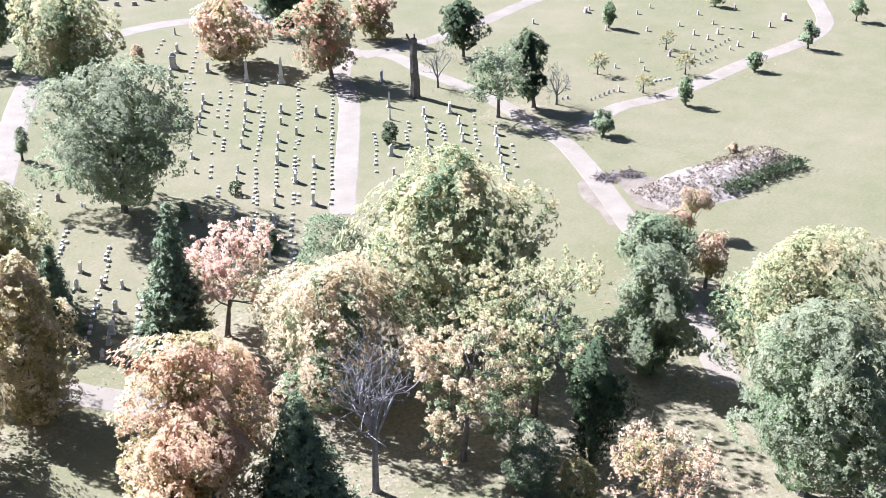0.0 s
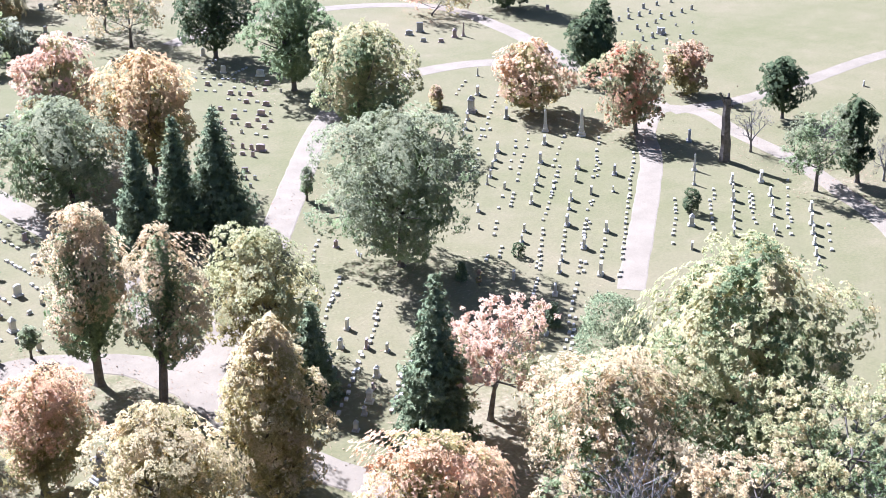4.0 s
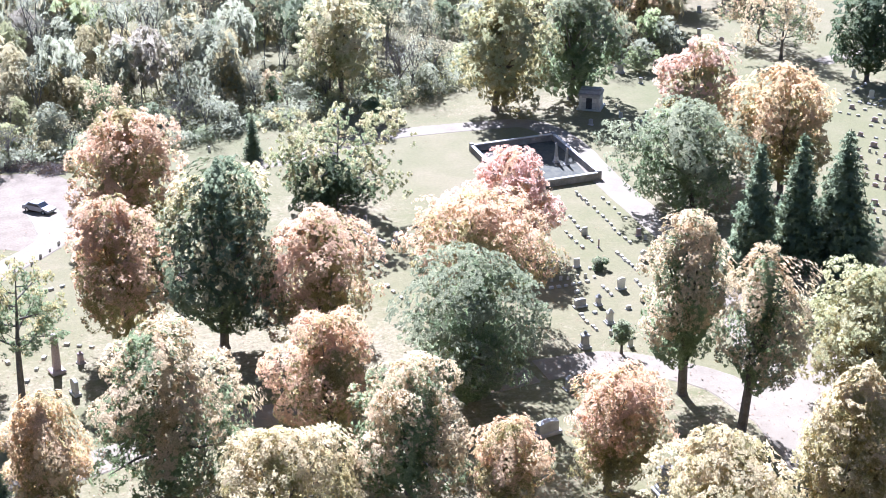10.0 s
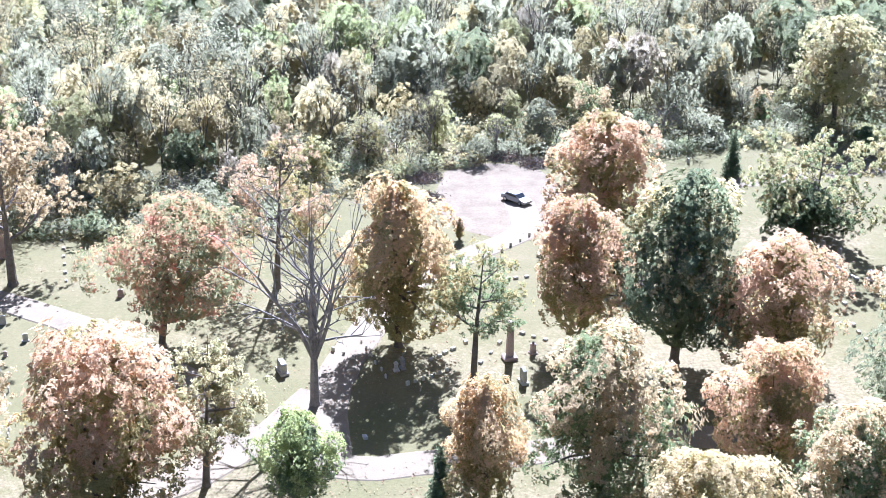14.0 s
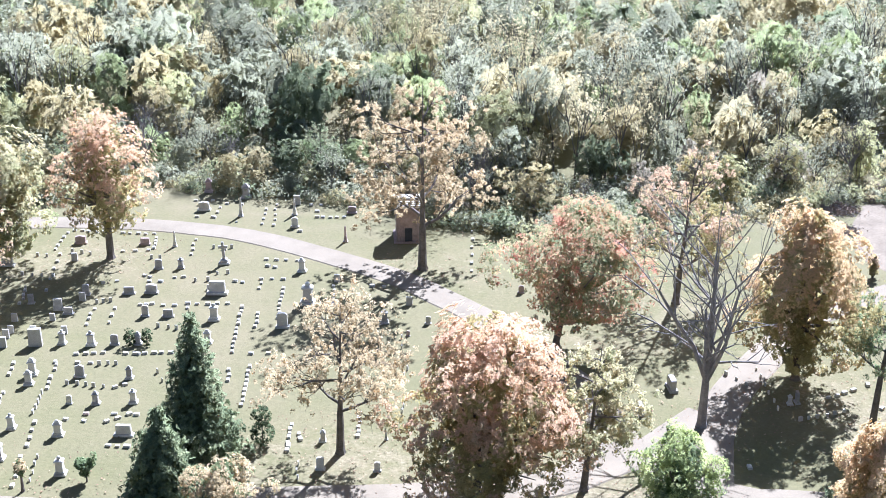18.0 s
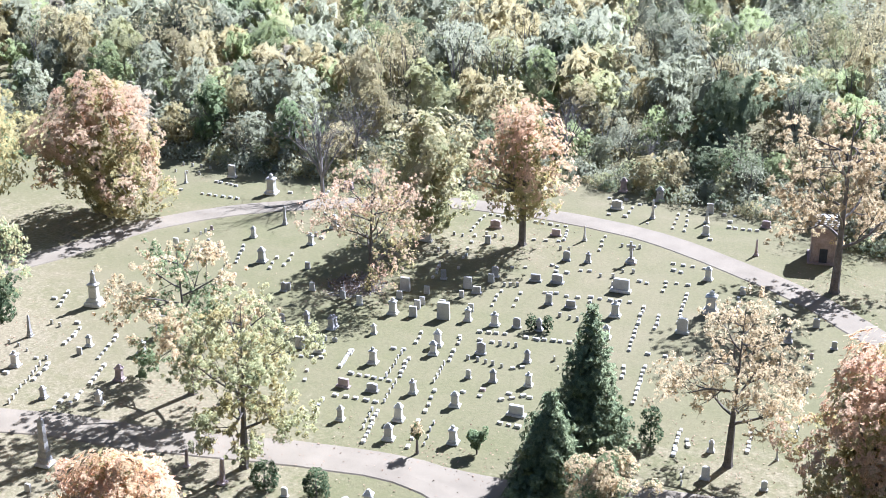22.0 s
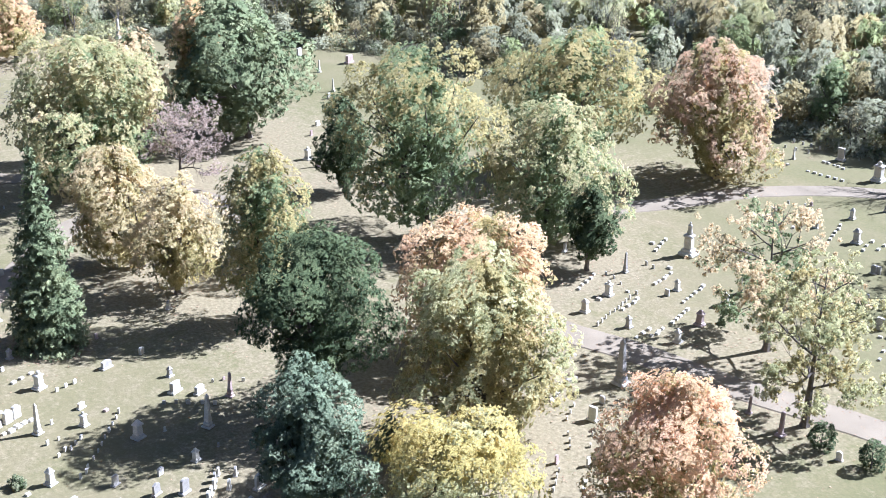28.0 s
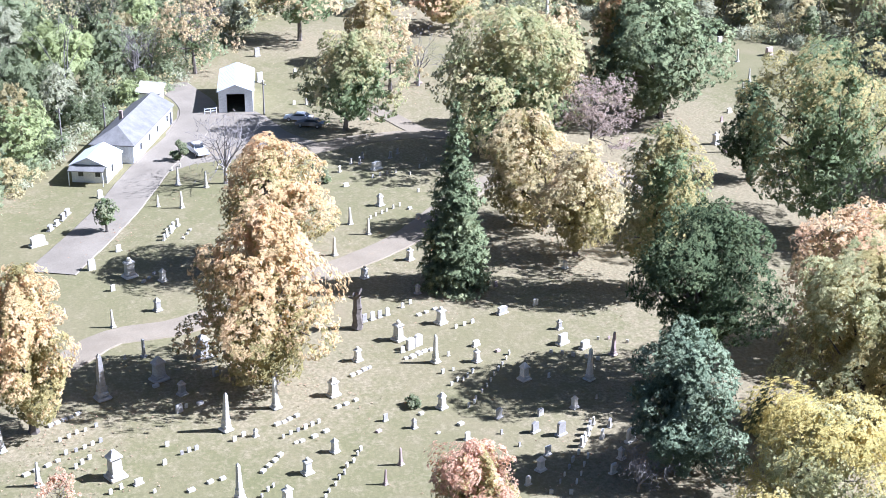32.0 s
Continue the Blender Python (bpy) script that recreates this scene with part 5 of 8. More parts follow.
stone("tab", 1, 123.7, 208.3, -53, 1.16)
stone("tab", 1, 104.0, 190.3, -53, 1.16)
stone("mark", 1, 110.4, 191.7, -53, 0.98)
stone("block", 0, 113.5, 217.5, -53, 1.58)
stone("flat", 0, 99.9, 203.2, -53, 0.69)
stone("flat", 0, 116.0, 192.8, -53, 0.50)
stone("flat", 0, 112.7, 188.4, -53, 0.49)
stone_row("flat", 143.2, 221.8, 137.0, 216.5, 3)
stone_row("mark", 125.2, 224.5, 121.1, 220.5, 4)
stone("tab", 2, 152.6, 226.7, -53, 1.40)
stone("tab", 2, 148.4, 222.8, -53, 1.15)
stone_row("flat", 155.5, 225.3, 149.3, 219.1, 4)
stone("tab", 1, 162.8, 251.3, -53, 1.50)
stone("tab", 1, 148.8, 237.5, -53, 1.78)
stone("tab", 1, 152.2, 234.4, -53, 1.42)
stone("tab", 1, 154.1, 252.3, -53, 1.48)
stone("mark", 1, 142.3, 222.6, -53, 1.13)
stone("tab", 2, 165.9, 245.0, -53, 1.62)
stone_row("tab", 117.6, 236.6, 124.4, 235.9, 4)
stone("block", 0, 112.0, 226.2, -53, 1.07)
stone_row("mark", 112.8, 197.9, 108.5, 185.5, 4)
stone_row("flat", 87.3, 163.4, 86.0, 150.4, 9)
stone_row("mark", 86.9, 162.3, 86.8, 159.1, 3)
stone_row("flat", 89.6, 159.5, 88.9, 151.7, 5)
stone_row("flat", 85.5, 148.8, 85.2, 143.9, 4)
stone_row("flat", 82.1, 156.7, 81.9, 153.3, 3)
stone_row("flat", 81.3, 151.5, 80.9, 146.3, 5)
stone_row("flat", 79.1, 150.4, 78.6, 144.9, 4)
stone_row("flat", 82.0, 141.4, 81.6, 136.2, 6)
stone_row("flat", 79.4, 154.9, 79.7, 153.6, 2)
stone_row("flat", 74.3, 146.3, 74.6, 144.7, 2)
stone_row("mark", 70.4, 136.9, 74.7, 136.5, 5)
stone_row("flat", 69.4, 135.1, 74.2, 135.0, 6)
stone_row("flat", 76.4, 138.6, 75.7, 135.9, 2)
stone_row("flat", 75.4, 133.0, 75.1, 130.7, 3)
stone_row("flat", 69.1, 126.2, 69.0, 122.8, 4)
stone_row("flat", 69.3, 127.0, 71.0, 127.0, 2)
stone_row("flat", 80.0, 133.1, 79.4, 130.3, 3)
stone("mark", 1, 81.0, 148.7, -0, 1.13)
stone("col", 2, 80.7, 144.2, -0, 1.20)
stone("tab", 2, 87.5, 145.7, -0, 1.06)
stone("mark", 2, 87.7, 144.2, -0, 0.65)
stone("tab", 0, 84.1, 138.5, -0, 1.42)
stone("ped", 0, 72.1, 139.6, -0, 1.68)
stone("tab", 0, 75.2, 139.7, -0, 1.16)
stone("tab", 0, 77.1, 131.7, -0, 1.59)
stone("block", 1, 70.2, 129.2, -0, 1.25)
stone("ped", 1, 72.4, 128.8, -0, 1.48)
stone("ped", 0, 71.3, 124.0, -0, 1.88)
stone("ped", 1, 65.8, 119.6, -0, 2.10)
stone("mark", 2, 70.0, 121.3, -0, 0.57)
stone("tab", 0, 70.6, 117.8, -0, 0.99)
stone("mark", 0, 77.7, 127.6, -0, 0.75)
stone("block", 0, 75.2, 126.5, -0, 0.59)
stone("flat", 2, 71.7, 132.9, -0, 0.30)
stone("ped", 1, 59.8, 111.7, -0, 1.68)
stone("block", 1, 53.7, 104.4, -0, 1.92)
stone("block", 1, 66.9, 92.5, -0, 0.64)
stone("ped", 1, 59.0, 90.9, -0, 3.39)
stone_row("flat", 53.9, 171.4, 53.3, 161.6, 6)
stone("tab", 1, 54.1, 166.4, -72, 1.08)
stone("tab", 1, 55.5, 164.0, -72, 1.15)
stone("tab", 1, 52.5, 156.6, -72, 1.27)
stone("tab", 1, 57.1, 156.1, -72, 1.43)
stone("tab", 1, 53.5, 151.6, -72, 1.09)
stone_row("flat", 54.1, 160.2, 55.4, 156.4, 6)
stone("mark", 1, 53.1, 163.7, -72, 0.82)
stone("flat", 0, 51.8, 149.1, -72, 0.46)
stone_row("flat", 51.0, 143.2, 51.5, 137.5, 4)
stone("block", 2, 4.9, 153.6, -72, 0.90)
stone("ped", 2, 13.3, 137.3, -72, 1.48)
stone("tab", 0, 11.7, 130.4, -72, 1.90)
stone("col", 2, 10.6, 136.0, -72, 4.71)
stone("ped", 0, -1.9, 133.6, -72, 1.16)
stone("tab", 1, -1.2, 134.1, -72, 1.37)
stone("flat", 0, -8.9, 152.4, -72, 0.37)
stone("block", 1, -14.3, 133.6, -72, 1.68)
stone("block", 1, -16.7, 127.4, -72, 1.18)
stone("tab", 2, 2.4, 144.6, -72, 1.30)
stone("tab", 2, -21.7, 159.2, -72, 1.51)
stone_row("flat", 3.9, 148.2, 5.9, 149.3, 3)
stone_row("flat", 11.3, 143.1, 14.9, 140.5, 4)
stone_row("mark", 11.6, 166.7, 17.2, 173.6, 5)
stone_row("mark", 9.1, 163.0, 10.6, 164.0, 2)
stone_row("flat", 11.4, 157.5, 14.3, 158.3, 3)
stone("flat", 2, 5.9, 140.2, -72, 0.36)
stone_row("flat", 1.9, 136.1, 4.5, 138.4, 4)
stone_row("flat", 7.4, 135.0, 9.7, 140.1, 3)
stone_row("mark", -9.0, 138.4, -6.6, 136.5, 3)
stone_row("mark", -5.9, 140.5, -3.0, 131.9, 6)
stone_row("mark", -0.7, 130.1, 3.6, 133.1, 6)
stone("flat", 0, -4.9, 119.3, -72, 0.38)
stone("mark", 2, 42.8, 201.3, -72, 0.84)
stone("flat", 0, 38.7, 205.8, -72, 0.38)
stone_row("flat", -100.8, 156.6, -99.3, 150.7, 5)
stone_row("mark", -96.5, 150.6, -93.8, 150.5, 3)
stone_row("flat", -100.3, 157.7, -96.1, 158.3, 5)
stone_row("mark", -100.3, 148.1, -99.0, 148.4, 2)
stone_row("mark", -98.6, 141.9, -96.0, 142.2, 3)
stone_row("flat", -97.7, 149.1, -94.8, 142.7, 4)
stone_row("flat", -94.6, 141.8, -93.1, 138.3, 2)
stone("mark", 2, -95.9, 138.1, 17, 0.47)
stone_row("flat", -95.5, 137.5, -94.0, 133.8, 4)
stone_row("mark", -85.1, 136.6, -83.6, 137.5, 3)
stone_row("flat", -84.5, 134.9, -83.1, 130.7, 4)
stone_row("flat", -82.1, 135.8, -80.7, 131.9, 3)
stone_row("flat", -87.3, 142.4, -86.0, 143.4, 2)
stone("ped", 0, -115.8, 141.0, 17, 2.12)
stone("flat", 2, -114.7, 136.8, 17, 0.48)
stone("flat", 0, -120.3, 144.7, 17, 0.58)
stone_row("flat", -118.0, 146.0, -118.2, 147.8, 2)
stone("block", 1, -102.3, 144.1, 17, 1.46)
stone("block", 2, -97.1, 153.8, 17, 1.34)
stone("mark", 0, -94.7, 148.0, 17, 1.14)
stone("tab", 1, -92.7, 134.3, 17, 1.30)
stone("mark", 0, -94.6, 128.5, 17, 1.87)
stone("mark", 0, -93.7, 126.0, 17, 1.04)
stone("ped", 0, -91.7, 121.9, 17, 2.17)
stone("mark", 1, -89.2, 122.6, 17, 1.31)
stone("mark", 1, -90.2, 124.9, 17, 1.10)
stone("mark", 1, -85.8, 124.1, 17, 2.17)
stone("mark", 1, -87.7, 126.7, 17, 1.11)
stone("mark", 1, -91.8, 129.2, 17, 1.05)
stone("mark", 0, -88.5, 133.5, 17, 1.52)
stone("mark", 1, -87.6, 130.7, 17, 0.90)
stone("block", 1, -86.7, 132.8, 17, 1.06)
stone("ped", 0, -83.1, 125.3, 17, 1.89)
stone("mark", 0, -84.3, 127.8, 17, 1.03)
stone("mark", 1, -90.4, 126.2, 17, 1.03)
stone("tab", 1, -87.6, 138.5, 17, 1.55)
stone("mark", 0, -87.1, 136.8, 17, 1.15)
stone("mark", 1, -100.4, 123.2, 17, 0.89)
stone("tab", 0, -96.6, 121.7, 17, 1.24)
stone("ped", 1, -95.1, 114.3, 17, 1.90)
stone("ped", 0, -90.2, 116.1, 17, 1.34)
stone("ped", 0, -79.7, 125.9, 17, 1.88)
stone("tab", 1, -77.2, 126.8, 17, 1.30)
stone("ped", 1, -74.7, 127.7, 17, 1.66)
stone_row("flat", -80.0, 123.3, -77.5, 124.4, 4)
stone_row("flat", -74.8, 125.0, -73.5, 125.1, 2)
stone_row("flat", -78.8, 121.5, -77.4, 121.7, 2)
stone_row("mark", -76.3, 121.6, -74.6, 122.4, 3)
stone_row("flat", -85.7, 119.3, -84.6, 116.7, 3)
stone_row("flat", -81.3, 121.0, -80.5, 119.3, 3)
stone_row("flat", -79.9, 117.4, -78.9, 115.1, 3)
stone("ped", 0, -82.2, 117.6, 17, 2.10)
stone("ped", 0, -81.3, 115.4, 17, 1.80)
stone("tab", 1, -76.9, 118.5, 17, 1.53)
stone("ped", 1, -71.5, 119.7, 17, 1.53)
stone_row("mark", -77.2, 116.5, -75.2, 116.9, 3)
stone_row("mark", -74.4, 116.8, -73.2, 117.0, 2)
stone_row("flat", -72.0, 117.4, -71.1, 118.1, 2)
stone("tab", 0, -74.8, 112.7, 17, 1.02)
stone("ped", 1, -72.1, 113.5, 17, 1.55)
stone("ped", 0, -68.4, 114.8, 17, 1.75)
stone("ped", 0, -92.4, 108.7, 17, 1.71)
stone("ped", 0, -85.6, 109.8, 17, 2.04)
stone_row("flat", -89.5, 110.9, -88.0, 106.9, 6)
stone_row("mark", -95.0, 111.3, -92.7, 111.8, 3)
stone_row("flat", -85.8, 114.0, -84.7, 114.4, 2)
stone_row("mark", -84.3, 113.4, -82.3, 108.0, 6)
stone_row("flat", -83.0, 112.9, -81.1, 108.7, 5)
stone_row("mark", -80.7, 107.3, -79.1, 103.0, 5)
stone_row("flat", -86.0, 106.4, -81.5, 107.2, 6)
stone_row("mark", -78.7, 113.8, -77.3, 109.9, 5)
stone_row("flat", -76.1, 108.0, -74.2, 103.6, 4)
stone_row("flat", -84.3, 101.3, -79.7, 102.5, 5)
stone("block", 2, -84.8, 103.4, 17, 1.19)
stone("block", 1, -81.6, 104.3, 17, 1.12)
stone("ped", 0, -77.7, 106.4, 17, 1.78)
stone("ped", 0, -72.4, 106.5, 17, 1.83)
stone("block", 0, -66.0, 108.3, 17, 1.43)
stone("ped", 0, -75.5, 100.7, 17, 2.11)
stone("ped", 0, -80.5, 97.4, 17, 1.71)
stone("ped", 0, -74.0, 96.9, 17, 1.94)
stone("ped", 0, -68.2, 99.9, 17, 2.01)
stone_row("mark", -79.0, 100.8, -77.6, 97.3, 4)
stone_row("flat", -78.4, 101.0, -75.8, 95.1, 8)
stone_row("flat", -84.8, 99.7, -83.4, 96.8, 4)
stone_row("mark", -72.0, 102.0, -70.3, 98.0, 4)
stone_row("flat", -73.6, 101.4, -71.5, 96.7, 4)
stone_row("flat", -69.0, 110.2, -67.5, 112.2, 3)
stone_row("flat", -69.0, 111.9, -66.8, 112.5, 2)
stone_row("flat", -66.5, 105.9, -64.5, 106.2, 3)
stone("flat", 2, -71.9, 111.1, 17, 0.27)
stone_row("flat", -73.4, 109.6, -71.4, 109.7, 2)
stone("ped", 2, -89.4, 177.7, 17, 2.16)
stone("ped", 1, -82.9, 176.8, 17, 2.32)
stone("block", 0, -86.6, 170.3, 17, 1.57)
stone("obel", 0, -80.5, 169.5, 17, 3.02)
stone("mark", 0, -74.6, 176.2, 17, 1.50)
stone("obel", 0, -73.3, 172.1, 17, 2.59)
stone("tab", 0, -71.4, 167.5, 17, 1.53)
stone("block", 2, -65.6, 175.0, 17, 1.21)
stone("obel", 2, -62.7, 164.3, 17, 2.31)
stone("block", 2, -88.5, 155.8, 17, 1.08)
stone("obel", 0, -84.3, 156.3, 17, 2.23)
stone("tab", 1, -82.8, 148.6, 17, 1.44)
stone("ped", 1, -80.1, 149.6, 17, 1.60)
stone("cross", 1, -75.3, 152.6, 17, 3.05)
stone("ped", 0, -64.5, 152.9, 17, 1.98)
stone("ped", 0, -60.1, 143.7, 17, 2.94)
stone("block", 0, -72.0, 143.3, 17, 1.92)
stone("block", 1, -80.0, 141.3, 17, 1.39)
stone("block", 1, -82.6, 140.3, 17, 1.08)
stone("tab", 1, -77.5, 134.8, 17, 1.50)
stone("block", 1, -74.8, 135.5, 17, 1.12)
stone("ped", 0, -69.1, 136.2, 17, 2.08)
stone("ped", 0, -67.1, 130.2, 17, 1.81)
stone("mark", 2, -59.0, 151.0, 17, 1.01)
stone("tab", 1, -73.6, 144.2, 17, 0.70)
stone("flat", 2, -77.4, 157.0, 17, 0.49)
stone_row("flat", -84.8, 171.7, -83.8, 167.8, 3)
stone_row("flat", -86.3, 167.3, -84.1, 167.9, 2)
stone_row("flat", -89.5, 173.4, -87.1, 174.2, 2)
stone_row("flat", -84.5, 173.6, -82.3, 173.9, 2)
stone_row("flat", -78.1, 172.9, -76.3, 167.4, 4)
stone_row("flat", -77.3, 175.2, -74.6, 167.3, 5)
stone_row("flat", -72.5, 176.2, -71.1, 176.8, 2)
stone("flat", 2, -70.6, 174.1, 17, 0.35)
stone_row("flat", -69.9, 171.9, -66.0, 172.9, 5)
stone("flat", 2, -70.1, 166.1, 17, 0.51)
stone("flat", 0, -80.1, 167.1, 17, 0.17)
stone_row("flat", -93.4, 158.6, -89.2, 159.5, 5)
stone_row("flat", -90.1, 152.5, -87.1, 153.9, 3)
stone_row("flat", -87.9, 158.3, -86.7, 154.9, 4)
stone_row("flat", -82.6, 159.1, -80.8, 154.2, 4)
stone_row("mark", -85.4, 151.5, -84.3, 151.9, 2)
stone_row("mark", -78.9, 157.1, -76.7, 157.9, 2)
stone_row("flat", -83.4, 145.9, -82.7, 145.8, 2)
stone_row("flat", -79.6, 146.5, -78.4, 147.0, 2)
stone_row("mark", -76.4, 146.1, -75.0, 146.6, 2)
stone_row("flat", -82.0, 144.4, -80.5, 144.6, 2)
stone_row("mark", -74.9, 149.1, -73.6, 149.6, 2)
stone_row("flat", -71.4, 147.4, -70.5, 147.5, 2)
stone_row("flat", -68.6, 149.0, -65.9, 149.8, 3)
stone_row("flat", -70.4, 155.3, -67.9, 155.8, 3)
stone("flat", 0, -66.4, 156.0, 17, 0.24)
stone_row("flat", -69.6, 153.1, -68.4, 153.1, 2)
stone_row("flat", -68.1, 148.0, -67.5, 146.3, 2)
stone_row("flat", -64.6, 147.0, -62.0, 138.8, 8)
stone_row("flat", -58.8, 149.5, -57.0, 144.2, 5)
stone_row("flat", -79.7, 137.6, -78.2, 138.2, 3)
stone_row("flat", -76.8, 138.3, -75.4, 138.7, 2)
stone_row("flat", -74.1, 139.4, -69.5, 140.7, 5)
stone_row("flat", -67.4, 140.4, -63.5, 128.7, 11)
stone_row("flat", -64.8, 139.2, -63.6, 135.7, 4)
stone_row("flat", -73.6, 138.1, -72.4, 135.0, 2)
stone_row("mark", -74.5, 132.5, -72.2, 132.5, 3)
stone_row("flat", -74.7, 125.0, -70.1, 126.6, 6)
stone_row("flat", -61.2, 128.9, -59.2, 129.4, 2)
stone_row("flat", -60.0, 125.8, -57.1, 117.4, 9)
stone_row("flat", -61.8, 124.4, -60.9, 122.2, 3)
stone("tab", 0, -60.4, 136.4, 17, 1.91)
stone_row("mark", -69.2, 121.7, -67.8, 120.0, 2)
stone_row("flat", -50.6, 114.9, -49.0, 110.0, 7)
stone_row("flat", -49.0, 113.3, -48.5, 112.5, 2)
stone("ped", 0, -46.3, 112.8, 17, 1.41)
stone("obel", 1, -40.3, 114.8, 17, 1.41)
stone("tab", 0, -44.6, 107.6, 17, 1.37)
stone("tab", 0, -39.2, 108.8, 17, 1.12)
stone_row("flat", -44.6, 119.1, -43.2, 114.6, 6)
stone_row("mark", -41.0, 123.1, -40.2, 119.4, 4)
stone_row("mark", -43.0, 130.0, -42.6, 127.2, 3)
stone("ped", 1, -49.3, 141.0, 17, 1.84)
stone("tab", 2, -45.5, 138.3, 17, 0.72)
stone_row("mark", -45.8, 137.4, -45.1, 134.9, 2)
stone_row("mark", -47.0, 107.8, -46.2, 105.4, 3)
stone_row("flat", -54.2, 150.9, -52.8, 151.0, 2)
stone("tab", 0, -44.2, 142.1, 17, 1.03)
stone("mark", 2, -48.0, 146.7, 17, 1.13)
stone_row("flat", -47.0, 172.3, -43.4, 158.8, 6)
stone("tab", 2, -21.5, 160.2, 17, 1.53)
stone("tab", 2, -35.7, 154.0, 17, 1.07)
stone_row("flat", -129.1, 104.3, -126.8, 100.8, 4)
stone("stat", 0, -123.5, 103.6, 17, 4.64)
stone("flat", 2, -129.0, 102.0, 17, 0.31)
stone("flat", 0, -121.1, 98.6, 17, 0.75)
stone_row("mark", -123.6, 96.7, -122.1, 96.8, 2)
stone_row("flat", -119.6, 97.7, -117.9, 93.9, 5)
stone_row("flat", -124.1, 89.0, -121.4, 84.9, 5)
stone("obel", 1, -122.9, 93.0, 17, 2.72)
stone("ped", 0, -118.1, 86.9, 17, 1.92)
stone("ped", 0, -115.5, 81.6, 17, 1.73)
stone("ped", 1, -109.5, 83.5, 17, 1.50)
stone_row("mark", -116.0, 88.6, -111.7, 80.7, 9)
stone_row("flat", -115.3, 89.2, -113.7, 85.8, 4)
stone_row("flat", -114.5, 98.6, -111.9, 93.4, 6)
stone_row("flat", -109.9, 92.5, -107.9, 88.6, 5)
stone_row("flat", -107.1, 86.6, -106.2, 84.4, 4)
stone_row("flat", -107.8, 85.2, -106.7, 82.6, 3)
stone("ped", 0, -115.2, 95.1, 17, 1.45)
stone("mark", 0, -114.5, 93.0, 17, 0.86)
stone("ped", 0, -108.8, 97.1, 17, 1.79)
stone("ped", 2, -106.0, 91.0, 17, 1.88)
stone("ped", 0, -103.6, 85.9, 17, 1.69)
stone_row("mark", -123.5, 90.5, -122.0, 90.6, 2)
stone("mark", 2, -120.1, 90.2, 17, 0.36)
stone("flat", 0, -117.7, 89.5, 17, 0.22)
stone("mark", 0, -116.6, 90.0, 17, 0.50)
stone("flat", 2, -117.5, 85.1, 17, 0.35)
stone("obel", 0, -146.9, 143.6, 17, 2.13)
stone("tab", 0, -142.8, 149.6, 17, 2.05)
stone("ped", 0, -132.7, 147.2, 17, 3.07)
stone("block", 2, -124.5, 155.4, 17, 1.36)
stone("obel", 1, -122.5, 138.2, 17, 2.91)
stone_row("mark", -153.4, 149.9, -148.5, 150.7, 4)
stone_row("mark", -152.1, 146.7, -148.1, 147.7, 3)
stone_row("flat", -141.2, 141.2, -135.4, 142.4, 6)
stone_row("flat", -143.3, 146.5, -139.5, 146.9, 5)
stone_row("flat", -147.0, 141.0, -145.1, 140.8, 2)
stone("flat", 0, -130.5, 148.9, 17, 0.36)
stone_row("flat", -125.5, 151.2, -126.7, 155.3, 4)
stone("ped", 0, -115.8, 141.1, 17, 2.04)
stone("ped", 0, -122.8, 131.9, 17, 1.68)
stone("ped", 0, -115.8, 125.7, 17, 2.10)
stone("tab", 2, -129.6, 130.8, 17, 0.68)
stone_row("mark", -129.6, 129.4, -129.6, 128.5, 2)
stone("mark", 2, -131.8, 128.5, 17, 0.51)
stone("tab", 0, -129.1, 123.3, 17, 1.33)
stone("tab", 0, -122.7, 125.0, 17, 1.32)
stone_row("flat", -127.1, 127.6, -124.3, 122.4, 4)
stone_row("flat", -121.6, 128.6, -118.4, 123.6, 5)
stone_row("mark", -118.9, 122.2, -115.2, 116.2, 4)
stone_row("flat", -115.1, 127.8, -113.4, 124.5, 3)
stone_row("flat", -114.1, 129.9, -112.6, 126.4, 3)
stone("ped", 0, -114.5, 134.2, 17, 1.66)
stone_row("mark", -117.0, 136.7, -114.7, 137.4, 3)
stone("mark", 2, -109.3, 127.2, 17, 0.96)
stone("tab", 1, -107.1, 119.8, 17, 1.32)
stone("tab", 0, -104.3, 122.0, 17, 1.16)
stone("mark", 0, -106.9, 120.4, 17, 1.01)
stone("ped", 1, -98.4, 113.8, 17, 1.70)
stone("ped", 1, -95.2, 114.9, 17, 1.69)
stone("mark", 1, -99.6, 122.2, 17, 1.00)
stone("tab", 1, -101.4, 112.7, 17, 1.04)
stone("tab", 1, -92.3, 108.7, 17, 1.43)
stone_row("mark", -95.5, 111.2, -92.6, 111.9, 3)
stone_row("flat", -89.6, 110.7, -88.0, 107.0, 5)
stone_row("flat", -93.3, 106.5, -91.2, 107.6, 3)
stone_row("flat", -90.3, 104.2, -89.3, 102.3, 2)
stone("mark", 0, -94.8, 108.2, 17, 1.44)
stone("tab", 0, -110.1, 102.1, 17, 2.56)
stone("obel", 1, -98.6, 74.3, 17, 5.53)
stone("flat", 0, -92.7, 79.4, 17, 0.38)
stone("col", 2, -87.0, 81.7, 17, 1.89)
stone("col", 2, -82.0, 81.3, 17, 2.78)
stone("tab", 0, -75.7, 82.9, 17, 1.04)
stone("ped", 0, -67.8, 85.4, 17, 2.22)
stone_row("flat", -106.5, 74.0, -106.4, 73.1, 2)
stone_row("flat", -100.6, 67.9, -99.2, 66.0, 3)
stone_row("mark", -97.0, 67.1, -95.0, 65.0, 3)
stone("tab", 0, -93.6, 67.1, 17, 1.58)
stone("mark", 1, -96.1, 70.1, 17, 0.93)
stone_row("flat", -101.9, 69.9, -102.0, 70.7, 2)
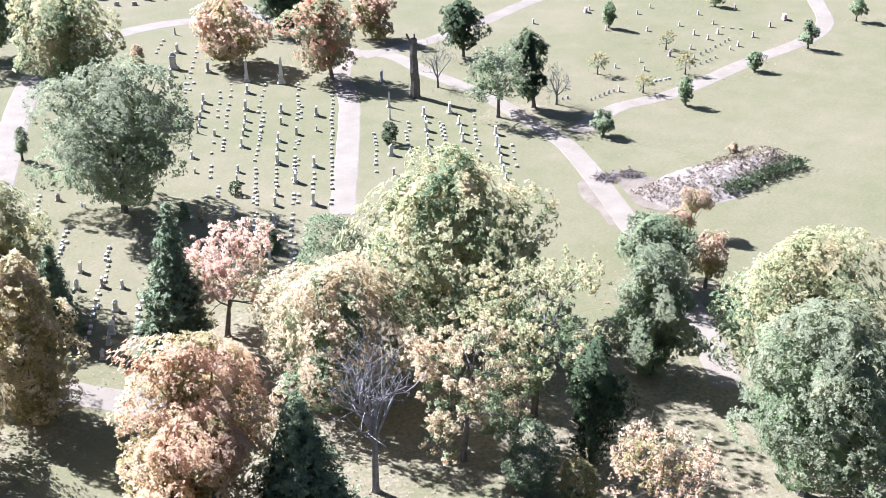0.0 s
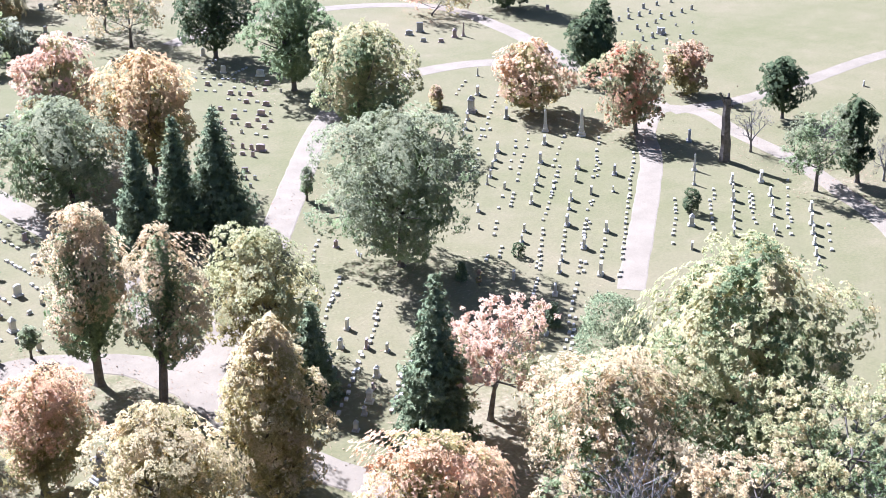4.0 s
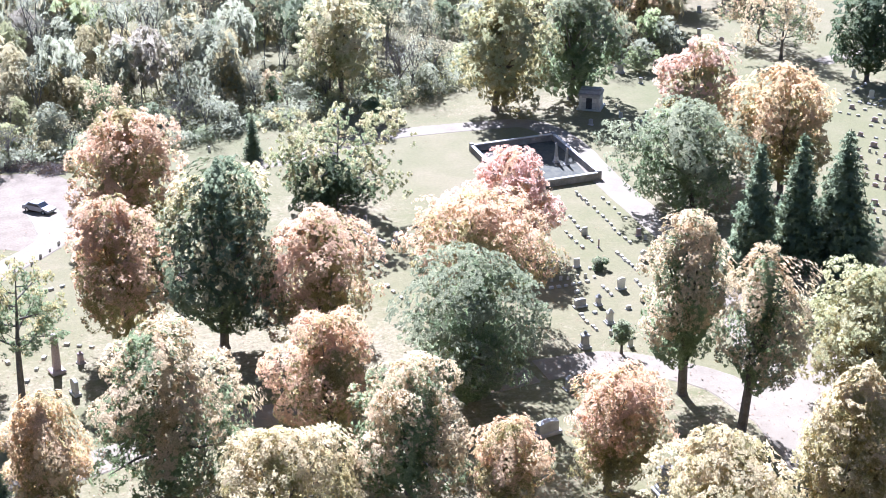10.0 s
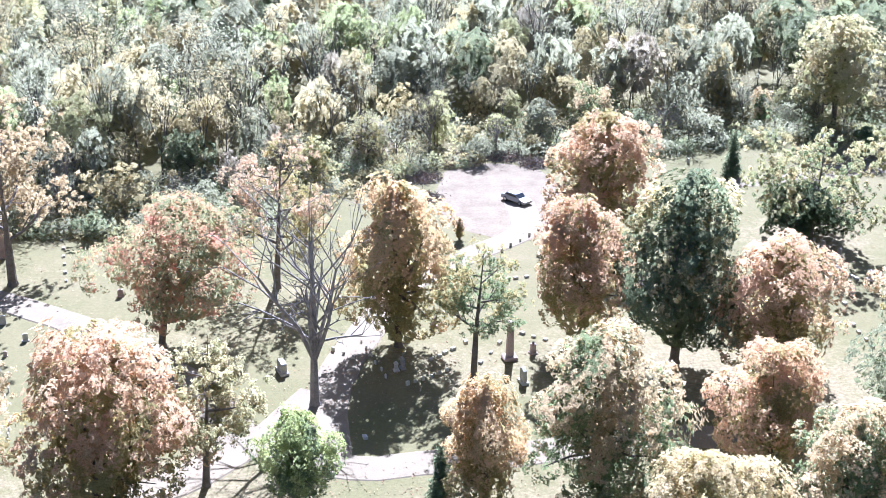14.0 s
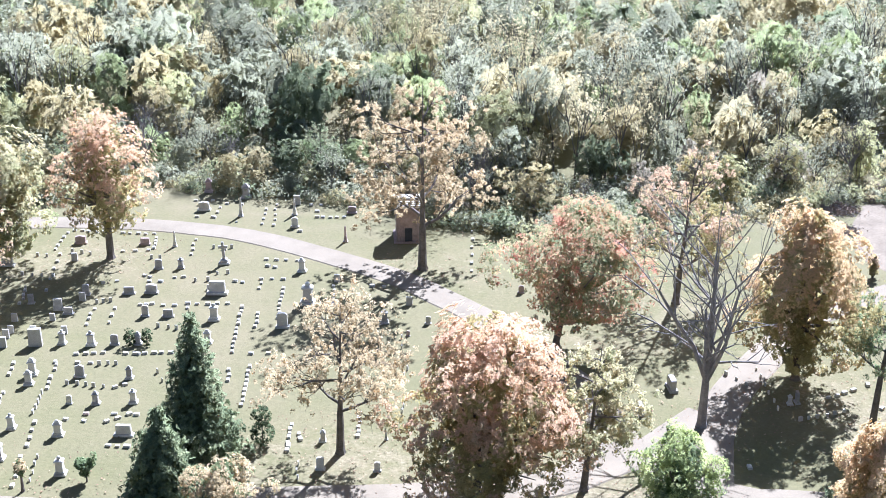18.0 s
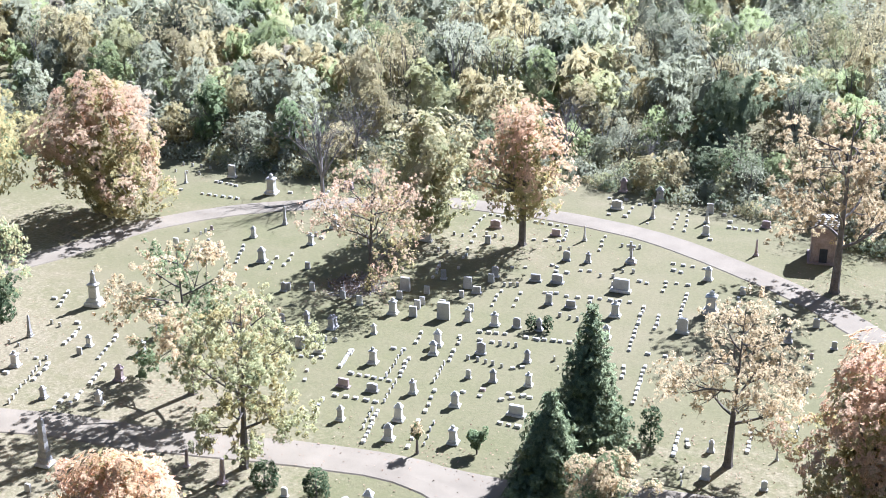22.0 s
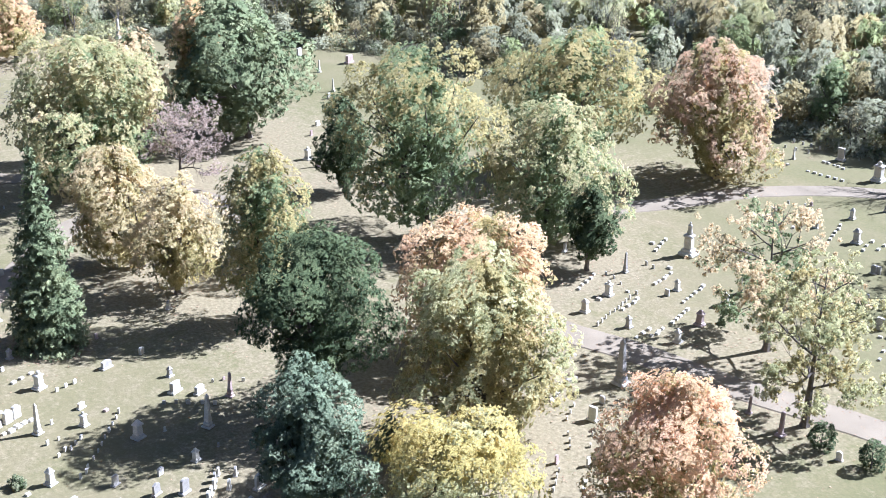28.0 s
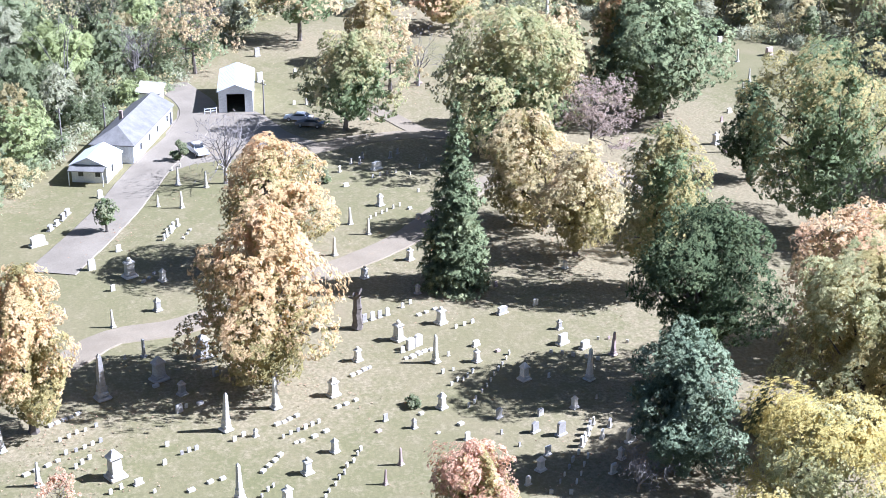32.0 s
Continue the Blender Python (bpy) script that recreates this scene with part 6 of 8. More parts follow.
stone_row("flat", -71.0, 84.7, -70.7, 85.6, 2)
stone_row("flat", -84.3, 59.6, -80.8, 57.0, 4)
stone("tab", 2, -88.5, 59.3, 120, 0.92)
stone_row("mark", -87.1, 58.7, -84.5, 56.3, 4)
stone("tab", 0, -86.6, 61.6, 120, 0.91)
stone_row("mark", -92.3, 63.4, -90.1, 61.8, 3)
stone_row("mark", -91.1, 65.2, -89.3, 63.8, 2)
stone_row("flat", -100.5, 67.8, -99.0, 65.9, 3)
stone_row("flat", -113.9, -18.9, -112.1, -21.4, 5)
stone_row("mark", -111.0, -17.2, -108.9, -20.4, 5)
stone_row("mark", -108.0, -16.6, -106.3, -19.6, 5)
stone_row("mark", -104.8, -17.5, -103.7, -18.7, 3)
stone_row("flat", -105.1, -20.5, -103.2, -23.2, 4)
stone("ped", 0, -101.3, -15.1, 120, 2.85)
stone("obel", 1, -116.8, -16.5, 120, 5.23)
stone("ped", 1, -119.9, -10.8, 120, 2.63)
stone("ped", 1, -116.2, -8.6, 120, 1.56)
stone("ped", 1, -124.3, -6.1, 120, 2.70)
stone("obel", 0, -108.0, -4.7, 120, 4.15)
stone("obel", 0, -111.5, 0.5, 120, 3.63)
stone("ped", 0, -113.0, 6.5, 120, 2.07)
stone("obel", 0, -101.2, -21.9, 120, 2.47)
stone("obel", 0, -108.0, -25.6, 120, 2.73)
stone("tab", 0, -125.5, -14.3, 120, 0.47)
stone("col", 1, -125.6, -12.3, 120, 2.16)
stone("flat", 0, -113.8, -6.9, 120, 0.58)
stone("mark", 1, -112.5, -9.0, 120, 0.96)
stone("mark", 0, -113.3, -8.3, 120, 0.51)
stone("mark", 1, -119.7, -4.9, 120, 1.13)
stone("flat", 0, -118.4, -11.2, 120, 0.33)
stone("mark", 0, -106.0, -10.4, 120, 0.62)
stone_row("mark", -104.2, -9.1, -104.9, -7.6, 3)
stone("mark", 0, -102.7, -10.7, 120, 0.60)
stone_row("mark", -99.3, -14.6, -98.5, -15.6, 2)
stone("block", 0, -99.7, -13.1, 120, 0.71)
stone("mark", 0, -98.0, -11.7, 120, 0.41)
stone("flat", 0, -97.6, -8.5, 120, 0.30)
stone_row("flat", -98.6, -6.6, -99.1, -5.6, 2)
stone("obel", 0, -95.3, -4.3, 120, 3.88)
stone("ped", 0, -94.0, -0.2, 120, 1.86)
stone("ped", 0, -106.3, -2.0, 120, 0.93)
stone_row("mark", -106.5, -3.1, -105.8, -4.1, 2)
stone_row("flat", -109.3, 2.3, -108.1, 0.3, 4)
stone_row("mark", -107.7, 4.4, -105.5, 0.5, 6)
stone_row("flat", -105.8, 4.7, -104.4, 2.3, 3)
stone_row("flat", -102.1, -0.0, -99.7, -1.9, 4)
stone("flat", 0, -104.2, 1.7, 120, 0.19)
stone("ped", 0, -101.9, 5.1, 120, 1.53)
stone("ped", 0, -98.6, 2.1, 120, 1.68)
stone_row("mark", -101.7, 7.6, -94.1, 3.1, 9)
stone_row("mark", -96.9, -1.3, -95.4, -2.3, 3)
stone("obel", 2, -98.4, 10.8, 120, 1.81)
stone("obel", 2, -95.3, 8.8, 120, 1.66)
stone_row("flat", -118.2, 11.1, -116.9, 9.1, 4)
stone_row("flat", -111.4, 8.6, -110.3, 6.7, 3)
stone("tab", 1, -106.8, 10.8, 120, 0.82)
stone("ped", 1, -104.9, 13.3, 120, 1.07)
stone("flat", 2, -104.8, 9.8, 120, 0.25)
stone("flat", 0, -107.4, 14.5, 120, 0.26)
stone("ped", 0, -142.1, 14.3, 120, 1.65)
stone("ped", 0, -124.4, 15.3, 120, 2.35)
stone("ped", 0, -120.3, 10.1, 120, 1.69)
stone("tab", 0, -121.3, 15.2, 120, 0.82)
stone("mark", 0, -121.9, 16.2, 120, 1.44)
stone("mark", 0, -122.6, 17.2, 120, 1.38)
stone("obel", 0, -118.2, 18.2, 120, 3.36)
stone("tab", 0, -119.5, 19.9, 120, 0.55)
stone("ped", 0, -117.6, 22.6, 120, 1.62)
stone("block", 0, -121.3, 23.4, 120, 0.83)
stone("ped", 0, -127.7, 20.8, 120, 2.05)
stone_row("flat", -131.5, 20.8, -130.3, 18.7, 3)
stone_row("flat", -121.2, 18.3, -119.7, 15.2, 5)
stone_row("tab", -129.7, 12.5, -131.0, 15.2, 4)
stone("tab", 0, -132.7, 17.3, 120, 0.65)
stone("ped", 1, -136.3, 19.8, 120, 1.32)
stone("mark", 0, -133.6, 18.4, 120, 0.58)
stone("block", 1, -128.9, 28.3, 120, 1.08)
stone_row("mark", -126.2, 22.3, -127.1, 24.3, 3)
stone("mark", 0, -130.4, 32.7, 120, 0.87)
stone_row("mark", -116.2, 19.6, -115.5, 18.5, 2)
stone_row("mark", -115.1, 21.5, -113.5, 20.2, 3)
stone_row("mark", -113.6, 19.6, -112.8, 18.8, 2)
stone_row("mark", -118.5, 26.5, -110.6, 21.6, 8)
stone("ped", 0, -112.6, 26.5, 120, 1.98)
stone("flat", 2, -119.5, 25.4, 120, 0.27)
stone("ped", 0, -108.3, 16.8, 120, 1.73)
stone_row("mark", -109.3, 20.5, -108.0, 19.6, 3)
stone("flat", 0, -104.6, 17.9, 120, 0.32)
stone("flat", 0, -103.4, 15.4, 120, 0.19)
stone("tab", 0, -101.7, 17.9, 120, 0.93)
stone("tab", 1, -105.2, 21.9, 120, 1.14)
stone("tab", 1, -102.1, 21.4, 120, 0.50)
stone("tab", 1, -101.8, 24.7, 120, 1.25)
stone("mark", 1, -104.9, 26.1, 120, 0.83)
stone("tab", 1, -100.8, 27.0, 120, 1.56)
stone("ped", 0, -105.7, 29.9, 120, 1.41)
stone("tab", 1, -107.2, 32.7, 120, 0.46)
stone_row("tab", -102.3, 30.7, -98.3, 28.3, 5)
stone_row("tab", -101.4, 32.1, -99.5, 30.7, 2)
stone("tab", 0, -98.2, 33.2, 120, 1.55)
stone("ped", 0, -95.4, 31.3, 120, 1.34)
stone("tab", 0, -93.1, 29.7, 120, 1.08)
stone("ped", 0, -94.9, 23.3, 120, 1.45)
stone("tab", 0, -97.4, 24.7, 120, 1.04)
stone("tab", 0, -92.7, 21.5, 120, 0.95)
stone("tab", 1, -99.5, 22.5, 120, 0.49)
stone_row("mark", -96.9, 27.5, -92.4, 24.4, 5)
stone_row("mark", -96.2, 28.3, -92.1, 26.0, 4)
stone_row("mark", -90.4, 24.9, -90.8, 23.1, 2)
stone("obel", 0, -111.3, 33.2, 120, 3.75)
stone("obel", 2, -116.3, 37.5, 120, 2.92)
stone("block", 0, -120.0, 32.9, 120, 1.38)
stone("block", 0, -118.5, 35.0, 120, 1.10)
stone_row("mark", -118.1, 31.0, -115.4, 35.6, 5)
stone_row("mark", -120.1, 37.1, -118.7, 39.9, 2)
stone("ped", 1, -123.7, 33.6, 120, 1.20)
stone("tab", 0, -112.6, 29.2, 120, 0.53)
stone_row("mark", -188.7, -6.1, -187.1, -7.4, 2)
stone("mark", 2, -120.1, 38.3, 120, 0.42)
stone("obel", 0, -133.7, -15.6, 120, 2.24)
stone("ped", 0, -147.9, -13.7, 120, 2.54)
stone("ped", 0, -145.9, -9.8, 120, 1.64)
stone("ped", 1, -137.3, -10.6, 120, 1.58)
stone("mark", 0, -144.0, -15.7, 120, 0.81)
stone("mark", 0, -151.0, -18.3, 120, 1.36)
stone("tab", 0, -156.5, -15.1, 120, 1.01)
stone("obel", 0, -137.8, -21.0, 120, 1.07)
stone("obel", 0, -180.4, -6.8, 120, 2.84)
stone("obel", 0, -178.7, -2.9, 120, 2.57)
stone("obel", 0, -172.0, -9.8, 120, 1.75)
stone("obel", 0, -170.9, -6.6, 120, 2.49)
stone_row("tab", -164.1, -7.4, -159.3, -9.4, 5)
stone_row("flat", -162.1, -5.8, -159.4, -6.8, 3)
stone("tab", 0, -177.2, -17.7, 120, 1.27)
stone_row("block", -171.2, -21.9, -165.6, -23.9, 4)
stone("block", 0, -160.4, -25.2, 120, 1.56)
stone_row("tab", -186.3, 0.0, -188.7, 1.0, 2)
stone("obel", 0, -160.4, 15.3, 120, 2.51)
stone("obel", 0, -156.3, 17.1, 120, 2.39)
stone("obel", 0, -150.0, 11.7, 120, 2.47)
stone("ped", 0, -166.7, 20.4, 120, 1.76)
stone_row("mark", -166.0, 22.9, -161.8, 18.2, 6)
stone("flat", 0, -164.6, 24.2, 120, 0.67)
stone("mark", 2, -160.1, 24.5, 120, 0.98)
stone("ped", 0, -146.7, 20.8, 120, 1.69)
stone("block", 0, -182.0, 22.5, 120, 1.51)
stone_row("tab", -181.8, 16.8, -185.3, 19.0, 2)
stone_row("tab", -185.1, 20.3, -187.7, 21.1, 2)
stone_row("tab", -186.9, 25.4, -188.8, 27.0, 2)
stone("block", 0, -175.4, 16.9, 120, 0.69)
stone_row("mark", -178.3, 21.3, -180.2, 25.0, 4)
stone_row("mark", -178.6, 26.9, -184.5, 30.6, 3)
stone("mark", 2, -171.1, 26.7, 120, 0.51)
stone_row("flat", -145.9, -12.0, -148.2, -10.7, 3)
stone("ped", 0, -140.4, 39.3, 120, 1.15)
stone_row("flat", -119.9, 16.0, -120.9, 17.6, 3)
stone("tab", 2, -136.6, 29.5, 120, 0.70)
stone("tab", 0, -132.5, 90.4, 120, 1.19)
stone("obel", 0, -232.3, 101.7, 120, 2.56)
stone("block", 2, -235.8, 109.8, 120, 1.82)
stone("obel", 0, -218.4, 98.0, 120, 2.55)
stone("mark", 0, -214.3, 95.2, 120, 1.05)
stone("block", 0, -200.2, 86.4, 120, 0.99)
stone("tab", 2, -195.4, 83.0, 120, 0.97)
stone("ped", 0, -184.2, 77.3, 120, 2.03)
stone("obel", 2, -180.1, 77.2, 120, 2.73)
stone("ped", 0, -166.4, 97.6, 120, 1.99)
stone("obel", 0, -277.8, 76.4, 120, 4.57)
stone("mark", 0, -245.7, 103.5, 120, 1.73)
stone("tab", 0, -216.7, 84.1, 120, 1.05)
stone_row("tab", -238.2, 20.5, -226.7, 29.3, 4)
stone("col", 2, -227.9, 37.8, 120, 3.47)
stone("mark", 2, -238.9, 16.6, 120, 0.86)
stone("col", 0, -237.9, 22.1, 120, 1.62)
stone("tab", 0, -234.2, 9.7, 120, 1.79)
stone("tab", 1, -252.8, 10.8, 120, 1.68)
stone("tab", 0, -218.1, 16.5, 120, 1.31)
stone("tab", 0, -218.5, 14.2, 120, 0.71)
stone_row("flat", -206.1, 26.8, -207.4, 25.2, 2)

tagged(new("low_grave_markers", joined("low_grave_markers", low_verts, low_faces, STONES[0])), "rows of low pale stone grave markers in grass", "grave markers", kind="stuff")


# ---- woods ----
# the woods' near edge round the graveyard: heading in degrees from +x, and distance
EDGE = [(62, 246), (67, 239), (70, 226), (74, 221), (79, 210), (84, 208), (88, 202), (92, 195), (95, 182), (97, 176), (101, 176), (104, 179), (107, 184),
        (109, 191), (115, 197), (119, 205), (123, 201), (128, 202), (133, 211), (136, 221), (141, 227), (148, 247), (154, 269), (163, 289), (170, 298),
        (176, 300), (179, 262), (181, 240), (183, 226), (186, 205), (189, 186), (193, 166), (197, 150)]
EDGE_A, EDGE_R = np.array(EDGE, float).T
wood_rng = np.random.default_rng(11)


WOOD_LEAVES = [
    foliage("wood_grey_green", [(0.226, 0.236, 0.150), (0.281, 0.293, 0.185), (0.310, 0.320, 0.204)], 0.5, 0.02, 1.42, 7.0, 0.63),
    foliage("wood_olive", [(0.287, 0.257, 0.125), (0.352, 0.313, 0.153), (0.380, 0.338, 0.175)], 0.5, 0.02, 1.42, 7.0, 0.63),
    foliage("wood_yellow_green", [(0.289, 0.299, 0.136), (0.360, 0.364, 0.175), (0.394, 0.388, 0.198)], 0.5, 0.02, 1.42, 7.0, 0.63),
    foliage("wood_tan", [(0.316, 0.282, 0.149), (0.370, 0.333, 0.176), (0.398, 0.359, 0.193)], 0.5, 0.02, 1.42, 7.0, 0.63),
    foliage("wood_dark", [(0.142, 0.173, 0.093), (0.191, 0.222, 0.116), (0.215, 0.243, 0.129)], 0.5, 0.02, 1.42, 7.0, 0.63),
    foliage("wood_green", [(0.214, 0.257, 0.112), (0.272, 0.313, 0.136), (0.297, 0.333, 0.152)], 0.5, 0.02, 1.42, 7.0, 0.63),
    foliage("wood_grey", [(0.262, 0.242, 0.168), (0.314, 0.287, 0.202), (0.337, 0.307, 0.217)], 0.5, 0.02, 1.42, 7.0, 0.63),
]
WOOD_BARK = speckled("woodland_bark", (0.11, 0.10, 0.09), (0.21, 0.19, 0.17), 1.5, 0.95, 12.0, 0.05)


def wood_patch(rng, n_cards, n_lobes):
    """A tree of the woods, one unit high and about one wide: leaf triangles and trunk segments."""
    lc, ls = lobes_crown(rng, 1.0, 0.35 if n_cards < 600 else 0.1, 0.46, (0, 0), n_lobes)
    size = 0.066 * math.sqrt(1300 / n_cards)
    ls = ls * 1.25
    base = 0.3 if n_cards < 600 else 0.08
    puffs.clear()
    leaf = np.concatenate([crown_cards(rng, lc, ls, int(n_cards * 0.75), size, 0.9, 1.2, False, 0.0, (0.02, 0.05), 8), billow_cards(rng, 0.94, base, 0.34, (0, 0), n_cards // 4, size * 1.3, 1.2, False, 0.3)])
    segs = [(0, 0, -0.02, 0.01, 0, 0.4, 0.014, 0.010)]
    for c in lc[:4]:
        segs.append((0.01, 0, 0.3, *c, 0.008, 0.003))
    return leaf, tubes(segs, 3), unit((leaf.mean(1) - (0, 0, 0.5)) * 0.8 + (0, 0.3, 0.6))


def bare_patch(rng, n):
    segs, tips = [], []
    segs.append((0, 0, -0.02, 0.01, 0, 0.35, 0.014, 0.011))
    for i in range(4):
        a = i * 2.4
        branch(rng, segs, np.array([0.01, 0, 0.3]), unit(np.array([math.cos(a) * 0.35, math.sin(a) * 0.35, 1.0])), 0.56, 0.009, 1, 0.6, tips)
    tp = np.array(tips)
    c = tp[rng.integers(0, len(tp), n)] + rng.normal(size=(n, 3)) * 0.06
    out = unit(c - (0, 0, 0.55)) + (0, 0, 0.5)
    return cards(rng, c, unit(out + rng.normal(size=(n, 3)) * 0.4), 0.031), tubes(segs, 3), unit(unit(out) * 0.35 + (0, 0.3, 0.7))


def woods():
    rng = wood_rng
    levels = [[wood_patch(rng, n, k) for _ in range(5)] for n, k in ((1100, 17), (460, 14), (220, 11))]
    sticks = [bare_patch(rng, n) for n in (110, 480, 600, 680, 560)]
    chance = np.array([0.40, 0.15, 0.09, 0.09, 0.12, 0.13, 0.02])
    leaf, leaf_mat, wood, tufts = [], [], [], []
    a = EDGE_A[0] - 4
    spots = []
    r_in = 2.0
    while r_in < 170:
        gap = 5.4 + r_in * 0.012
        edge_mean = 205
        da = math.degrees(gap / (edge_mean + r_in))
        for h in np.arange(EDGE_A[0] - 3, EDGE_A[-1] + 3, da):
            hh = h + rng.uniform(-0.5, 0.5) * da
            rr = float(np.interp(hh, EDGE_A, EDGE_R)) + r_in + rng.uniform(-0.5, 0.5) * gap
            if rr > 352:
                continue
            spots.append((hh, rr, r_in))
        r_in += gap
    for hh, rr, deep in spots:
        x, y = rr * math.cos(radians(hh)), rr * math.sin(radians(hh))
        lvl = 0 if deep < 24 else (1 if deep < 70 else 2)
        tall = rng.uniform(6.5, 14) + (2.5 if deep > 15 else 0) + 3.0 * noise.noise(Vector((x * 0.03, y * 0.03, 3.0)))
        tall *= min(1.0, (0.36 if 60 < hh < 130 else 0.5) + deep / 42) * rng.uniform(0.8, 1.1)
        drift = noise.noise(Vector((x * 0.02, y * 0.02, 7.0)))
        stick = deep < 130 and rng.random() < (0.5 if 60 < hh < 112 else (0.1 if hh > 179 else 0.22)) + 0.3 * drift
        if stick:
            tall *= 1.12
        wide = tall * rng.uniform(0.62, 0.95) * (1.5 if deep < 8 else 1.0)
        l, w, soft = (sticks if stick else levels[lvl])[rng.integers(0, 5)]
        t = rng.uniform(0, 6.28)
        rot = np.array([[math.cos(t), -math.sin(t), 0], [math.sin(t), math.cos(t), 0], [0, 0, 1]])
        s = np.array([wide, wide, tall])
        leaf.append((l @ rot.T) * s + (x, y, 0))
        tufts.append(soft @ rot.T)
        p = chance * np.exp(drift * np.array([0.5, -0.5, 1.2, -1.5, 1.0, 1.5, -2.0]))
        if 152 < hh <= 179:
            p = p * (1, 1.2, 1.4, 1.3, 0.35, 0.6, 1)
        if hh > 179:
            p = p * (0.5, 0.5, 0.2, 0.7, 6.0, 1.6, 0.2)
        m = rng.choice(7, p=p / p.sum()) if not stick else rng.choice([0, 0, 1, 3])
        leaf_mat.append(np.full(len(l), m))
        if lvl < 1 or (stick and deep < 75):
            wood.append((w @ rot.T) * s + (x, y, 0))
    me = mesh_of("woods", np.concatenate(leaf), 3, WOOD_LEAVES, np.concatenate(leaf_mat), np.concatenate(tufts))
    tagged(new("woods", me), "dense mixed autumn woodland behind the graveyard", "woods", kind="stuff")
    me = mesh_of("woodland_trunks", np.concatenate(wood), 4, [WOOD_BARK])
    tagged(new("woodland_trunks", me), "thin grey trunks and limbs among the woods", "trunks", kind="stuff")


woods()


def edge_trees():
    """The single trees that stand out in front of the woods."""
    rng = random.Random(17)
    h = EDGE_A[0] + 1
    while h < EDGE_A[-1]:
        rr = float(np.interp(h, EDGE_A, EDGE_R)) + rng.uniform(3, 9)
        x, y = rr * math.cos(radians(h)), rr * math.sin(radians(h))
        thin = 60 < h < 130
        kind = rng.choice(("sparse", "sparse", "bare", "bare", "oak") if thin else ("oak", "oak", "oak", "sparse", "bare"))
        hue = rng.choice(("greygreen", "greygreen", "green", "olive", "yellowgreen", "tan"))
        if h > 178:
            hue = rng.choice(("green", "dark", "olive"))
        tall = rng.uniform(6, 11) if thin else rng.uniform(7, 13)
        plant(kind, "grey" if kind == "bare" else hue, x, y, tall, tall * 0.2, tall * rng.uniform(0.26, 0.38), density=0.7)
        h += rng.uniform(2.2, 4.2)


edge_trees()


def undergrowth():
    """Low brush along the woods' edge."""
    rng = np.random.default_rng(21)
    out, mats, tufts = [], [], []
    for h in np.arange(EDGE_A[0], EDGE_A[-1], 0.5):
        for k in range(6):
            deep = rng.uniform(-1.5, 5) if k < 3 else rng.uniform(4, 24)
            rr = float(np.interp(h, EDGE_A, EDGE_R)) + deep
            hh = h + rng.uniform(-0.3, 0.3)
            r = rng.uniform(0.8, 2.4) * (1.0 if k < 3 else 1.4)
            n = int(75 * r)
            d = unit(rng.normal(size=(n, 3)))
            d[:, 2] = np.abs(d[:, 2])
            c = d * r * rng.uniform(0.7, 1.1, (n, 1)) * (1.3, 1.3, 1.1) + (rr * math.cos(radians(hh)), rr * math.sin(radians(hh)), 0)
            out.append(cards(rng, c, unit(d + rng.normal(size=(n, 3)) * 0.5), 0.5))
            tufts.append(unit(d * 0.8 + (0, 0.2, 0.6)))
            mats.append(np.full(n, rng.choice(4, p=[0.2, 0.48, 0.16, 0.16] if h < 178 else [0.05, 0.2, 0.1, 0.65])))
    me = mesh_of("undergrowth", np.concatenate(out), 3, [WOOD_LEAVES[i] for i in (2, 0, 1, 4)], np.concatenate(mats), np.concatenate(tufts))
    tagged(new("undergrowth", me), "tangled green brush along the edge of the woods", "undergrowth", kind="stuff")


undergrowth()


# ---- fallen leaves ----
def litter_on_lawn():
    """How thick the litter lies at each corner of the lawn's mesh: by the crowns above it."""
    me = lawn.data
    co = np.empty(len(me.vertices) * 3, np.float32)
    me.vertices.foreach_get("co", co)
    co = co.reshape(-1, 3)
    thick = np.zeros(len(co), np.float32)
    for x, y, r in crown_spots:
        d2 = (co[:, 0] - x) ** 2 + (co[:, 1] - y) ** 2
        thick += 0.29 * np.exp(-d2 / (2 * (1.15 * r) ** 2))
    # the drier, browner south-west lawn
    west = np.clip((-co[:, 0] - 55) / 40, 0, 1) * np.clip((125 - co[:, 1]) / 40, 0, 1)
    thick += 0.24 * west
    me.attributes.new("litter", "FLOAT", "POINT").data.foreach_set("value", np.minimum(thick, 0.62))


litter_on_lawn()
LITTER = foliage("fallen_leaf", [(0.20, 0.12, 0.07), (0.36, 0.23, 0.13), (0.52, 0.38, 0.22)], 0.1, 0.1, 0.9)


def fallen_leaves():
    rng = np.random.default_rng(31)
    out = []
    for ob in list(scene.objects):
        if ob.name.split(".")[0] == "tree" and ob.parent is None:
            p = ob.matrix_world.translation
            n = 300
            d = rng.normal(size=(n, 2)) * 5.0
            c = np.stack([p.x + d[:, 0], p.y + d[:, 1], np.full(n, 0.05) + rng.uniform(0.03, 0.12, n)], 1)
            out.append(cards(rng, c, unit(rng.normal(size=(n, 3)) * 0.25 + (0, 0, 1)), 0.2))
    tagged(new("fallen_leaves", mesh_of("fallen_leaves", np.concatenate(out), 3, [LITTER])), "brown fallen leaves scattered over the grass", "fallen leaves", kind="stuff")


fallen_leaves()


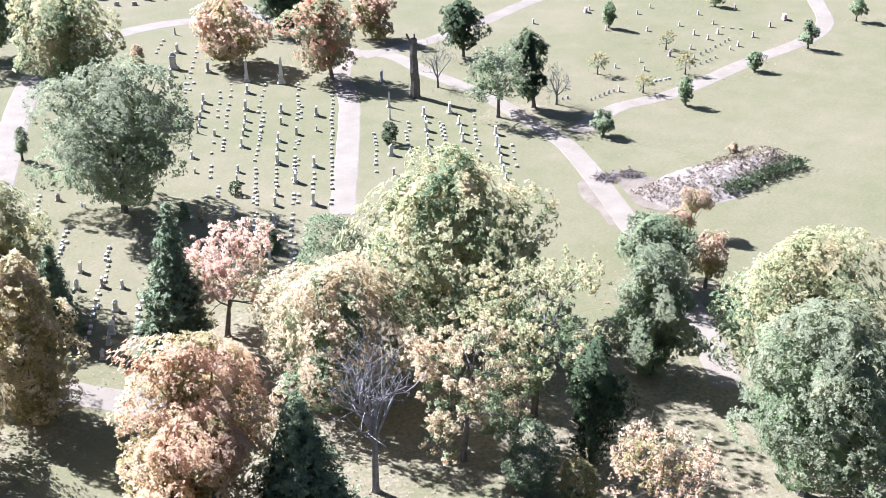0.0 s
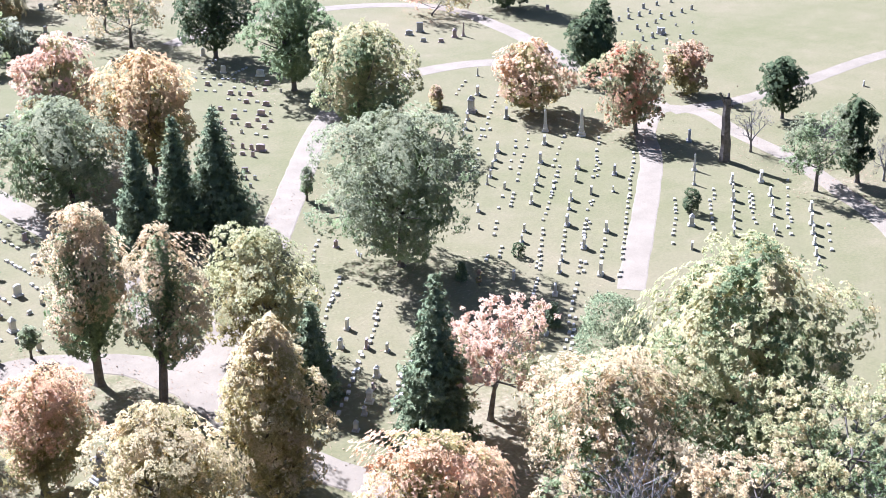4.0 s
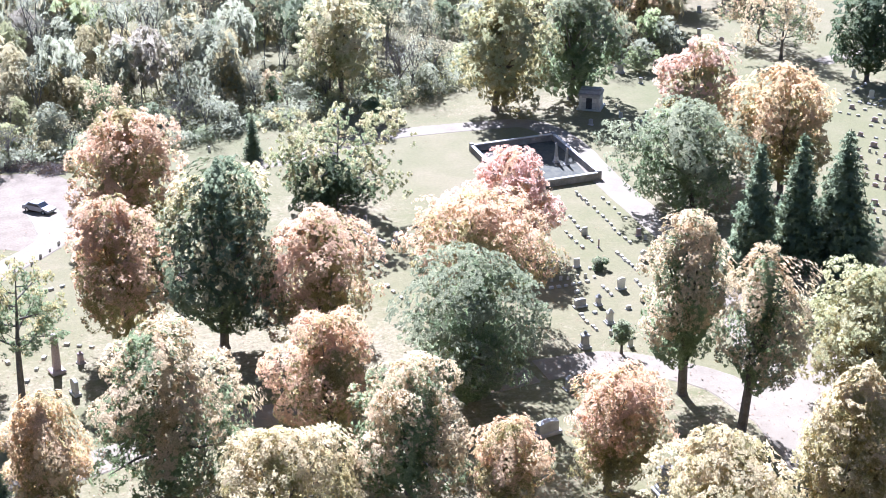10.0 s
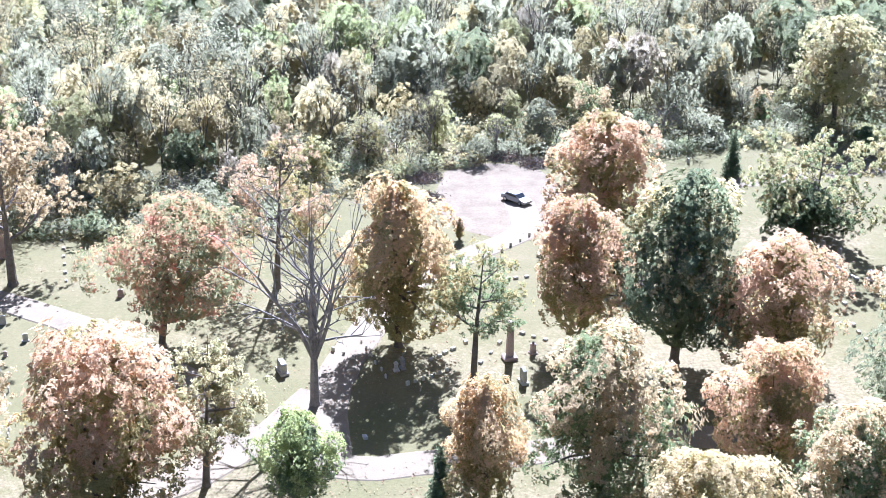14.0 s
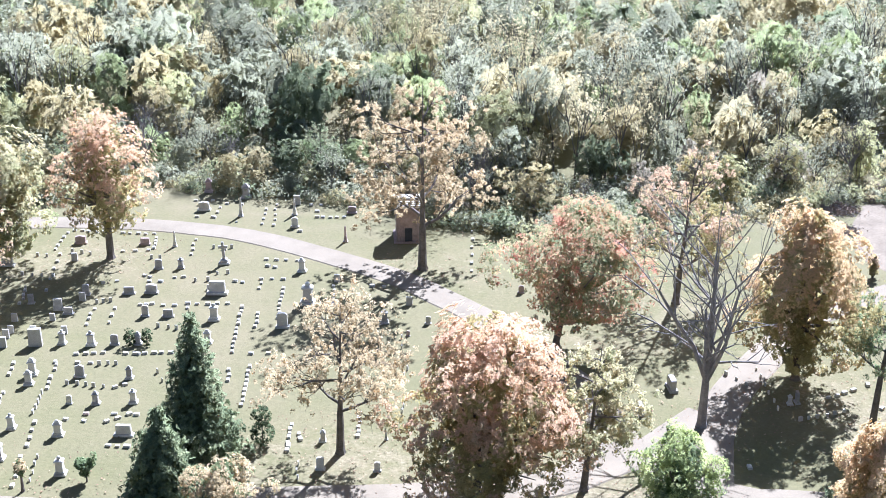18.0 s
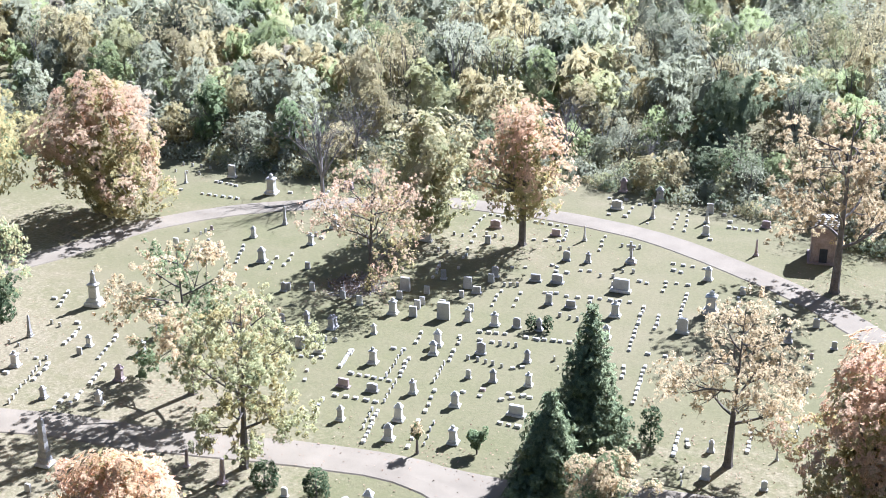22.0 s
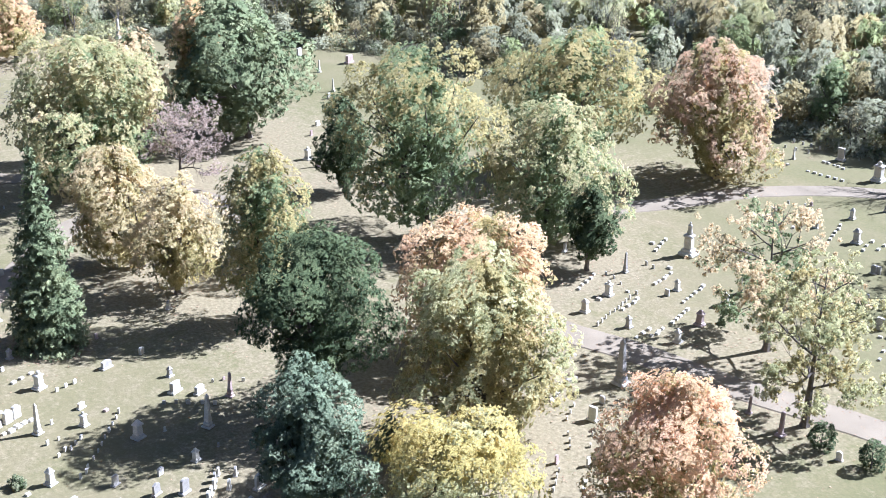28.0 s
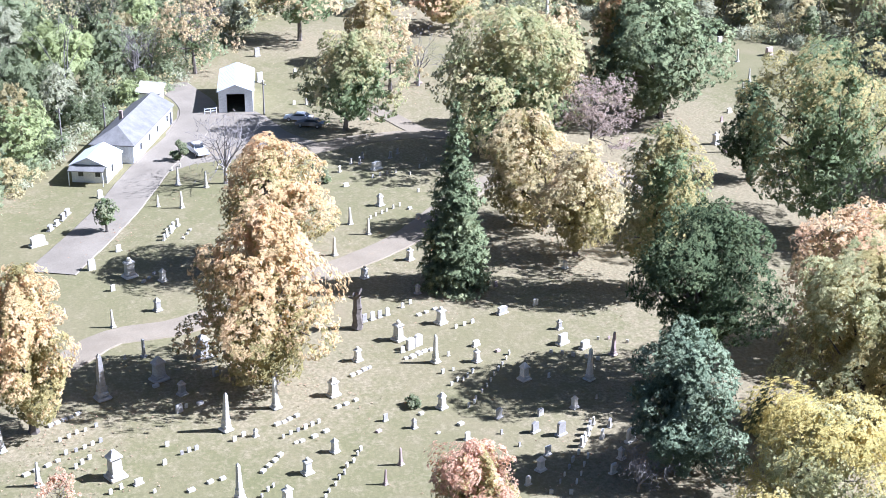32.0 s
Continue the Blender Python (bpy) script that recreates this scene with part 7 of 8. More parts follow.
# ---- buildings ----
WHITE = speckled("white_siding", (0.74, 0.74, 0.72), (0.84, 0.84, 0.82), 0.6, 0.6, 6.0, 0.01, 0.05)
METAL_ROOF = speckled("pale_metal_roof", (0.70, 0.71, 0.72), (0.80, 0.81, 0.82), 0.4, 0.45, 5.0, 0.01, 0.05)
SHINGLE = speckled("grey_shingle", (0.15, 0.143, 0.13), (0.23, 0.22, 0.20), 0.7, 0.9, 7.0, 0.03, 0.05)
DARK = speckled("dark_void", (0.03, 0.03, 0.035), (0.06, 0.06, 0.065), 1.0, 0.6, 8.0, 0.01, 0.05)
BROWN_STONE = speckled("brown_granite", (0.26, 0.19, 0.16), (0.40, 0.31, 0.27), 1.2, 0.7, 9.0, 0.03, 0.1)
FIELD_STONE = speckled("field_stone", (0.20, 0.19, 0.17), (0.38, 0.35, 0.31), 0.9, 0.9, 5.0, 0.08, 0.3)
SHADED_GROUND = speckled("dark_shaded_ground", (0.06, 0.06, 0.045), (0.13, 0.12, 0.08), 0.8, 0.95, 6.0, 0.05, 0.05)
PALE_GRAVEL = speckled("pale_gravel", (0.16, 0.124, 0.078), (0.25, 0.2, 0.134), 0.3, 0.95, 3.0, 0.05, 0.05)
RUBBLE = speckled("dry_rubble", (0.20, 0.16, 0.115), (0.36, 0.30, 0.225), 0.8, 0.95, 4.0, 0.08, 0.3)
STRAW = foliage("dry_grass", [(0.20, 0.16, 0.10), (0.30, 0.245, 0.16), (0.40, 0.335, 0.225)], 0.2, 0.05, 1.0)
BRUSH = foliage("dead_brush", [(0.12, 0.09, 0.06), (0.22, 0.17, 0.12), (0.32, 0.25, 0.18)], 0.1, 0.05, 1.0)
GLASS, gn, gl, gb = material("window_glass", 0.08, 0.6)
gb.inputs["Base Color"].default_value = (0.03, 0.035, 0.04, 1)


def roof_slab(pts, thick):
    """A sloping sheet of roof through four corners, with its thickness below."""
    bm = bmesh.new()
    t = [bm.verts.new(p) for p in pts]
    b = [bm.verts.new((p[0], p[1], p[2] - thick)) for p in pts]
    bm.faces.new(t)
    bm.faces.new(b[::-1])
    for i in range(len(t)):
        j = (i + 1) % len(t)
        bm.faces.new((t[j], t[i], b[i], b[j]))
    bmesh.ops.recalc_face_normals(bm, faces=bm.faces)
    return bm


def gable_piece(w, h, peak, thick):
    """A wall with a peaked top, its face in the x-z plane."""
    bm = bmesh.new()
    prof = [(-w / 2, 0), (w / 2, 0), (w / 2, h), (0, peak), (-w / 2, h)]
    f = [bm.verts.new((x, 0, z)) for x, z in prof]
    b = [bm.verts.new((x, thick, z)) for x, z in prof]
    bm.faces.new(f)
    bm.faces.new(b[::-1])
    for i in range(5):
        j = (i + 1) % 5
        bm.faces.new((f[j], f[i], b[i], b[j]))
    bmesh.ops.recalc_face_normals(bm, faces=bm.faces)
    return bm


def at(ob, m):
    ob.matrix_local = m
    return ob


def window(parent, m, w, h, name="window"):
    """A framed window lying against a wall that faces -y of m."""
    win = part(name, bm_block(w, 0.06, h, bevel=0.0), WHITE, parent)
    at(win, m)
    pane = part("pane", bm_block(w - 0.16, 0.02, h - 0.16, y=-0.035, z=0.08, bevel=0.0), GLASS, win, "dark window pane")
    return win


def garage():
    root = tagged(new("garage"), "white metal garage with an open dark doorway", "garage")
    root.matrix_world = pose(-215.6, 4.1, 0, 0, 0, 84.6)      # front faces -y of its own axes, towards the graves
    w, d, h, pk = 5.7, 14.6, 3.7, 4.8
    side = (w - 3.0) / 2
    for sx in (-1, 1):
        at(part("front_panel", bm_block(side, 0.15, h, bevel=0.0), WHITE, root), pose(sx * (w / 2 - side / 2), 0, 0))
        at(part("side_wall", bm_block(0.15, d - 0.3, h, bevel=0.0), WHITE, root), pose(sx * (w / 2 - 0.075), d / 2, 0))
        x0, x1 = 0, sx * (w / 2 + 0.25)
        pts = [(x0, -0.35, pk + 0.05), (x0, d + 0.2, pk + 0.05), (x1, d + 0.2, h - 0.05), (x1, -0.35, h - 0.05)]
        rf = part("roof_sheet", roof_slab(pts, 0.08), METAL_ROOF, root, "pale ribbed metal roof")
        for i in range(17):
            y = -0.3 + i * (d + 0.4) / 16
            part("roof_rib", roof_slab([(x0, y, pk + 0.09), (x0, y + 0.06, pk + 0.09), (x1, y + 0.06, h - 0.01), (x1, y, h - 0.01)], 0.05), METAL_ROOF, rf)
    at(part("back_wall", gable_piece(w, h, pk, 0.15), WHITE, root), pose(0, d - 0.15, 0))
    bm = bmesh.new()
    prof = [(-1.5, 3.2), (1.5, 3.2), (1.5, h), (w / 2, h), (0, pk), (-w / 2, h), (-1.5, h)]
    f = [bm.verts.new((x, -0.075, z)) for x, z in prof]
    b = [bm.verts.new((x, 0.075, z)) for x, z in prof]
    bm.faces.new(f)
    bm.faces.new(b[::-1])
    for i in range(7):
        bm.faces.new((f[(i + 1) % 7], f[i], b[i], b[(i + 1) % 7]))
    bmesh.ops.recalc_face_normals(bm, faces=bm.faces)
    part("gable", bm, WHITE, root)
    at(part("floor_slab", bm_block(w - 0.3, d - 0.3, 0.06, bevel=0.0), SHADED_GROUND, root), pose(0, d / 2, 0))
    for i in range(9):
        at(part("door_trim", bm_block(0.12, 0.05, 0.34, bevel=0.0), WHITE, root), pose(-1.56 if i % 2 else 1.56, -0.1, 0.05 + 0.36 * i))


garage()


def house():
    root = tagged(new("house"), "long low white house with a grey shingled hip roof", "house")
    root.matrix_world = pose(-202.5, -12.8, 0, 0, 0, 162.8)     # its length runs along its own x
    L, W, h, rk = 21.5, 6.4, 2.9, 5.0
    o = 0.35
    for sy, n in ((-1, "wall"), (1, "wall")):
        wl = at(part(n, bm_block(L, 0.2, h, bevel=0.0), WHITE, root), pose(0, sy * (W / 2 - 0.1), 0))
    for sx in (-1, 1):
        at(part("end_wall", bm_block(0.2, W - 0.4, h, bevel=0.0), WHITE, root), pose(sx * (L / 2 - 0.1), 0, 0))
    a, b, c, d = (-L / 2 - o, -W / 2 - o), (L / 2 + o, -W / 2 - o), (L / 2 + o, W / 2 + o), (-L / 2 - o, W / 2 + o)
    r0, r1 = (-L / 2 + 3.2, 0, rk), (L / 2 + o, 0, rk)
    e = h + 0.02
    part("roof_plane", roof_slab([(*a, e), (*b, e), r1, r0], 0.14), SHINGLE, root, "grey shingled roof plane")
    part("roof_plane", roof_slab([(*c, e), (*d, e), r0, r1], 0.14), SHINGLE, root, "grey shingled roof plane")
    part("roof_plane", roof_slab([(*d, e), (*a, e), r0], 0.14), SHINGLE, root, "grey shingled roof plane")
    part("gable", roof_slab([(L / 2, -W / 2, h), (L / 2, W / 2, h), (L / 2, 0.01, rk - 0.15), (L / 2, -0.01, rk - 0.15)], 0.01), WHITE, root)
    for x in (-7, -2.5, 2, 7.5):
        window(root, pose(x, -W / 2 - 0.02, 1.0), 1.0, 1.2)
        window(root, pose(x + 0.6, W / 2 + 0.02, 1.0, 0, 0, 180), 1.0, 1.2)
    dr = at(part("door", bm_block(0.95, 0.06, 2.05, bevel=0.0), DARK, root, "dark house door"), pose(9.6, -W / 2 - 0.03, 0))
    at(part("chimney", bm_block(0.55, 0.55, 1.6), BROWN_STONE, root), pose(-2, 1.2, 4.0))
    wing = tagged(new("house_wing"), "small white gabled wing at the house's end", "house")
    wing.matrix_world = pose(-187.3, -18.2, 0, 0, 0, 162.8)
    l2, w2, h2, k2 = 7.2, 5.2, 2.6, 3.9
    for sy in (-1, 1):
        at(part("wall", bm_block(l2, 0.2, h2, bevel=0.0), WHITE, wing), pose(0, sy * (w2 / 2 - 0.1), 0))
        part("roof_plane", roof_slab([(-l2 / 2 - 0.3, sy * (w2 / 2 + 0.3), h2), (l2 / 2, sy * (w2 / 2 + 0.3), h2), (l2 / 2, 0, k2), (-l2 / 2 - 0.3, 0, k2)], 0.12), METAL_ROOF, wing, "pale roof plane")
    at(part("gable_wall", gable_piece(w2 - 0.4, h2, k2 - 0.15, 0.2), WHITE, wing), pose(-l2 / 2 + 0.01, 0, 0, 0, 0, -90))
    at(part("back_wall", gable_piece(w2 - 0.4, h2, k2 - 0.15, 0.2), WHITE, wing), pose(l2 / 2 - 0.01, 0, 0, 0, 0, 90))
    part("porch_roof", roof_slab([(-l2 / 2 - 1.6, -w2 / 2, 2.25), (-l2 / 2 - 1.6, w2 / 2, 2.25), (-l2 / 2, w2 / 2, 2.75), (-l2 / 2, -w2 / 2, 2.75)], 0.1), SHINGLE, wing, "grey sloping porch roof")
    for y in (-w2 / 2 + 0.1, w2 / 2 - 0.1):
        at(part("post", bm_block(0.12, 0.12, 2.2, bevel=0.0), WHITE, wing), pose(-l2 / 2 - 1.5, y, 0))
    for y in (-1.3, 1.2):
        window(wing, pose(-l2 / 2 - 0.03, y, 0.9, 0, 0, -90), 0.9, 1.2)
    window(wing, pose(-1.0, -w2 / 2 - 0.02, 0.9), 0.9, 1.2)
    window(wing, pose(1.5, w2 / 2 + 0.02, 0.9, 0, 0, 180), 0.9, 1.2)


house()


def shed():
    root = tagged(new("shed"), "small white shed with a grey sloping roof", "shed")
    root.matrix_world = pose(-224.2, -9.8, 0, 0, 0, 172)
    for sy in (-1, 1):
        at(part("wall", bm_block(6.6, 0.15, 2.4, bevel=0.0), WHITE, root), pose(0, sy * 1.7, 0))
    for sx in (-1, 1):
        at(part("end_wall", bm_block(0.15, 3.25, 2.4, bevel=0.0), WHITE, root), pose(sx * 3.2, 0, 0))
    part("roof", roof_slab([(-3.7, -2.2, 2.42), (3.7, -2.2, 2.42), (3.7, 2.2, 2.9), (-3.7, 2.2, 2.9)], 0.12), FIELD_STONE, root, "weathered grey roof sheet")
    window(root, pose(-3.3, 0.2, 0.9, 0, 0, -90), 1.0, 1.0)


shed()


def mausoleum(name, x, y, turn, w, d, h, stone_m, roof_m, label):
    root = tagged(new(name), label, "mausoleum")
    root.matrix_world = pose(x, y, 0, 0, 0, turn)
    part("step", bm_block(w + 0.7, d + 0.7, 0.25), stone_m, root)
    n = 6
    ch = (h - 0.25) / n
    for i in range(n):
        k = 0.04 if i % 2 else 0.0
        part("course", bm_block(w - k, d - k, ch - 0.01, z=0.25 + i * ch, bevel=0.02), stone_m, root)
    part("cornice", bm_block(w + 0.35, d + 0.35, 0.22, z=h), roof_m, root)
    for i in range(5):
        part("roof_slab", bm_block(w + 0.2 - 0.06 * i, (d + 0.2) * (1 - 0.17 * i), 0.16, z=h + 0.22 + 0.165 * i, bevel=0.02), roof_m, root)
    at(part("door", bm_block(1.0, 0.08, 1.9, bevel=0.0), DARK, root, "dark bronze door"), pose(0, -d / 2 - 0.03, 0.25))
    for sx in (-1, 1):
        at(part("pilaster", bm_block(0.3, 0.12, h - 0.25, z=0.25), stone_m, root), pose(sx * (w / 2 - 0.3), -d / 2 - 0.05, 0))


mausoleum("mausoleum", 108.6, 199.0, -38, 3.5, 3.8, 2.5, STONES[0], STONES[1], "grey stone mausoleum with coursed walls in tree shade")
mausoleum("mausoleum", -55.0, 168.2, 20, 3.3, 4.2, 5.0, BROWN_STONE, STONES[0], "brown granite mausoleum with a pale roof")


def enclosure():
    """The low walled plot, its coping pale, its dark ground coloured darker still for the shade inside."""
    c = [Vector((80.6, 185.6, 0)), Vector((94.8, 185.7, 0)), Vector((93.0, 167.0, 0)), Vector((78.8, 166.9, 0))]
    root = tagged(new("plot_wall"), "low stone wall with pale coping round a grave plot", "wall")
    rng = random.Random(3)
    for i in range(4):
        a, b = c[i], c[(i + 1) % 4]
        v = b - a
        turn = math.degrees(math.atan2(v.y, v.x))
        mid = (a + b) / 2
        wl = part("wall_side", bm_block(v.length - 0.46, 0.4, 1.0, bevel=0.0), FIELD_STONE, root)
        wl.matrix_world = pose(mid.x, mid.y, 0, 0, 0, turn)
        n = int(v.length / 1.5)
        for k in range(n):
            q = a + v * ((k + 0.5) / n)
            cp = part("coping", bm_block(v.length / n - 0.03, 0.55, 0.14, z=1.0), STONES[0], wl)
            cp.matrix_world = pose(q.x, q.y, 0, 0, 0, turn)
        post = part("corner_post", bm_block(0.6, 0.6, 1.35), FIELD_STONE, root)
        post.matrix_world = pose(a.x, a.y, 0, 0, 0, turn)
    # the floor's dark colour holds both the dark ground and the plot's shade
    bm = bmesh.new()
    bm.faces.new([bm.verts.new((q.x, q.y, 0.03)) for q in reversed(c)])
    tagged(part("plot_floor", bm, SHADED_GROUND), "dark ground inside the walled plot, shade in its colour", "soil", kind="structure")


enclosure()
stone("obel", 1, 90.5, 176.0, 0, 3.4)
stone("obel", 1, 91.5, 174.5, 0, 2.8)
stone("ped", 1, 84.5, 180.0, 0, 1.8)
stone("ped", 1, 88.0, 181.5, 0, 1.5)


def patch(name, pts, mat, z, label, category):
    """A bare patch of ground with a ragged rim, lying on the grass."""
    line = curve_points(pts + [pts[0]], 1.5)[:-1]
    bm = bmesh.new()
    rim = []
    for q in line:
        n = noise.noise(Vector((q.x * 0.4, q.y * 0.4, 2.0))) * 0.7
        rim.append(bm.verts.new((q.x + n, q.y + n * 0.6, z)))
    f = bm.faces.new(rim)
    if f.normal.z < 0:
        f.normal_flip()
    bmesh.ops.triangulate(bm, faces=bm.faces[:])
    bmesh.ops.recalc_face_normals(bm, faces=bm.faces)
    for f in bm.faces:
        if f.normal.z < 0:
            f.normal_flip()
    return tagged(part(name, bm, mat), label, category, kind="structure")


patch("gravel_lot", [(4.7, 198.0), (9.9, 202.5), (20.3, 197.0), (20.0, 177.0), (12.0, 171.5), (4.0, 180.0)], PALE_GRAVEL, 0.016, "pale bare gravel clearing beside the woods", "gravel")
patch("yard", [(-181.2, -13.0), (-195.0, -10.0), (-212.0, -6.5), (-221.6, -3.5), (-216.2, 6.8), (-203.0, 11.4), (-195.0, 16.0), (-190.6, 13.8), (-191.0, 3.5), (-188.6, -5.1)], CONCRETE, 0.016, "pale paved yard between house and garage", "yard")

patch("washed_gravel", [(159.2, 51.2), (151.3, 45.5), (148.0, 41.9), (149.3, 37.9), (159.2, 37.5), (159.4, 42.5), (158.7, 46.5)], PALE_GRAVEL, 0.05, "pale washed-out gravel between drive and bank", "gravel")
patch("gravel_verge", [(151.9, 53.2), (147.4, 50.7), (143.9, 46.7), (140.4, 44.0), (142.6, 42.3), (149.2, 47.2), (154.2, 52.0)], PALE_GRAVEL, 0.013, "pale gravel spilled beside the drive", "gravel")


def rubble_bank():
    """The washed-out bank beside the drive: stones, dry grass and dark weeds."""
    rng = np.random.default_rng(41)
    bm = bmesh.new()
    ax0, ax1 = np.array([150.0, 41.0]), np.array([176.0, 31.0])
    d = (ax1 - ax0) / np.linalg.norm(ax1 - ax0)
    s = np.array([-d[1], d[0]])
    cols = []
    for i in range(27):
        f = i / 26
        w = 4.5 * math.sin(math.pi * min(1, 0.12 + f)) + 1.6
        col = []
        for j in range(9):
            g = j / 8 * 2 - 1
            p = ax0 + (ax1 - ax0) * f + s * g * w
            z = max(0, 1 - g * g) * (0.5 + 0.7 * f) * (0.7 + 0.6 * rng.random()) * (1 if 0 < i < 26 else 0)
            col.append(bm.verts.new((p[0] + rng.normal() * 0.15, p[1] + rng.normal() * 0.15, z - (0.03 if j in (0, 8) or i in (0, 26) else 0))))
        cols.append(col)
    for a, b in zip(cols, cols[1:]):
        for j in range(8):
            bm.faces.new((a[j], b[j], b[j + 1], a[j + 1]))
    bmesh.ops.recalc_face_normals(bm, faces=bm.faces)
    tagged(part("earth_bank", bm, RUBBLE), "washed-out pale earth bank beside the drive", "bank", kind="structure")
    n = 2600
    f, g = rng.random(n), rng.uniform(-1, 1, n)
    p = ax0 + (ax1 - ax0) * f[:, None] + s * (g * 5.2)[:, None]
    c = np.stack([p[:, 0], p[:, 1], (1 - g * g) * (0.5 + 0.7 * f) + 0.1], 1)
    q = cards(rng, c, unit(rng.normal(size=(n, 3)) + (0, 0, 0.9)), 0.3, 2.2)
    n2 = 1500
    f, g = rng.uniform(0.35, 1, n2), rng.normal(-0.75, 0.16, n2)
    p = ax0 + (ax1 - ax0) * f[:, None] + s * (g * 5.5)[:, None]
    c2 = np.stack([p[:, 0], p[:, 1], rng.uniform(0.1, 1.3, n2)], 1)
    q2 = cards(rng, c2, unit(rng.normal(size=(n2, 3)) + (0, 0, 0.3)), 0.45)
    me = mesh_of("bank_weeds", np.concatenate([q, q2]), 3, [STRAW, LEAVES["dark"]], np.r_[np.zeros(n), np.ones(n2)])
    tagged(new("bank_weeds", me), "dry straw and dark weeds over the bank", "weeds", kind="stuff")


rubble_bank()


def brush_heap(name, x, y, r, h, seed, label):
    """A heap of cut branches and brush."""
    rng = np.random.default_rng(seed)
    segs = []
    for _ in range(int(90 * r)):
        a = rng.uniform(0, 6.28)
        q = math.sqrt(rng.random()) * r
        p = np.array([math.cos(a) * q, math.sin(a) * q, max(0.03, (1 - q / r) * h * rng.random())])
        v = unit(rng.normal(size=3) * (1, 1, 0.35)) * rng.uniform(0.5, 1.6)
        e = p + v
        e[2] = max(e[2], 0.02)
        segs.append((*p, *e, rng.uniform(0.02, 0.07), 0.015))
    root = tagged(new(name), label, "brush heap")
    root.matrix_world = pose(x, y, 0)
    o = new("brushwood", mesh_of("brushwood", tubes(segs, 4), 4, [BARK_GREY]))
    o.parent = root
    tagged(o, kind="stuff")
    n = int(260 * r)
    d = rng.normal(size=(n, 3)) * (r * 0.45, r * 0.45, h * 0.3)
    d[:, 2] = np.abs(d[:, 2]) + 0.05
    o = new("dead_leaves", mesh_of("dead_leaves", cards(rng, d, unit(rng.normal(size=(n, 3)) + (0, 0, 0.6)), 0.32), 3, [BRUSH]))
    o.parent = root


for i, (x, y, r, h) in enumerate([(5.5, 203.0, 3.4, 1.3), (10.0, 205.5, 3.2, 1.4), (14.8, 205.2, 3.0, 1.5), (19.0, 201.5, 2.6, 1.2), (1.5, 195.5, 3.0, 1.0), (2.0, 187.0, 2.4, 0.7)]):
    brush_heap("brush_heap", x, y, r, h, 60 + i, "brown heap of dead brush beside the gravel clearing")
brush_heap("brush_heap", 155.6, 50.2, 1.6, 0.7, 71, "low heap of dark dead brush beside the drive")
brush_heap("brush_heap", 158.5, 47.6, 1.6, 0.7, 72, "low heap of dark dead brush beside the drive")
brush_heap("brush_heap", -100.5, 126.0, 3.6, 1.2, 73, "tangle of cut grey branches under a tree")


# ---- vehicles ----
TYRE = speckled("tyre_rubber", (0.02, 0.02, 0.02), (0.04, 0.04, 0.04), 3.0, 0.9, 20.0, 0.01, 0.05)
CHROME, cn, cl, cb = material("wheel_metal", 0.35)
cb.inputs["Metallic"].default_value = 1.0
cb.inputs["Base Color"].default_value = (0.6, 0.6, 0.6, 1)
LAMP_GLASS, ln, ll, lb = material("lamp_glass", 0.1, 0.6)
lb.inputs["Base Color"].default_value = (0.75, 0.75, 0.72, 1)


def paint(name, c):
    m, n, l, b = material(name, 0.3, 0.5)
    d = noise_node(n, l, 1.5)
    r = ramp(n, [(0.3, tuple(k * 0.85 for k in c)), (0.7, c)])
    l.new(d.outputs["Fac"], r.inputs["Fac"])
    l.new(r.outputs["Color"], b.inputs["Base Color"])
    b.inputs["Coat Weight"].default_value = 0.5
    return m


def prism(prof, w, inset=0.0):
    """A body from its side outline (x, z), across the width w, its upper points drawn in by inset."""
    bm = bmesh.new()
    top = max(z for _, z in prof)
    low = min(z for _, z in prof)
    sides = []
    for s in (-1, 1):
        sides.append([bm.verts.new((x, s * (w / 2 - inset * (z - low) / (top - low)), z)) for x, z in prof])
    bm.faces.new(sides[0])
    bm.faces.new(sides[1][::-1])
    for i in range(len(prof)):
        j = (i + 1) % len(prof)
        bm.faces.new((sides[0][j], sides[0][i], sides[1][i], sides[1][j]))
    bmesh.ops.recalc_face_normals(bm, faces=bm.faces)
    bmesh.ops.bevel(bm, geom=bm.edges[:], offset=0.05, segments=2, affect="EDGES")
    return bm


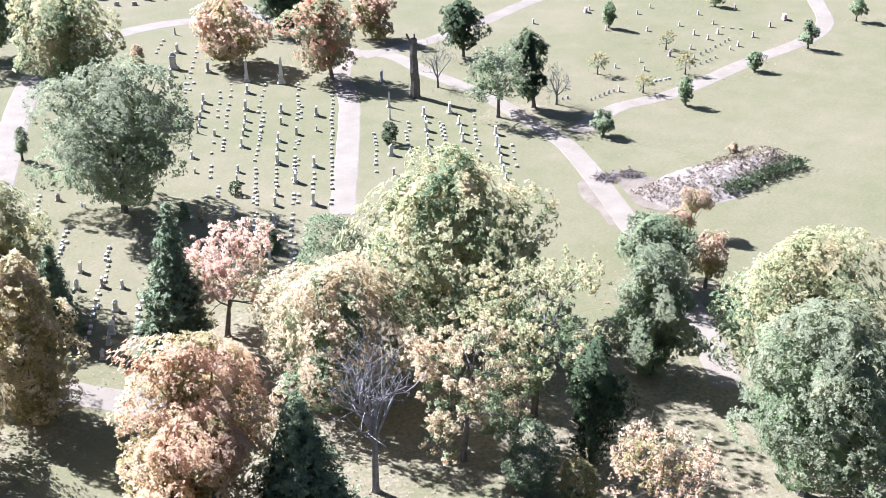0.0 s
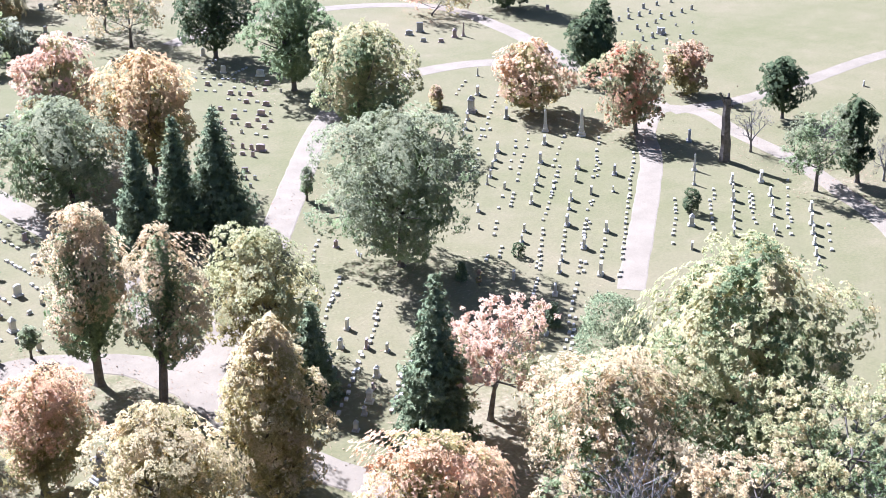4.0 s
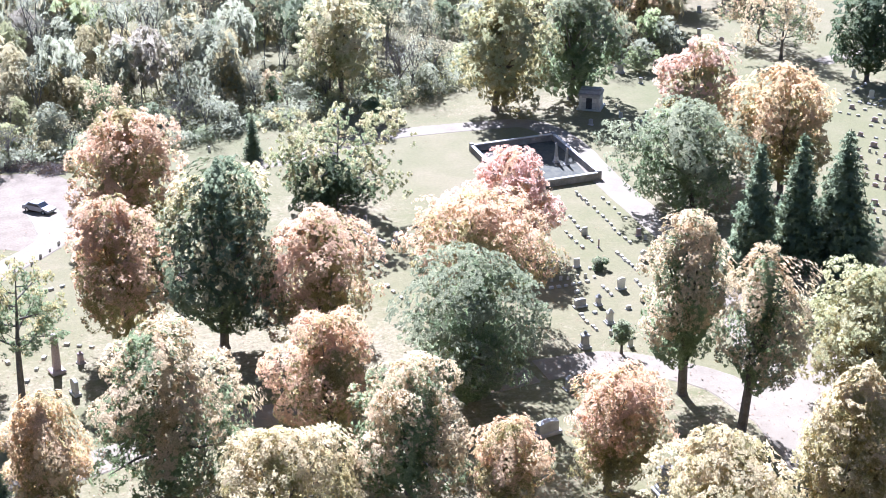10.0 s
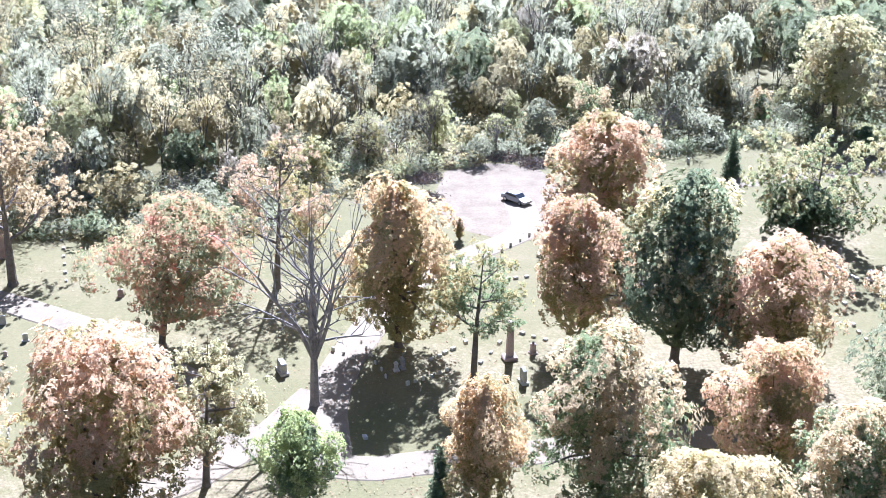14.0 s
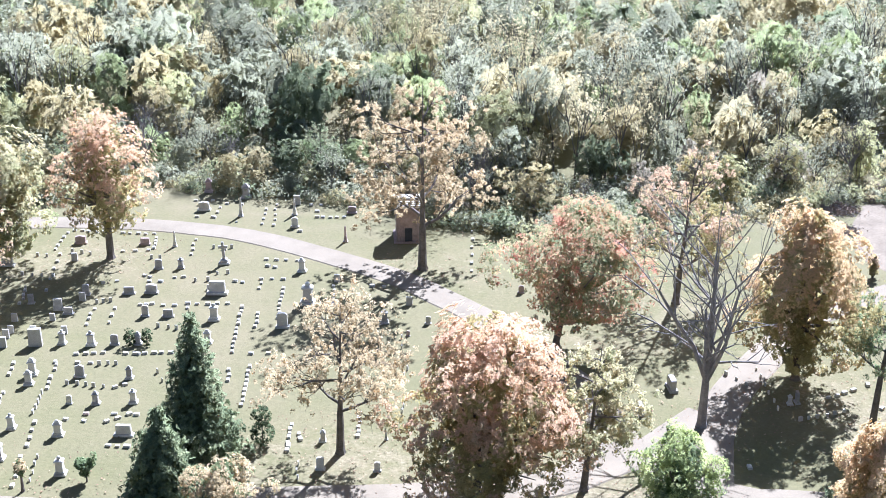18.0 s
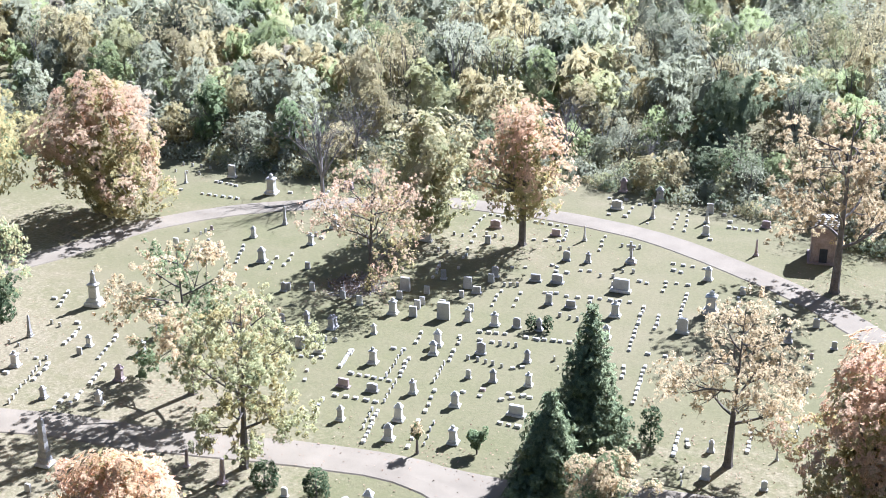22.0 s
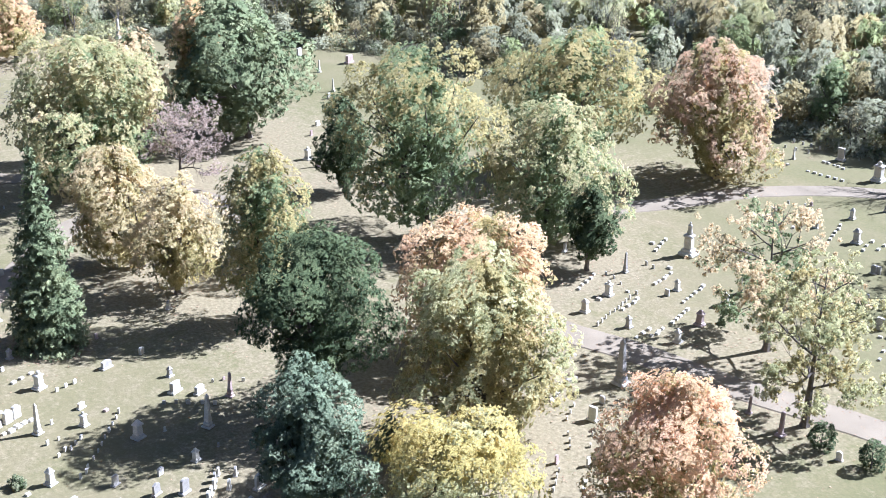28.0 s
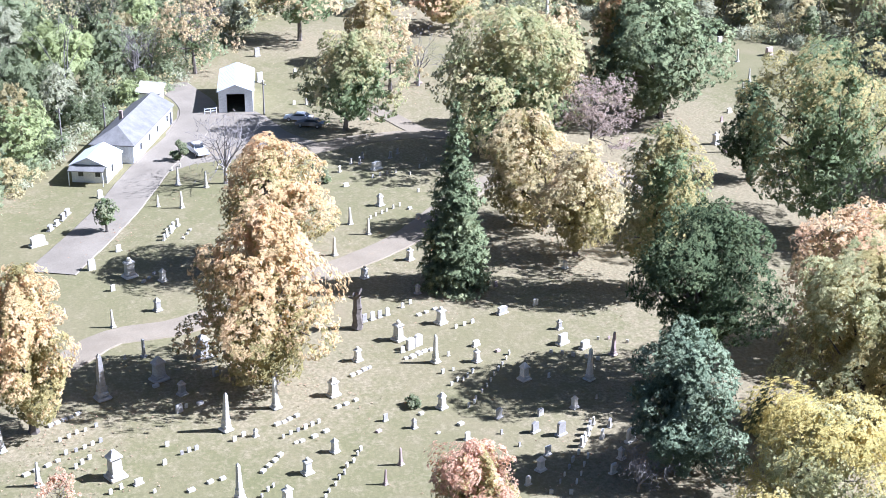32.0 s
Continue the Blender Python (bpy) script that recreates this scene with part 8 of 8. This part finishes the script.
def vehicle(name, x, y, turn, colour, label, pickup=False):
    root = tagged(new(name), label, "truck" if pickup else "car")
    root.matrix_world = pose(x, y, 0, 0, 0, turn)
    L = 5.4 if pickup else 4.7
    w = 1.95 if pickup else 1.8
    f = L / 2
    if pickup:
        body = prism([(-f, 0.45), (f, 0.45), (f, 0.95), (f - 1.5, 1.08), (-f, 1.08)], w, 0.06)
        cab = [(-0.75, 1.08), (f - 1.55, 1.08), (f - 2.2, 1.78), (-0.55, 1.8)]
    else:
        body = prism([(-f, 0.35), (f, 0.35), (f, 0.68), (f - 1.1, 0.92), (-f + 0.6, 0.98), (-f, 0.85)], w, 0.1)
        cab = [(-f + 0.55, 0.95), (f - 1.15, 0.9), (f - 2.0, 1.42), (-f + 1.25, 1.44)]
    part("body", body, colour, root)
    part("cabin", prism(cab, w - 0.2, 0.16), colour, root)
    xs, zs = [p[0] for p in cab], [p[1] for p in cab]
    mid = (min(xs) + max(xs)) / 2
    for s in (-1, 1):
        g = prism([(cab[0][0] + 0.3, cab[0][1] + 0.08), (cab[1][0] - 0.3, cab[1][1] + 0.08), (cab[2][0] - 0.02, cab[2][1] - 0.1), (cab[3][0] + 0.06, cab[3][1] - 0.1)], 0.06)
        o = part("side_window", g, GLASS, root, "dark side window")
        o.matrix_local = pose(0, s * (w / 2 - 0.13), 0)
    for a, b, n in ((cab[1], cab[2], "windscreen"), (cab[0], cab[3], "rear_window")):
        ln_ = math.hypot(b[0] - a[0], b[1] - a[1])
        o = part(n, bm_block(ln_ * 0.8, w - 0.5, 0.06, z=-0.02, bevel=0.0), GLASS, root, "dark glass")
        o.matrix_local = Matrix.Translation(((a[0] + b[0]) / 2, 0, (a[1] + b[1]) / 2)) @ pose(0, 0, 0, 0, -math.degrees(math.atan2(b[1] - a[1], b[0] - a[0])), 0)
    if pickup:
        # the body is closed here: a dark slab on top stands for the bed's shade
        at(part("load_bed", bm_block(1.7, w - 0.3, 0.05, bevel=0.0), DARK, root, "dark slab drawn for the shaded load bed"), pose(-f + 1.0, 0, 1.07))
    for sx in (-1, 1):
        for s in (-1, 1):
            bm = bmesh.new()
            bmesh.ops.create_cone(bm, cap_ends=True, segments=18, radius1=0.34, radius2=0.34, depth=0.22)
            wh = part("wheel", bm, TYRE, root, "black tyre")
            wh.matrix_local = pose(sx * (f - 0.9), s * (w / 2 - 0.1), 0.34, 90, 0, 0)
            bm = bmesh.new()
            bmesh.ops.create_cone(bm, cap_ends=True, segments=12, radius1=0.2, radius2=0.2, depth=0.25)
            part("rim", bm, CHROME, wh, "bright wheel rim")
    for s in (-1, 1):
        at(part("headlight", bm_block(0.08, 0.3, 0.14), LAMP_GLASS, root, "clear headlight"), pose(f, s * (w / 2 - 0.3), 0.6))
        at(part("tail_light", bm_block(0.08, 0.25, 0.16), paint("tail_red", (0.35, 0.03, 0.03)), root, "red tail light"), pose(-f, s * (w / 2 - 0.25), 0.66))


SILVER, BLACKISH, WHITE_PAINT, STEEL = paint("silver_paint", (0.62, 0.64, 0.66)), paint("dark_paint", (0.05, 0.055, 0.065)), paint("white_paint", (0.78, 0.78, 0.77)), paint("grey_paint", (0.34, 0.34, 0.35))
vehicle("car", -208.9, 13.9, 247, SILVER, "silver saloon car parked beside the drive")
vehicle("car", -205.2, 15.4, 245, BLACKISH, "dark saloon car parked beside the drive")
vehicle("pickup_truck", -194.6, -3.4, 20, WHITE_PAINT, "white pickup truck parked on the yard", True)
vehicle("car", 15.0, 185.2, -49, STEEL, "dark grey car standing on pale gravel")


# ---- poles and small things ----
def pole(x, y, h):
    root = tagged(new("utility_pole"), "weathered wooden utility pole with a crossarm", "pole")
    root.matrix_world = pose(x, y, 0)
    o = new("shaft", mesh_of("shaft", tubes([(0, 0, -0.2, 0, 0, h, 0.15, 0.1)], 8), 4, [BARK_GREY]))
    o.parent = root
    at(part("crossarm", bm_block(1.8, 0.1, 0.12), BARK_GREY, root), pose(0, 0, h - 0.8, 0, 0, 30))
    for k in (-0.7, 0.7):
        at(part("insulator", bm_block(0.07, 0.07, 0.14), LAMP_GLASS, root), pose(k * 0.866, k * 0.5, h - 0.68))


pole(-195.6, -23.4, 8.0)
pole(-254.0, -7.9, 9.0)
pole(-209.5, -17.4, 4.5)
pole(-213.4, 8.6, 6.0)


def kiosk():
    root = tagged(new("notice_kiosk"), "small dark kiosk with a white roof by the drive", "kiosk")
    root.matrix_world = pose(66.3, 209.0, 0, 0, 0, 20)
    at(part("cabinet", bm_block(1.1, 0.8, 1.7), STONES[1], root), pose(0, 0, 0))
    at(part("roof", bm_block(1.9, 1.5, 0.2, top=0.9), WHITE, root, "white roof"), pose(0, 0, 1.7))
    at(part("panel", bm_block(0.8, 0.04, 1.1, bevel=0.0), DARK, root, "dark notice panel"), pose(0, -0.42, 0.4))


kiosk()


def fence_rail(x0, y0, x1, y1, n):
    root = tagged(new("rail_fence"), "low white rail fence beside the garage", "fence")
    v = Vector((x1 - x0, y1 - y0, 0))
    root.matrix_world = pose(x0, y0, 0, 0, 0, math.degrees(math.atan2(v.y, v.x)))
    for i in range(n):
        at(part("post", bm_block(0.12, 0.12, 1.1, bevel=0.01), WHITE, root), pose(i * v.length / (n - 1), 0, 0))
    for z in (0.5, 0.95):
        at(part("rail", bm_block(v.length, 0.06, 0.12, bevel=0.0), WHITE, root), pose(v.length / 2, -0.09, z))


fence_rail(-215.0, -1.2, -215.5, 0.8, 3)
